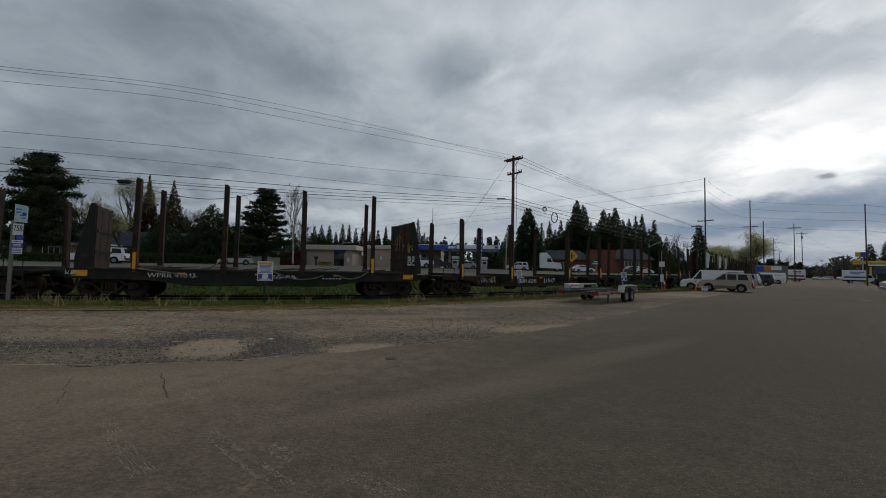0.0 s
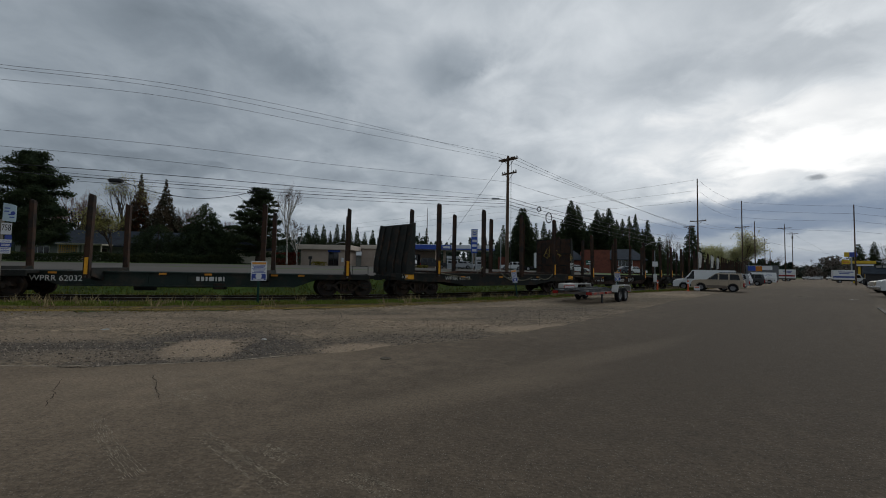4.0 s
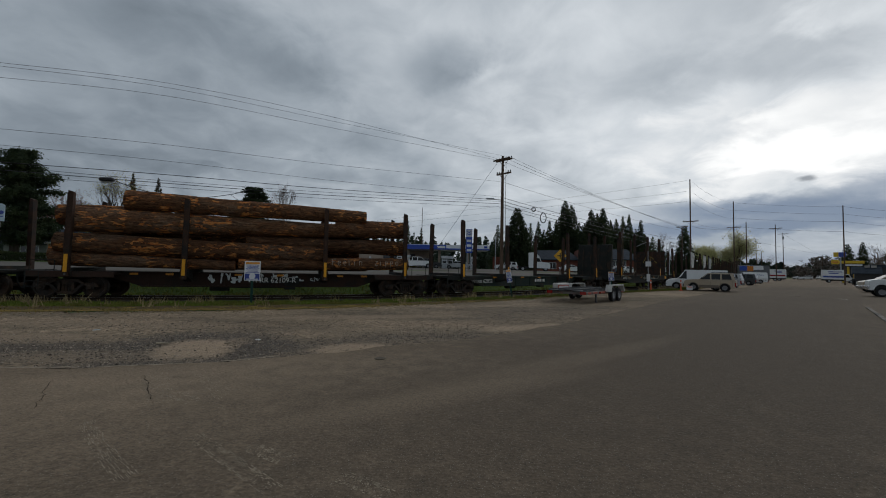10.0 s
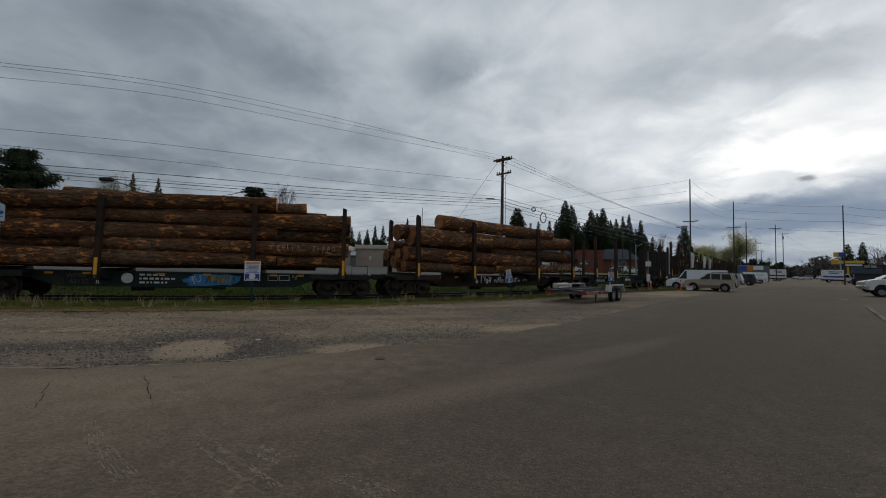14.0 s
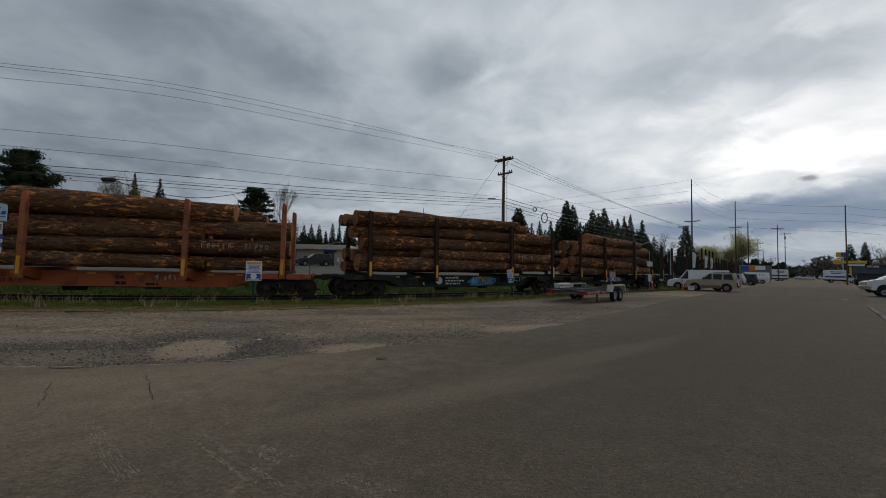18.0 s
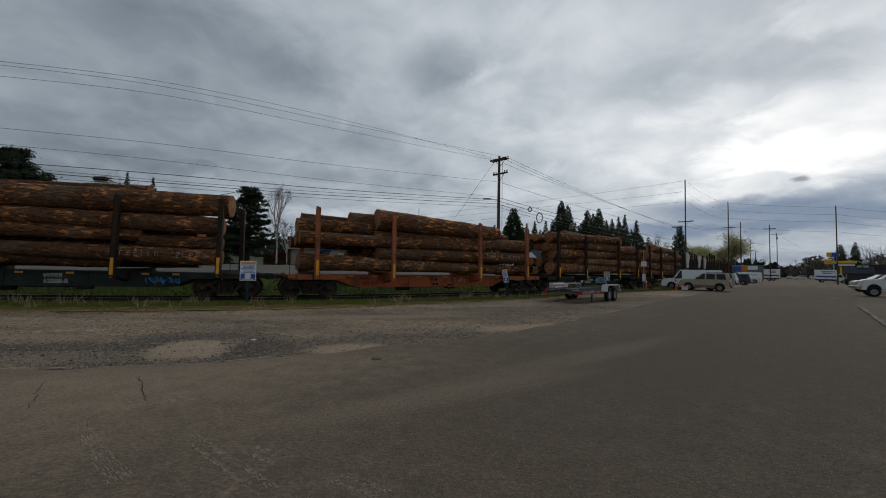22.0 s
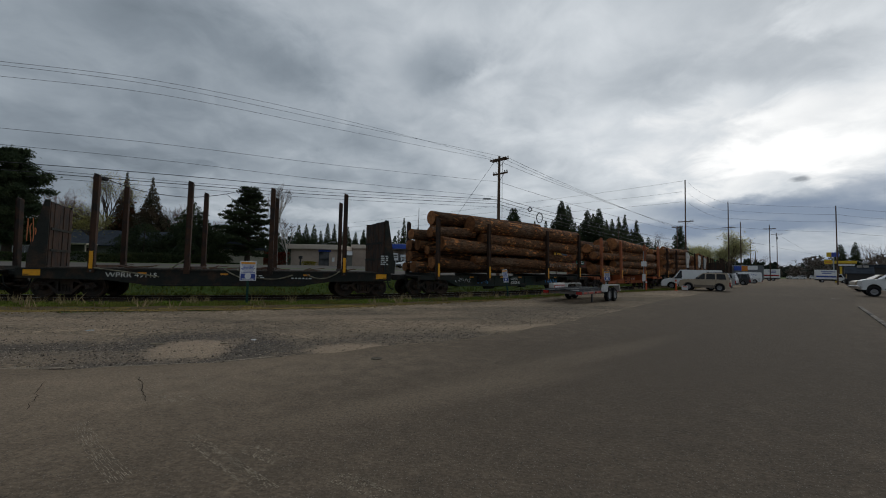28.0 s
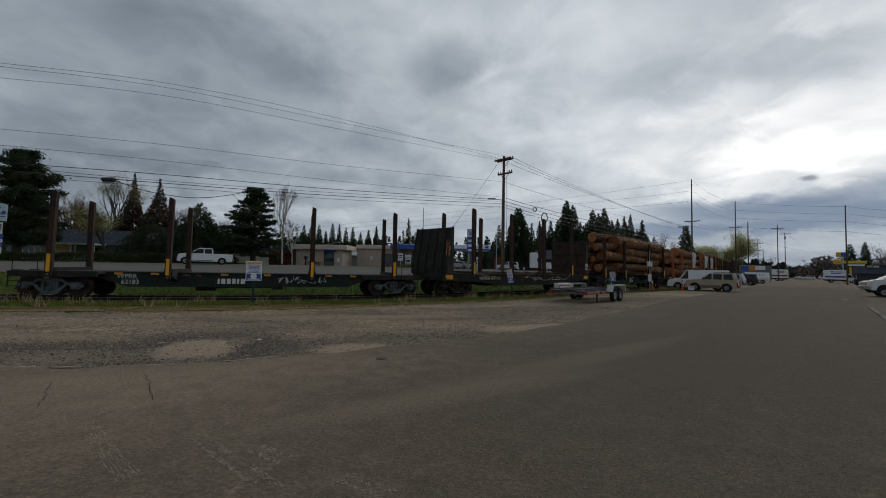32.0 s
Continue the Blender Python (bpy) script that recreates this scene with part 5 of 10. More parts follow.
    scrawl(car, -4.3, 0.72, 1.3, 0.3, -0.716, TAG_WHITE, 15, 7, thick=0.02)
    scrawl(car, -2.6, 0.66, 1.0, 0.34, -0.716, TAG_BLUE, 16, 6, thick=0.04)
    scrawl(car, 4.4, 0.62, 1.5, 0.34, -0.716, TAG_BLUE, 17, 8, thick=0.03)
    car = flat_car(-111.6, "49115", "empty dark bulkhead flat car with tall rusty stakes")
    scrawl(car, -6.80, 2.4, 0.30, 1.3, -1.456, TAG_ORANGE, 18, 4, thick=0.03)
    car = skeleton_car(-128.04, STEEL_GREEN, STAKE_RUST, "empty dark green log car with grey trucks and graffiti", "62183", num_at=-4.6, grey=True, two_lines=True)
    bars(car, -0.6, 0.60, 1.15, 0.42, -0.722, 1, WHITE_PAINT, 21, "faded_mark")
    scrawl(car, 2.5, 0.68, 2.2, 0.4, -0.716, TAG_WHITE, 19, 9, thick=0.025)
    scrawl(car, -2.2, 0.85, 0.8, 0.12, -0.716, TAG_RED, 22, 6, thick=0.02)


make_train()

# ---- the loads: long rough logs between the stakes ----
def bark_material():
    mt = bpy.data.materials.new("conifer_bark")
    mt.use_nodes = True
    n, l = mt.node_tree.nodes, mt.node_tree.links
    b = n["Principled BSDF"]
    b.inputs["Roughness"].default_value, b.inputs["Specular IOR Level"].default_value = 0.95, 0.15
    tc, info = n.new("ShaderNodeTexCoord"), n.new("ShaderNodeObjectInfo")
    off = n.new("ShaderNodeMath")
    off.operation, off.inputs[1].default_value = "MULTIPLY", 61.0
    l.new(info.outputs["Random"], off.inputs[0])
    add = n.new("ShaderNodeVectorMath")
    l.new(tc.outputs["Object"], add.inputs[0])
    l.new(off.outputs[0], add.inputs[1])

    def tex(scale, stretch, detail=5.0, rough=0.65, kind="ShaderNodeTexNoise"):
        mp = n.new("ShaderNodeMapping")
        mp.inputs["Scale"].default_value = stretch
        l.new(add.outputs[0], mp.inputs[0])
        t = n.new(kind)
        t.inputs["Scale"].default_value = scale
        if kind == "ShaderNodeTexNoise":
            t.inputs["Detail"].default_value, t.inputs["Roughness"].default_value = detail, rough
            t.inputs["Distortion"].default_value = 0.4
        l.new(mp.outputs[0], t.inputs["Vector"])
        return t.outputs[0]

    def span(v, a, c, lo=0.0, hi=1.0):
        m = n.new("ShaderNodeMapRange")
        m.inputs["From Min"].default_value, m.inputs["From Max"].default_value = a, c
        m.inputs["To Min"].default_value, m.inputs["To Max"].default_value = lo, hi
        l.new(v, m.inputs["Value"])
        return m.outputs[0]

    def blend(f, a, c):
        m = n.new("ShaderNodeMix")
        m.data_type = "RGBA"
        l.new(f, m.inputs[0])
        for i, v in ((6, a), (7, c)):
            if isinstance(v, tuple):
                m.inputs[i].default_value = (*v, 1)
            else:
                l.new(v, m.inputs[i])
        return m.outputs[2]

    furrow = tex(13.0, (0.20, 1, 1), 6.0, 0.72)
    broad = tex(0.9, (0.45, 1, 1), 4.0)
    torn = tex(5.2, (0.42, 1.2, 1.2), 7.0, 0.66)
    red = tex(4.6, (0.5, 1.1, 1.1), 5.0, 0.62)
    mp = n.new("ShaderNodeMapping")
    mp.inputs["Scale"].default_value = (0.13, 1, 1)
    bend = n.new("ShaderNodeVectorMath")
    bend.operation = "MULTIPLY_ADD"
    wv = n.new("ShaderNodeTexNoise")
    wv.inputs["Scale"].default_value, wv.inputs["Detail"].default_value = 7.0, 4.0
    l.new(add.outputs[0], wv.inputs["Vector"])
    l.new(wv.outputs["Color"], bend.inputs[0])
    bend.inputs[1].default_value = (0.10, 0.10, 0.10)
    l.new(add.outputs[0], bend.inputs[2])
    l.new(bend.outputs[0], mp.inputs[0])
    vo = n.new("ShaderNodeTexVoronoi")
    vo.feature = "DISTANCE_TO_EDGE"
    vo.inputs["Scale"].default_value = 17.0
    l.new(mp.outputs[0], vo.inputs["Vector"])
    gap = span(vo.outputs["Distance"], 0.0, 0.10)
    cluster = tex(0.55, (0.9, 0.6, 0.6), 3.0)
    base = blend(span(furrow, 0.36, 0.64), (0.072, 0.034, 0.018), (0.270, 0.132, 0.064))
    base = blend(span(broad, 0.48, 0.66, 0.0, 0.6), base, blend(span(furrow, 0.38, 0.62), (0.095, 0.068, 0.047), (0.33, 0.235, 0.160)))
    base = blend(span(red, 0.56, 0.68, 0.0, 0.65), base, blend(span(furrow, 0.4, 0.6), (0.22, 0.080, 0.032), (0.42, 0.165, 0.062)))
    base = blend(span(vo.outputs["Distance"], 0.0, 0.09, 0.42, 1.0), (0.026, 0.015, 0.010), base)
    flake = n.new("ShaderNodeMath")
    flake.operation = "MULTIPLY"
    l.new(span(torn, 0.560, 0.570), flake.inputs[0])
    l.new(span(cluster, 0.46, 0.50), flake.inputs[1])
    base = blend(flake.outputs[0], base, blend(span(furrow, 0.4, 0.6), (0.58, 0.165, 0.040), (0.82, 0.36, 0.105)))
    bare = n.new("ShaderNodeMath")
    bare.operation = "MULTIPLY"
    l.new(span(torn, 0.635, 0.645), bare.inputs[0])
    l.new(span(cluster, 0.50, 0.58), bare.inputs[1])
    base = blend(bare.outputs[0], base, (0.78, 0.40, 0.15))
    tone = n.new("ShaderNodeVectorMath")
    tone.operation = "SCALE"
    l.new(base, tone.inputs[0])
    l.new(span(info.outputs["Random"], 0, 1, 0.48, 1.10), tone.inputs["Scale"])
    l.new(tone.outputs[0], b.inputs["Base Color"])
    hsum = n.new("ShaderNodeMath")
    hsum.operation, hsum.inputs[1].default_value = "MULTIPLY_ADD", 0.8
    l.new(gap, hsum.inputs[0])
    l.new(furrow, hsum.inputs[2])
    bp = n.new("ShaderNodeBump")
    bp.inputs["Strength"].default_value, bp.inputs["Distance"].default_value = 1.0, 0.045
    l.new(hsum.outputs[0], bp.inputs["Height"])
    l.new(bp.outputs[0], b.inputs["Normal"])
    return mt


def endgrain_material():
    mt = mat("sawn_log_end", (0.33, 0.138, 0.052), 0.85, 0, 0.3, 4.0, 40, 0.3, (0.19, 0.080, 0.033), (0.40, 0.62), alpha_rand=0.3)
    n, l = mt.node_tree.nodes, mt.node_tree.links
    w = n.new("ShaderNodeTexWave")
    w.wave_type, w.rings_direction = "RINGS", "X"
    w.inputs["Scale"].default_value, w.inputs["Distortion"].default_value = 14.0, 1.5
    l.new(n.new("ShaderNodeTexCoord").outputs["Object"], w.inputs["Vector"])
    b = n["Principled BSDF"]
    src = b.inputs["Base Color"].links[0].from_socket
    mx = n.new("ShaderNodeMix")
    mx.data_type, mx.blend_type = "RGBA", "MULTIPLY"
    mx.inputs[0].default_value = 0.35
    l.new(src, mx.inputs[6])
    l.new(w.outputs["Color"], mx.inputs[7])
    l.new(mx.outputs[2], b.inputs["Base Color"])
    return mt


BARK, ENDGRAIN = bark_material(), endgrain_material()


def log_thing(c, half, a, b, r0, r1, seed, label, inner=False):
    """One log between two points of its car, with its two sawn ends."""
    rnd = random.Random(seed)
    a, b = Vector(a), Vector(b)
    d = b - a
    ln, n, rings = d.length, 24, max(8, int(d.length / 0.22))
    if inner:
        n, rings = 12, 6
    v, f = [], []
    ph = rnd.uniform(0, 50)
    for i in range(rings + 1):
        u = i / rings
        r = r0 + (r1 - r0) * u
        cy, cz = 0.03 * noise.noise((u * 4, ph, 1)), 0.03 * noise.noise((u * 4, ph, 7))
        for j in range(n):
            an = 2 * math.pi * j / n
            k = 1 + 0.05 * noise.noise((u * ln * 1.6, math.cos(an) * 1.6 + ph, math.sin(an) * 1.6)) + 0.03 * noise.noise((u * ln * 5, math.cos(an) * 4 + ph, math.sin(an) * 4))
            v.append((u * ln - ln / 2, cy + math.cos(an) * r * k, cz + math.sin(an) * r * k))
    f = [(i * n + j, i * n + (j + 1) % n, (i + 1) * n + (j + 1) % n, (i + 1) * n + j) for i in range(rings) for j in range(n)]
    ob = tagged(new("log", raw("log", v, f, BARK, True)), label, "log", "logs on the rail cars")
    for e in (0, rings):
        x = v[e * n][0]
        s = -1 if e == 0 else 1
        ring = [(0.0, p[1] * 0.995, p[2] * 0.995) for p in v[e * n:e * n + n]]
        cap = [(s * 0.012, p[1] * 0.55, p[2] * 0.55) for p in ring]
        fs = [(j, (j + 1) % n, n + (j + 1) % n, n + j) for j in range(n)] + [tuple(range(n, 2 * n))]
        part("sawn_end", raw("sawn_end", ring + cap, fs, ENDGRAIN), None, ob, "", pose(x, 0, 0))
    m = Matrix.Translation((a + b) / 2) @ d.to_track_quat("X", "Z").to_matrix().to_4x4()
    LOADS.append((ob, c, half, m))
    return ob


# logs of each load that show from the street: x, z, radius at the rear end, then at the front end, and how far each lies behind the near face
LOAD_A = [(-5.2, 4.02, 0.42, 4.85, 3.9, 0.32, 0), (-7.0, 3.13, 0.54, 3.8, 3.16, 0.32, 0), (-7.4, 2.15, 0.41, 2.85, 1.89, 0.41, 0), (-0.6, 2.48, 0.28, 7.05, 2.39, 0.39, 0.25), (-7.5, 1.5, 0.28, -1.0, 1.32, 0.22, 0.05), (-0.85, 1.46, 0.3, 7.1, 1.56, 0.31, 0.1), (3.4, 3.3, 0.43, 7.05, 3.38, 0.44, 0.2), (-7.6, 3.31, 0.43, -5.0, 3.53, 0.29, 0.55), (-7.6, 2.12, 0.29, -2.9, 2.26, 0.27, 0.5), (-7.8, 1.71, 0.32, -2.8, 1.66, 0.33, 0.6)]
LOAD_B = [(-7.49, 3.82, 0.38, 3.75, 4.25, 0.31, 0), (-3.66, 3.41, 0.25, 7.15, 3.46, 0.42, 0), (-7.64, 3.11, 0.3, -3.53, 3.42, 0.24, 0.35), (-7.18, 2.66, 0.4, 3.83, 2.85, 0.27, 0), (0.82, 2.66, 0.29, 7.15, 2.87, 0.34, 0.4), (-3.64, 2.2, 0.26, 7.08, 2.16, 0.35, 0), (-6.8, 2.13, 0.23, -3.5, 2.24, 0.22, 0.4), (-7.35, 1.6, 0.42, 3.83, 1.63, 0.26, 0), (3.87, 1.57, 0.27, 6.94, 1.59, 0.28, 0.2), (-4.63, 4.3, 0.28, -1.41, 4.23, 0.25, 0.7), (2.27, 3.99, 0.28, 5.05, 4.17, 0.27, 0.6)]
LOAD_C = [(-3.66, 3.9, 0.54, 4.7, 3.69, 0.41, 0), (-4.88, 3.82, 0.42, 1.83, 3.9, 0.39, 0.75), (-7.6, 3.29, 0.38, -3.6, 3.44, 0.31, 0.5), (-7.6, 2.73, 0.32, 3.45, 2.72, 0.26, 0), (-3.74, 3.12, 0.21, 7.1, 2.96, 0.42, 0.25), (-3.68, 2.1, 0.32, 7.1, 2.14, 0.35, 0), (-7.6, 1.6, 0.41, 3.55, 1.44, 0.27, 0), (3.65, 1.39, 0.29, 7.1, 1.42, 0.28, 0.25), (0.21, 3.26, 0.31, 5.93, 3.5, 0.23, 0.7)]
LOAD_D = [(-6.43, 4.34, 0.41, 3.47, 4.54, 0.28, 0.8), (-4.05, 4.11, 0.49, 7.1, 3.96, 0.48, 0), (-6.89, 3.44, 0.3, -3.6, 3.6, 0.31, 0.35), (-3.21, 3.31, 0.33, 6.81, 3.04, 0.38, 0), (-6.34, 2.8, 0.42, 3.62, 2.54, 0.24, 0), (3.45, 2.33, 0.28, 6.72, 2.31, 0.26, 0.35), (-3.83, 1.92, 0.29, 6.8, 1.66, 0.36, 0), (-6.88, 1.71, 0.34, 2.75, 1.32, 0.15, 0.15), (-6.88, 2.44, 0.24, -3.32, 2.45, 0.25, 0.7)]

CHALK = {(3, 5): (4.1, 7.5), (4, 5): (7.3, 10.2), (6, 6): (6.9, 10.3), (5, 5): (7.2, 10.0)}
CHALK_PAINT = plain("pale_chalk_scrawl", (0.40, 0.34, 0.27), 0.9)


# hand-drawn letters as strokes: across, up
PEN = {"F": ["0,0 0,1.5", "-.2,1.5 .9,1.55", "0,.8 .5,.85"], "e": ["0,.5 .6,.55 .5,.95 .2,1 0,.6 .1,.1 .4,0 .65,.15"], "l": ["0,1.4 .05,.1 .3,0"], "i": ["0,.9 .05,0", "0,1.2 .03,1.3"],
       "n": ["0,0 0,.95", "0,.7 .3,1 .55,.8 .6,0"], "z": ["0,.95 .6,1 0,.05 .7,0"], "p": ["0,1 0,-.5", "0,.9 .4,1 .6,.7 .4,.35 0,.4"], "o": ["0,.5 .15,.95 .5,.95 .7,.5 .5,.05 .15,.05 0,.5"]}


def chalk(ob, x0, x1, r0, r1, ln, seed, words=""):
    """Pale hand-drawn strokes along a log's side."""
    rnd = random.Random(seed)
    v, f = [], []

    def at(x, h):
        r = (r0 + (r1 - r0) * x / ln) * 1.07
        a = h / r
        return Vector((x - ln / 2, -math.cos(a) * r - 0.012, math.sin(a) * r))

    lines = []
    x = x0
    if words:
        step = (x1 - x0) / len(words)
        for k, ch in enumerate(words):
            for stroke in PEN.get(ch, []):
                pts = [tuple(float(c) for c in q.split(",")) for q in stroke.split()]
                lines.append([(x0 + step * (k + 0.75 * a), -0.06 + 0.21 * b + rnd.uniform(-0.01, 0.01)) for a, b in pts])
        x = x1
    while x < x1:
        w = rnd.uniform(0.12, 0.26)
        lines.append([(x + rnd.uniform(0, w), rnd.uniform(-0.10, 0.16)) for _ in range(rnd.randint(2, 4))])
        x += w + rnd.uniform(0.06, 0.2)
    for hs in lines:
        for (xa, ha), (xb, hb) in zip(hs, hs[1:]):
            for k in range(3):
                a, b = at(xa + (xb - xa) * k / 3, ha + (hb - ha) * k / 3), at(xa + (xb - xa) * (k + 1) / 3, ha + (hb - ha) * (k + 1) / 3)
                d = (b - a)
                if d.length < 0.005:
                    continue
                nr = d.cross(Vector((0, 1, 0))).normalized() * (0.010 if words else 0.014)
                i = len(v)
                v += [tuple(a + nr), tuple(b + nr), tuple(b - nr), tuple(a - nr)]
                f.append((i, i + 1, i + 2, i + 3))
    tagged(part("chalk_scrawl", raw("chalk_scrawl", v, f, CHALK_PAINT), None, ob, "pale chalk scrawl"), kind="stuff")


def load(c, rows, seed, tops):
    rnd = random.Random(seed)
    for i, (x0, z0, r0, x1, z1, r1, back) in enumerate(rows):
        y = -1.43 + max(r0, r1) + back
        ob = log_thing(c, 6.85, (x0, y, z0), (x1, y, z1), r0, r1, seed * 50 + i, "long reddish brown conifer log with torn bark")
        if (seed, i) in CHALK:
            chalk(ob, *CHALK[(seed, i)], r0, r1, (x1 - x0), seed + i, "Feelin  zippo")
    # further rows behind the near face
    for j, y in enumerate((0.02, 0.60, 1.12)):
        z = 1.14
        k = 0
        while z < tops[j]:
            r0, r1 = rnd.uniform(0.24, 0.34), rnd.uniform(0.22, 0.32)
            if rnd.random() < 0.5:
                x0, x1 = rnd.uniform(-7.7, -6.8), rnd.uniform(3.0, 7.0)
            else:
                x0, x1 = rnd.uniform(-7.2, -3.6), rnd.uniform(6.4, 7.1)
            x1 -= (0.75, 1.45, 2.1)[j]
            z += max(r0, r1)
            log_thing(c, 6.85, (x0, y + rnd.uniform(-0.05, 0.05), z), (x1, y + rnd.uniform(-0.05, 0.05), z), r0, r1, seed * 50 + 20 + j * 8 + k, "long brown conifer log in the middle of a stack", k < 3 and j == 1)
            z += max(r0, r1)
            k += 1


load(-43.72, LOAD_A, 3, (3.2, 3.3, 2.9))
load(-60.86, LOAD_B, 4, (3.9, 3.8, 3.0))
load(-78.01, LOAD_C, 5, (3.4, 3.5, 3.0))
load(-95.16, LOAD_D, 6, (3.9, 3.6, 3.0))

# ---- trees ----
LEAF_DARK = mat("dark_conifer_needles", (0.030, 0.046, 0.024), 0.9, 0, 0.45, 0.5, 6, 0.0, (0.058, 0.074, 0.032), (0.4, 0.65), alpha_rand=0.2)
LEAF_RED = mat("bronze_winter_needles", (0.10, 0.045, 0.022), 0.9, 0, 0.4, 0.5, 6, 0.0, (0.035, 0.038, 0.018), (0.45, 0.6))
LEAF_BROWN = mat("brownish_green_needles", (0.050, 0.046, 0.026), 0.9, 0, 0.4, 0.5, 6, 0.0, (0.085, 0.058, 0.034), (0.42, 0.62))
LEAF_BUD = mat("yellow_green_buds", (0.32, 0.30, 0.085), 0.9, 0, 0.35, 0.6, 8, 0.0, (0.075, 0.062, 0.03), (0.45, 0.62))
PALE_BUD = mat("pale_olive_buds", (0.52, 0.50, 0.25), 0.9, 0, 0.3, 0.6, 8, 0.0, (0.36, 0.34, 0.17), (0.45, 0.62))
# needle green for the skyline, with the haze of distance in its colour
LEAF_FAR = mat("hazed_wood_needles", (0.040, 0.058, 0.042), 0.95, 0, 0.4, 0.1, 0.8, 0.0, (0.062, 0.080, 0.050), (0.42, 0.62))
LEAF_HEDGE = mat("clipped_hedge_leaves", (0.034, 0.048, 0.019), 0.9, 0, 0.45, 0.8, 10, 0.0, (0.070, 0.074, 0.024), (0.5, 0.7))
LEAF_GOLD = mat("golden_shrub_leaves", (0.20, 0.17, 0.02), 0.9, 0, 0.35, 0.8, 10, 0.0)
LEAF_RUST = mat("rust_red_hedge_leaves", (0.13, 0.030, 0.018), 0.9, 0, 0.35, 0.8, 10, 0.0)
BARK_TREE = mat("grey_brown_tree_bark", (0.060, 0.046, 0.036), 0.95, 0, 0.3, 3, 24, 0.3)
BARK_BIRCH = mat("pale_birch_bark", (0.40, 0.37, 0.33), 0.8, 0, 0.3, 3, 24, 0.2, (0.09, 0.08, 0.07), (0.5, 0.62))
TWIG = mat("bare_brown_twigs", (0.085, 0.058, 0.046), 0.95, 0, 0.3, 2, 20, 0.0)
# twig brown made paler, so that far trees carry haze in their colour
HAZE_TWIG = mat("haze_paled_twigs", (0.14, 0.105, 0.085), 0.95, 0, 0.3, 2, 20, 0.0)
TWIG_RED = mat("bare_reddish_twigs", (0.17, 0.098, 0.086), 0.95, 0, 0.3, 2, 20, 0.0)


def leafy(mt, share=0.4):
    """Thin leaves that pass part of the light."""
    n, l = mt.node_tree.nodes, mt.node_tree.links
    b, out = n["Principled BSDF"], n["Material Output"]
    tr, mx = n.new("ShaderNodeBsdfTranslucent"), n.new("ShaderNodeMixShader")
    l.new(b.inputs["Base Color"].links[0].from_socket, tr.inputs["Color"])
    mx.inputs[0].default_value = share
    l.new(b.outputs[0], mx.inputs[1])
    l.new(tr.outputs[0], mx.inputs[2])
    l.new(mx.outputs[0], out.inputs["Surface"])


for _m in (LEAF_DARK, LEAF_RED, LEAF_BUD, PALE_BUD, LEAF_HEDGE, LEAF_GOLD, LEAF_RUST):
    leafy(_m)


def tufts(rng, pts, size, droop=0.3, flat=0.5):
    """Two crossed leaf clumps at each point."""
    n = len(pts)
    d1 = rng.normal(size=(n, 3)) * (1, 1, flat)
    d1 /= np.linalg.norm(d1, axis=1)[:, None] + 1e-6
    d2 = np.cross(d1, rng.normal(size=(n, 3)))
    d2 /= np.linalg.norm(d2, axis=1)[:, None] + 1e-6
    s = size * rng.uniform(0.6, 1.3, n)[:, None]
    drop = np.array([0, 0, -1.0]) * s * droop
    a, b = pts - d1 * s * 0.5, pts + d1 * s * 0.8 + drop
    c, d = pts + d2 * s * 0.45, pts - d2 * s * 0.45
    v = np.stack([a, c, b, d], 1).reshape(-1, 3)
    f = np.arange(n * 4).reshape(-1, 4)
    return v, f


def leaf_mesh(name, v, f, material):
    return raw(name, v.tolist(), f.tolist(), material)


def trunk_bm(h, r, lean=0.0, n=8, rings=5, seed=0):
    bm = bmesh.new()
    p = Vector((0, 0, -0.1))
    for i in range(rings):
        q = Vector((lean * (i + 1) / rings + 0.06 * noise.noise((seed, i, 1)), 0.06 * noise.noise((seed, i, 5)), h * (i + 1) / rings))
        tube(bm, p, q, r * (1 - 0.9 * i / rings) + 0.01, r * (1 - 0.9 * (i + 1) / rings) + 0.01, n)
        p = q
    return bm


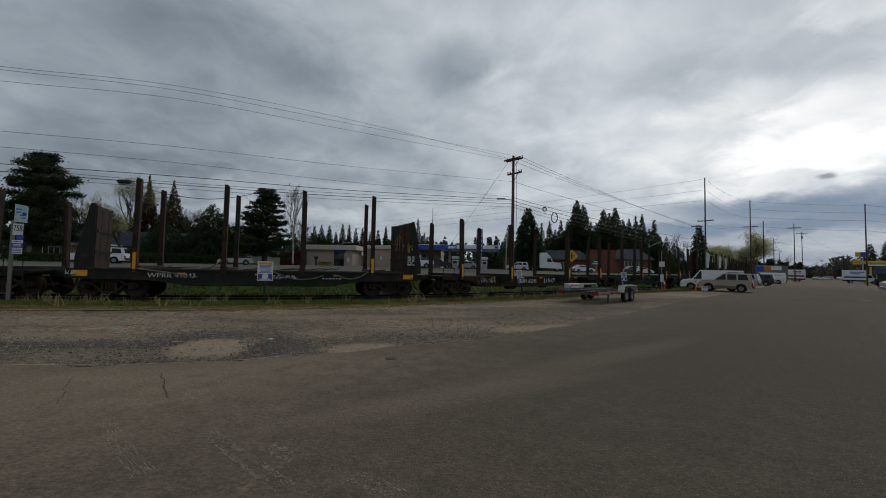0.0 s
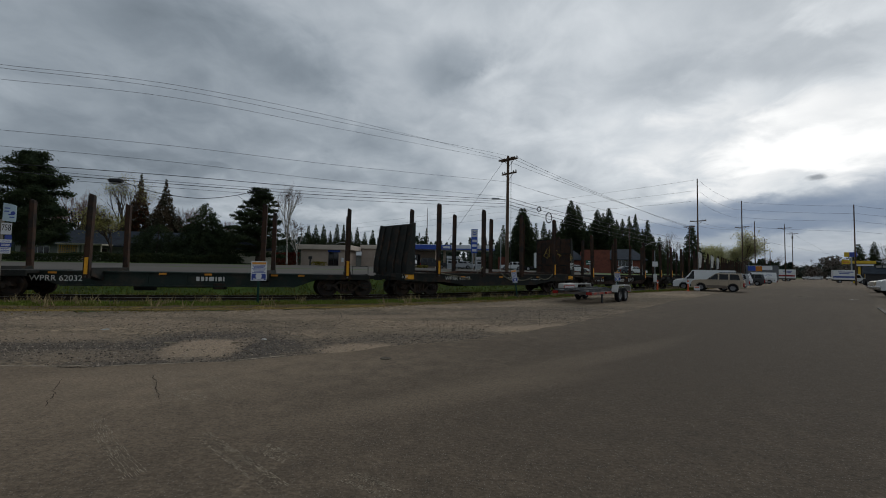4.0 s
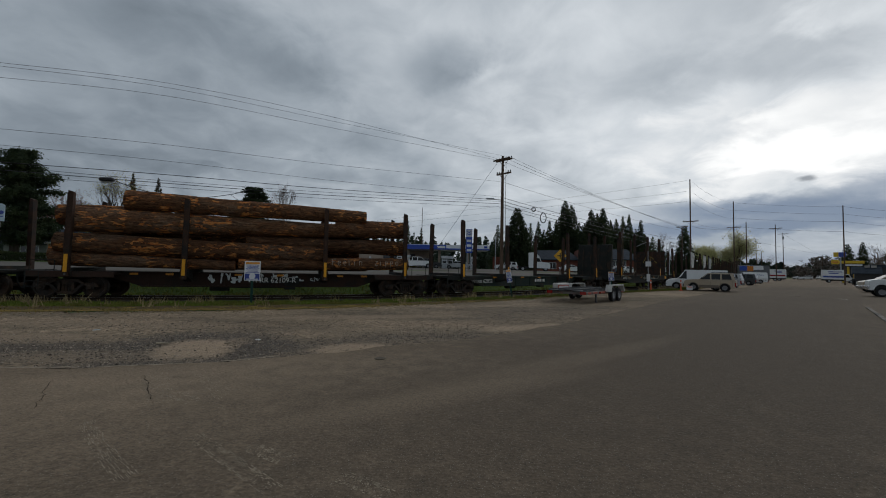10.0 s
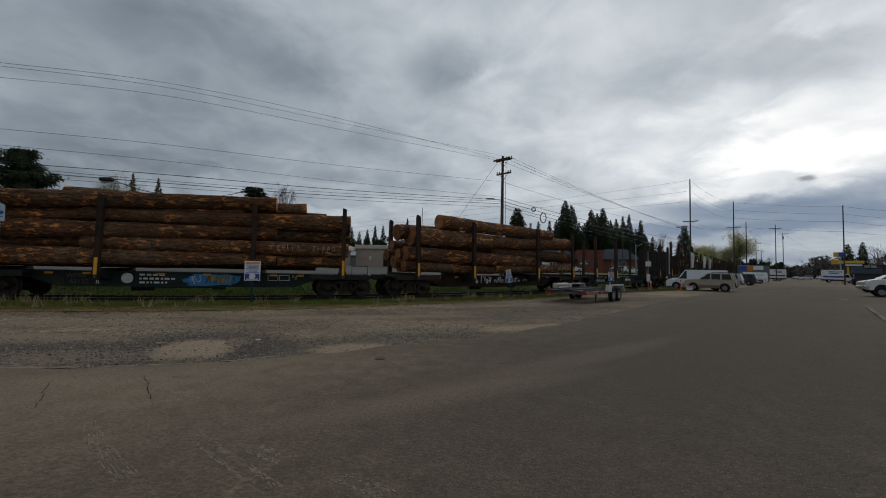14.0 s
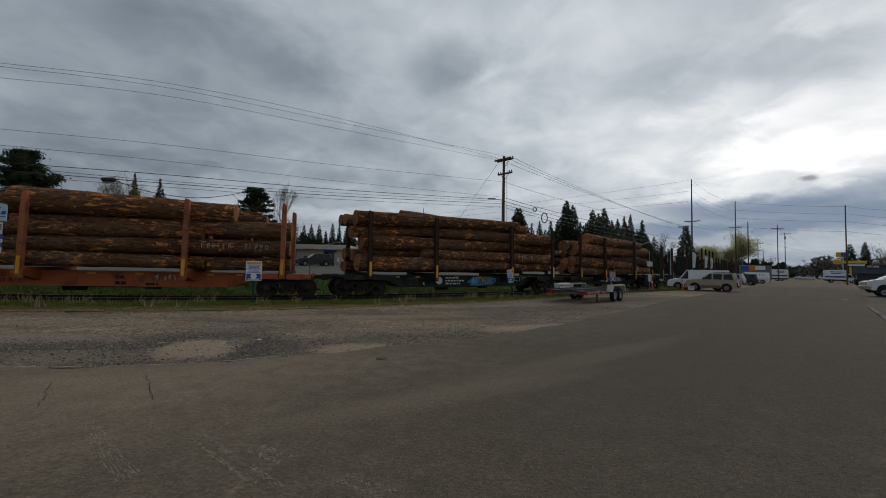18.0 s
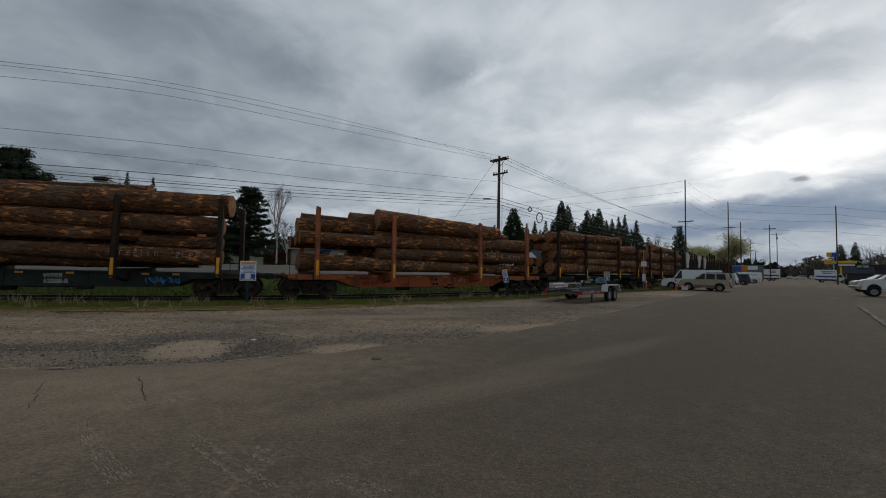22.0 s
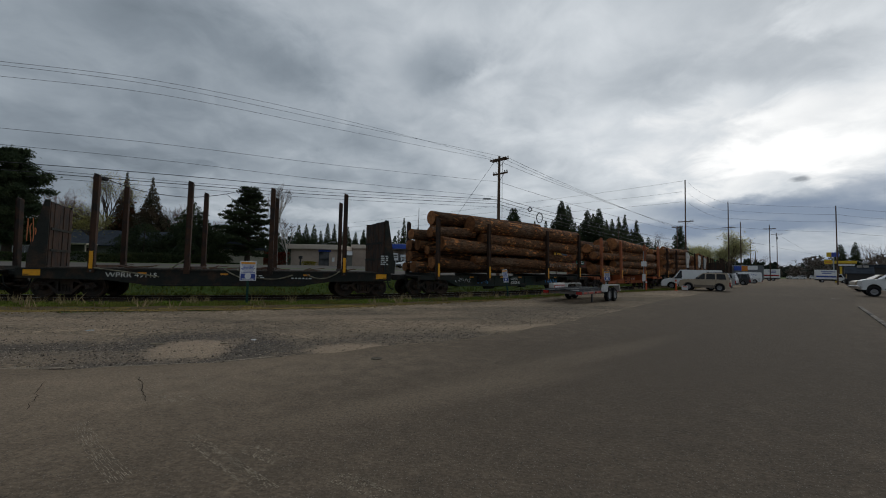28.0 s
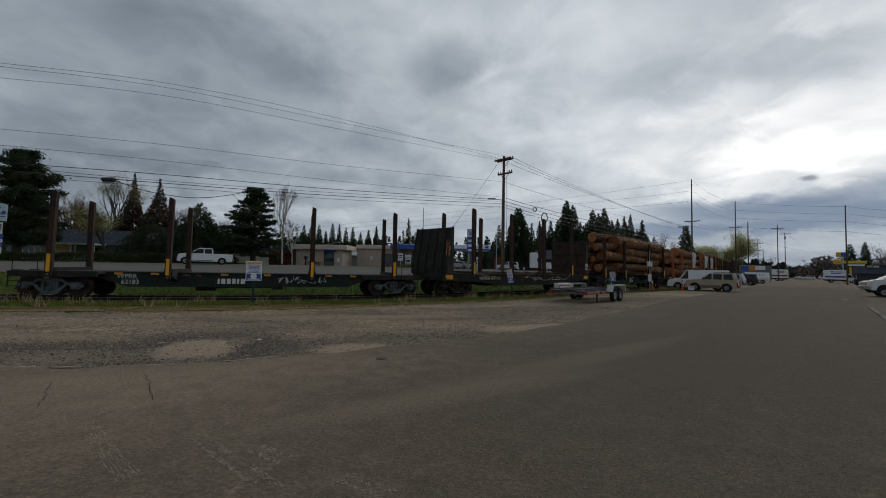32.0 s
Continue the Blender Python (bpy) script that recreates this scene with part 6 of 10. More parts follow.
def conifer(at, h, w, seed, material=None, label="tall dark conifer", dense=1.0, shape=0.85, base=0.06, droop=0.35, z=None, bushy=0.0, fineness=0.52):
    """A pointed tree: whorls of drooping limbs, each hung with needle clumps."""
    rng = np.random.default_rng(seed)
    x, y = at
    t = thing("conifer_tree", label, "tree", pose(x, y, (gz(x, y) if z is None else z) - 0.05, 0, 0, rng.uniform(0, 360)), "conifers")
    part("trunk", trunk_bm(h * 0.96, 0.028 * h * 0.6 + 0.05, seed=seed), BARK_TREE, t)
    pts = []
    levels = int(max(12, h * 2.4))
    for i in range(levels):
        u = i / levels
        zz = h * (base + (1 - base) * u)
        r = w / 2 * ((1 - u) ** shape) * rng.uniform(0.90, 1.06) + 0.05
        if bushy:
            r = w / 2 * min(1.0, ((1 - u) ** shape) * (1 + bushy)) * rng.uniform(0.85, 1.1)
        k = int(7 + 9 * r * 0.8)
        for j in range(k):
            an = rng.uniform(0, 2 * np.pi)
            rr = r * rng.uniform(0.75, 1.1)
            m = max(3, int(rr * 4.5 * dense / fineness))
            q = rng.uniform(0.15, 1.0, m) ** 0.7
            pts.append(np.stack([np.cos(an) * rr * q, np.sin(an) * rr * q, zz - droop * rr * q ** 1.5 + rng.normal(0, 0.10, m)], 1))
    pts = np.concatenate(pts) + rng.normal(0, 0.07, (sum(len(p) for p in pts), 3))
    pts[:, 2] = np.maximum(pts[:, 2], 0.15)
    v, f = tufts(rng, pts, (0.22 + 0.018 * h) * fineness, 0.35)
    part("crown", leaf_mesh("crown", v, f, material or LEAF_DARK), None, t)
    return t


def layered_pine(at, h, w, seed, label, z=None, low=0.2, squash=0.85):
    """A broad old pine: a stout trunk, long uneven limbs, flat pads of needles."""
    rng = np.random.default_rng(seed)
    x, y = at
    t = thing("pine_tree", label, "tree", pose(x, y, (gz(x, y) if z is None else z) - 0.05))
    part("trunk", trunk_bm(h * 0.93, 0.035 * h, seed=seed, n=10), BARK_TREE, t)
    pts, limbs = [], bmesh.new()
    n = 92
    for i in range(n):
        u = low + (1 - low) * (i + rng.uniform(-0.4, 0.4)) / n
        u = min(max(u, low), 0.97)
        env = math.sin(min(1.0, (1 - u) / (1 - low) * 1.15 + 0.10) * math.pi / 2) ** 0.9
        ln = w / 2 * env * rng.uniform(0.50, 1.22)
        an = i * 2.4 + rng.uniform(-0.5, 0.5)
        a = Vector((0, 0, h * u))
        b = Vector((math.cos(an) * ln, math.sin(an) * ln, h * u + ln * rng.uniform(-0.06, 0.30)))
        tube(limbs, a, b, 0.012 * h * (1.1 - u) + 0.02, 0.02, 5)
        for q in np.linspace(0.30, 1.0, max(3, int(ln * 1.7))):
            c = np.array(a.lerp(b, q)) + rng.normal(0, 0.10, 3)
            m = int((70 + 60 * squash) * (0.6 + 0.6 * q))
            sg = 0.155 * w / 4 * rng.uniform(0.6, 1.25)
            pts.append(c + rng.normal(0, 1, (m, 3)) * (sg, sg, sg * 0.50 * squash))
    part("limb_frame", limbs, BARK_TREE, t)
    pts = np.concatenate(pts)
    v, f = tufts(rng, pts, 0.10 + 0.006 * h, 0.05, 0.35)
    part("crown", leaf_mesh("crown", v, f, LEAF_DARK), None, t)
    return t


def bare_tree(at, h, w, seed, label, twig=None, bark=None, spread=0.55, leaves=None, weep=0.0, z=None, depth=6, name="bare_tree", leafy=2, leaf=0.10, low=False):
    """A leafless tree, forking from limbs to thin twigs."""
    rnd = random.Random(seed)
    x, y = at
    t = thing(name, label, "tree", pose(x, y, (gz(x, y) if z is None else z) - 0.05))
    wood, twigs, ends = bmesh.new(), [], []

    def grow(p, d, ln, r, k):
        q = p + d * ln
        if k >= 3:
            tube(wood, p, q, r, r * 0.72, 6, False)
        else:
            twigs.append((p, q, r, r * 0.6))
        if low and 0 < k < 3:
            ends.append(q)
        if k == 0:
            ends.append(q)
            return
        for i in range(3 if k < depth else 4):
            off = Vector((rnd.gauss(0, 1), rnd.gauss(0, 1), rnd.gauss(0, 0.6))).normalized()
            nd = (d + off * spread * rnd.uniform(0.6, 1.3) + Vector((0, 0, 0.18 - weep * (depth - k)))).normalized()
            grow(p.lerp(q, rnd.uniform(0.25 if low else 0.7, 1.0)), nd, ln * rnd.uniform(0.62, 0.85), r * 0.62, k - 1)

    grow(Vector((0, 0, 0)), Vector((rnd.uniform(-0.05, 0.05), 0, 1)), h * 0.28, 0.015 * h, depth)
    part("trunk", wood, bark or BARK_TREE, t)
    v, f = [], []
    for p, q, r, e in twigs:
        d = (q - p).normalized()
        a = d.cross(Vector((0.3, 0.5, 0.8))).normalized() * max(r * 0.7, 0.009)
        b = d.cross(a).normalized() * max(r * 0.7, 0.009)
        i = len(v)
        v += [tuple(p + a), tuple(p - a * 0.5 + b), tuple(p - a * 0.5 - b), tuple(q)]
        f += [(i, i + 1, i + 3), (i + 1, i + 2, i + 3), (i + 2, i, i + 3)]
    # scale the whole crown to the wanted width and height
    tw = raw("twig_crown", v, f, twig or TWIG)
    part("twig_crown", tw, None, t)
    if leaves is not None:
        rng = np.random.default_rng(seed)
        pts = np.repeat(np.array([tuple(e) for e in ends]), leafy, 0)
        pts = pts + rng.normal(0, 0.25 + 0.04 * leafy + 1.6 * max(0.0, leaf - 0.1), pts.shape)
        lv, lf = tufts(rng, pts, leaf, 0.1, 1.0)
        part("foliage", leaf_mesh("foliage", lv, lf, leaves), None, t)
    top = max(e.z for e in ends)
    side = sorted(math.hypot(e.x, e.y) for e in ends)[int(len(ends) * 0.93)]
    sx, sz = w / 2 / side, h / top
    for ob in t.children:
        for vx in ob.data.vertices:
            vx.co.x *= sx
            vx.co.y *= sx
            vx.co.z *= sz
    return t


def hedge(pts, h, w, seed, material, label, name="hedge"):
    """A clipped hedge along a line of points."""
    rng = np.random.default_rng(seed)
    p = np.array(pts, float)
    d = np.concatenate([[0], np.cumsum(np.hypot(*np.diff(p, axis=0).T))])
    n = int(d[-1] * h * w * 260 + 400)
    t = rng.uniform(0, d[-1], n)
    cx, cy = np.interp(t, d, p[:, 0]), np.interp(t, d, p[:, 1])
    an = rng.uniform(0, np.pi, n)
    rr = rng.uniform(0.55, 1.0, n) ** 0.5
    wob = 1 + 0.12 * np.sin(t * 0.9 + seed) + 0.06 * np.sin(t * 2.7)
    q = np.stack([cx + rng.uniform(-w / 2, w / 2, n) * rr, cy + np.cos(an) * w / 2 * rr, ground_z(cx, cy) + np.clip(np.sin(an) * 1.5, 0, 1) * h * wob * rr], 1)
    v, f = tufts(rng, q, 0.15, 0.1, 1.0)
    return tagged(new(name, leaf_mesh(name, v, f, material)), label, "hedge")


def build_trees():
    layered_pine((-57.33, 52.0), 16.3 - 1.4, 9.4, 1, "big dark pine with a dense crown beside a house", low=0.14, squash=1.3)
    bare_tree((-68.06, 70.0), 13.5, 6.0, 2, "bare reddish tree with upright twigs", TWIG_RED, spread=0.35)
    bare_tree((-61.49, 66.0), 13.0, 5.0, 3, "bare spindly tree with thin side limbs", TWIG_RED, spread=0.7)
    bare_tree((-58.44, 68.0), 17.26 - 1.5, 8.5, 4, "round leafless tree with fine yellowish twigs", TWIG, leaves=LEAF_BUD, spread=0.6, leafy=4)
    conifer((-59.74, 74.0), 18.83 - 1.5, 8.6, 5, LEAF_RED, "narrow giant conifer with bronze winter needles", 1.3, 1.15, fineness=0.42)
    conifer((-51.85, 70.0), 16.97 - 1.5, 13.5, 6, LEAF_BROWN, "giant conifer with a thin bare-looking top", 1.2, 1.35, fineness=0.45)
    bare_tree((-49.89, 72.0), 10.5, 7, 7, "bare grey-brown tree with fine twigs", TWIG)
    bare_tree((-58.71, 76.0), 11, 6, 8, "bare grey-brown tree with fine twigs", TWIG)
    bare_tree((-50.85, 58.0), 8.0, 7.5, 9, "yellow-green budding tree beside a house", TWIG, leaves=LEAF_BUD, leafy=5)
    conifer((-43.8, 58.0), 7.49 - 1.4, 11.0, 10, LEAF_DARK, "broad bushy conifer in front of a house", 1.3, 0.6, bushy=0.35, fineness=0.45)
    conifer((-37.92, 60.0), 11.11 - 1.4, 11.5, 11, LEAF_DARK, "bushy spruce reaching down to the hedge", 1.2, 0.75, bushy=0.15, fineness=0.45)
    layered_pine((-30.47, 62.0), 13.81 - 1.4, 7.93, 12, "dark cedar with layered flat limbs", low=0.12)
    bare_tree((-24.97, 60.0), 14.93 - 1.5, 4.6, 13, "tall thin bare birch with pale bark", TWIG, BARK_BIRCH, spread=0.4, weep=0.03, name="birch_tree")
    bare_tree((-24.18, 62.0), 7.8, 4.4, 14, "small bare birch with hanging twigs", TWIG, BARK_BIRCH, spread=0.5, weep=0.05, name="birch_tree")
    # thicket of bare trees and dark conifers behind the houses
    for i, (x, y, h, w) in enumerate(((*(-85.8, 84.0), 13.0, 8), (*(-79.63, 80.0), 12.0, 7), (*(-77.83, 82.0), 14.0, 8), (*(-76.08, 84.0), 12.0, 8), (*(-53.92, 80.0), 12.0, 9), (*(-54.67, 84.0), 12.5, 8), (*(-48.59, 84.0), 10.0, 8))):
        bare_tree((x, y), h, w, 160 + i, "bare reddish brown tree behind the houses", TWIG_RED, spread=0.42)
    for i, (x, y, h, w) in enumerate(((*(-90.91, 88.0), 10.0, 8), (*(-82.55, 90.0), 9.5, 9), (*(-73.71, 88.0), 11.0, 9), (*(-61.61, 88.0), 10.5, 9), (*(-49.91, 76.0), 8.5, 8), (*(-46.04, 80.0), 8.0, 9), (*(-44.1, 82.0), 8.5, 8))):
        conifer((x, y), h, w, 180 + i, LEAF_DARK, "dark bushy conifer behind the houses", 1.0, 0.6, bushy=0.3)
    # row of pointed trees far behind the filling station
    rnd = random.Random(5)
    for i, (x, y) in enumerate(((-54.37, 150.0), (-51.54, 150.0), (-47.85, 148.0), (-45.89, 150.0), (-43.28, 150.0), (-41.21, 152.0), (-38.05, 150.0), (-35.44, 150.0), (-32.4, 150.0), (-29.35, 150.0), (-26.3, 150.0), (-23.26, 150.0))):
        conifer((x, y), 15.5 + rnd.uniform(-1.8, 1.4), 5.4 + rnd.uniform(-0.6, 0.9), 30 + i, LEAF_DARK, "slim pointed conifer in a distant row", 0.9, 0.75)
    for i, (x, y, h, w) in enumerate(((*(-11.12, 120.0), 15.5, 4.5), (*(-12.9, 122.0), 12, 4), (*(-9.33, 124.0), 11.5, 4), (*(-6.88, 122.0), 13, 3.6))):
        conifer((x, y), h, w, 50 + i, LEAF_DARK, "dark conifer behind the filling station", 0.7, 0.8)
    # big pointed conifers behind the brick building
    conifer((17.53, 92.0), 16.55 - 1.5, 7.76, 60, LEAF_DARK, "large full conifer with a rounded point", 1.2, 0.55, bushy=0.25, fineness=0.55)
    conifer((14.11, 100.0), 13.18 - 1.5, 5, 61, LEAF_DARK, "slim dark conifer near the pole", 0.9, 0.7)
    conifer((22.54, 100.0), 13.95 - 1.5, 4, 62, LEAF_DARK, "slim dark conifer near the pole", 0.9, 0.7)
    for i, (x, y, h, w) in enumerate(((*(34.54, 110.0), 21.87 - 1.5, 8.2), (*(37.12, 112.0), 20.95 - 1.5, 7.4), (*(42.82, 112.0), 19.75 - 1.5, 7.8), (*(46.03, 116.0), 19.41 - 1.5, 5.5), (*(46.9, 114.0), 20.65 - 1.5, 8.4))):
        conifer((x, y), h, w, 64 + i, LEAF_DARK, "tall pointed conifer in a dark grove", 0.9, 0.62, bushy=0.12)
    spots = ((28.99, 118.0), (31.23, 120.0), (31.87, 116.0), (35.06, 120.0), (42.04, 120.0), (43.05, 118.0), (52.67, 122.0), (52.66, 118.0), (56.57, 122.0), (56.61, 118.0), (60.65, 122.0), (60.21, 118.0), (65.08, 124.0), (64.9, 120.0), (72.76, 130.0), (75.03, 130.0), (32.5, 108.0), (38.06, 106.0), (45.84, 108.0), (52.29, 110.0), (58.13, 112.0))
    hs = (15, 14, 16, 15, 16, 15, 17.5, 16, 17, 18.5, 15, 17, 13, 12, 10, 9, 11, 12, 13, 13, 12)
    for i, ((x, y), h) in enumerate(zip(spots, hs)):
        conifer((x, y), h * rnd.uniform(0.92, 1.08), 6.6 + rnd.uniform(-0.8, 1.6), 80 + i, LEAF_DARK, "dark conifer in a dense grove", 0.9, 0.80, bushy=0.12)
    bare_tree((79.58, 140.0), 16, 9, 110, "tall bare tree against the sky", TWIG)
    conifer((65.34, 105.0), 14.68 - 1.0, 6.5, 111, LEAF_DARK, "tall full conifer beside the railway", 1.0, 0.6, bushy=0.2)
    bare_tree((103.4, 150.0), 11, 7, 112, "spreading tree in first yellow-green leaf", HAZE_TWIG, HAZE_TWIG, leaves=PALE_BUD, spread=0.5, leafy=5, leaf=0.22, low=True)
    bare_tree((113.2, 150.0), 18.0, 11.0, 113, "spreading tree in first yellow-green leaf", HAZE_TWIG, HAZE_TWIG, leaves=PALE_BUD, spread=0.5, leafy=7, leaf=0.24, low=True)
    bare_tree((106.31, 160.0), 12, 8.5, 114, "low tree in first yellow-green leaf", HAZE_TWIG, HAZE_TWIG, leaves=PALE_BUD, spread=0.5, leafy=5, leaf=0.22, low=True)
    for i, (x, y, h, w) in enumerate(((*(156.45, 150.0), 14.5, 5.0), (*(162.35, 150.0), 15.5, 4.0))):
        conifer((x, y), h, w, 120 + i, LEAF_DARK, "dark slim conifer behind the shops", 0.9, 0.5, z=0.0, bushy=0.3)
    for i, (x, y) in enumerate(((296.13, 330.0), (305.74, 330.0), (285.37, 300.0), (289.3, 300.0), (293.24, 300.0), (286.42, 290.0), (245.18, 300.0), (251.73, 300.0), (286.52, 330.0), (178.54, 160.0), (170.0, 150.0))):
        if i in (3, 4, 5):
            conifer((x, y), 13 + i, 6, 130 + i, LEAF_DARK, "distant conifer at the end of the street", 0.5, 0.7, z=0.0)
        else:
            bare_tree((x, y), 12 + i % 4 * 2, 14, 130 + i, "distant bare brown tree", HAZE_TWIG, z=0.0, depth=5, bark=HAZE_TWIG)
    hedge([(-52.34, 45.0), (-47.52, 46.0), (-44.47, 47.0)], 1.0, 2.0, 1, LEAF_HEDGE, "low rounded evergreen hedge before a house")
    hedge([(-44.03, 48.0), (-38.66, 51.0), (-35.32, 55.0), (-32.88, 60.0)], 1.15, 2.2, 2, LEAF_HEDGE, "long clipped dark evergreen hedge")
    hedge([(-40.5, 72.0), (-29.08, 74.0)], 2.4, 1.8, 3, LEAF_RUST, "rust-red shrub row beside the filling station")
    hedge([(-21.3, 62.0), (-19.87, 62.0)], 0.7, 1.2, 4, LEAF_GOLD, "low golden shrub beside a kiosk", "shrub")
    hedge([(-8.89, 66.0), (-3.68, 67.0)], 0.5, 1.0, 5, LEAF_GOLD, "low yellow flowering shrubs", "shrub")


build_trees()


def far_woods():
    """Woods on the skyline, past counting."""
    rng = np.random.default_rng(9)
    vs, fs, k = [], [], 0
    for i in range(900):
        an = rng.uniform(-0.95, 0.72)
        d = rng.uniform(210, 300)
        x, y = d * math.sin(an) * 1.0, d * math.cos(an)
        h = rng.uniform(11, 19) if an < 0.24 else rng.uniform(4, 8)
        n = 74
        u = rng.uniform(0, 1, n)
        a = rng.uniform(0, 2 * np.pi, n)
        r = (1 - u) ** 0.9 * h * 0.2
        p = np.stack([x + np.cos(a) * r, y + np.sin(a) * r, 1.2 + h * u], 1)
        v, f = tufts(rng, p, 1.5, 0.4)
        vs.append(v)
        fs.append(f + k)
        k += len(v)
    tagged(new("distant_woods", leaf_mesh("distant_woods", np.concatenate(vs), np.concatenate(fs), LEAF_FAR)), "dark woods along the skyline", "woods", kind="stuff")
    # brown leafless woods beyond the street's far end
    vs, fs, k = [], [], 0
    for i in range(260):
        an = rng.uniform(0.56, 0.90)
        d = rng.uniform(330, 420)
        h = rng.uniform(4, 9) * (1.0 if an < 0.76 else 1.7)
        n = 110
        u = rng.uniform(0, 1, n) ** 0.8
        a = rng.uniform(0, 2 * np.pi, n)
        r = np.sqrt(rng.random(n)) * h * 0.40 * np.sin(np.clip(u, 0.12, 0.97) * np.pi) ** 0.6
        p = np.stack([d * math.sin(an) + np.cos(a) * r, d * math.cos(an) + np.sin(a) * r, h * u], 1)
        v, f = tufts(rng, p, 1.15, 0.0, 1.0)
        vs.append(v)
        fs.append(f + k)
        k += len(v)
    BROWN_FAR = mat("distant_bare_woods", (0.13, 0.105, 0.088), 0.95, 0, 0.25, 0.08, 0.6, 0.0, (0.060, 0.070, 0.055), (0.42, 0.62), world_space=True)
    tagged(new("distant_thicket", leaf_mesh("distant_thicket", np.concatenate(vs), np.concatenate(fs), BROWN_FAR)), "brown leafless woods at the street's far end", "woods", kind="stuff")
    # the blue of distance haze is put into the hills' own colour
    HILL = mat("haze_blue_hill", (0.17, 0.235, 0.32), 1.0, 0, 0.1, 0.01, 0.1, 0.0, world_space=True)
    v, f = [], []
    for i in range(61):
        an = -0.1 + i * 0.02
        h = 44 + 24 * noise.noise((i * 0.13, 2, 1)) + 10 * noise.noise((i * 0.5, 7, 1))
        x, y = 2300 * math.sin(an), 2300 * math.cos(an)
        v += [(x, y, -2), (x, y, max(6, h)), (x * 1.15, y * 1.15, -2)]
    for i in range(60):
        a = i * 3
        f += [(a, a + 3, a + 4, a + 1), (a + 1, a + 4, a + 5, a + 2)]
    tagged(new("distant_hills", raw("distant_hills", v, f, HILL, True)), "low wooded hills on the horizon, coloured haze blue", "hills", kind="structure")


far_woods()

# ---- poles and wires ----
POLE_WOOD = mat("brown_utility_pole_wood", (0.105, 0.068, 0.046), 0.9, 0, 0.25, 1.5, 20, 0.2, (0.06, 0.04, 0.03), (0.45, 0.65), stretch=(4, 4, 0.4))
POLE_METAL = mat("galvanised_pole_metal", (0.33, 0.35, 0.36), 0.5, 0.4, 0.12, 2, 20, 0.05)
CABLE = plain("black_cable", (0.014, 0.014, 0.016), 0.6)
PORCELAIN = plain("grey_porcelain", (0.30, 0.30, 0.29), 0.3)
STREET = math.atan2(0.69, 0.72)


def utility_pole(at, top, r=0.15, arms=(), label="tall brown wooden utility pole", z=None, turn=None, transformer=None, name="utility_pole"):
    x, y = at
    z0 = gz(x, y) if z is None else z
    h = top - z0
    t = thing(name, label, "utility pole", pose(x, y, z0 - 0.1, 0, 0, math.degrees(STREET if turn is None else turn)), "utility poles along the street")
    bm = bmesh.new()
    tube(bm, (0, 0, 0), (0, 0, h + 0.1), r, r * 0.62, 12)
    part("pole", bm, POLE_WOOD, t)
    for zz, w, kind in arms:
        za = zz - z0
        bm = bmesh.new()
        box(bm, r * 0.7, r * 0.7 + 0.11, -w / 2, w / 2, za - 0.07, za + 0.07, 0.01)
        if kind == "double":
            box(bm, -r * 0.7 - 0.11, -r * 0.7, -w / 2, w / 2, za - 0.07, za + 0.07, 0.01)
        tube(bm, (r, -w * 0.3, za), (r * 0.8, 0, za - 0.6), 0.02, n=5)
        tube(bm, (r, w * 0.3, za), (r * 0.8, 0, za - 0.6), 0.02, n=5)
        arm = part("crossarm", bm, POLE_WOOD, t)
        for yy in (-0.46 * w, -0.3 * w, 0.3 * w, 0.46 * w):
            bm = bmesh.new()
            tube(bm, (r, yy, za + 0.06), (r, yy, za + 0.16), 0.025, n=6)
            tube(bm, (r, yy, za + 0.12), (r, yy, za + 0.24), 0.07, 0.04, 8)
            part("insulator", bm, PORCELAIN, arm)
    if transformer:
        za = transformer - z0
        bm = bmesh.new()
        tube(bm, (r + 0.3, 0, za - 0.5), (r + 0.3, 0, za + 0.5), 0.28, n=14)
        tube(bm, (r + 0.3, 0, za + 0.5), (r + 0.3, 0, za + 0.58), 0.29, 0.2, 14)
        part("transformer", bm, POLE_METAL, t)
    return t


def wire(pts, r=0.014, sag=0.0, label="thin black overhead power line", n=10):
    """A cable through given places, hanging a little between its ends."""
    pts = [Vector(p) for p in pts]
    fine = []
    m = len(pts)
    for i in range(m - 1):
        p0, p1, p2, p3 = pts[max(i - 1, 0)], pts[i], pts[i + 1], pts[min(i + 2, m - 1)]
        for j in range(n):
            u = j / n
            q = 0.5 * ((2 * p1) + (p2 - p0) * u + (2 * p0 - 5 * p1 + 4 * p2 - p3) * u * u + (3 * p1 - p0 - 3 * p2 + p3) * u ** 3)
            fine.append(q)
    fine.append(pts[-1])
    k = len(fine) - 1
    for i, q in enumerate(fine):
        u = i / k
        q.z -= sag * 4 * u * (1 - u)
    v, f = [], []
    for i, q in enumerate(fine):
        d = (fine[min(i + 1, k)] - fine[max(i - 1, 0)]).normalized()
        a = d.cross(Vector((0.05, 0.11, 1)) if abs(d.z) < 0.9 else Vector((1, 0, 0))).normalized()
        b = d.cross(a)
        for j in range(4):
            an = j * math.pi / 2
            v.append(tuple(q + (a * math.cos(an) + b * math.sin(an)) * r))
    f = [(i * 4 + j, i * 4 + (j + 1) % 4, (i + 1) * 4 + (j + 1) % 4, (i + 1) * 4 + j) for i in range(k) for j in range(4)]
    return tagged(new("power_line", raw("power_line", v, f, CABLE)), label, "power line", "overhead lines")


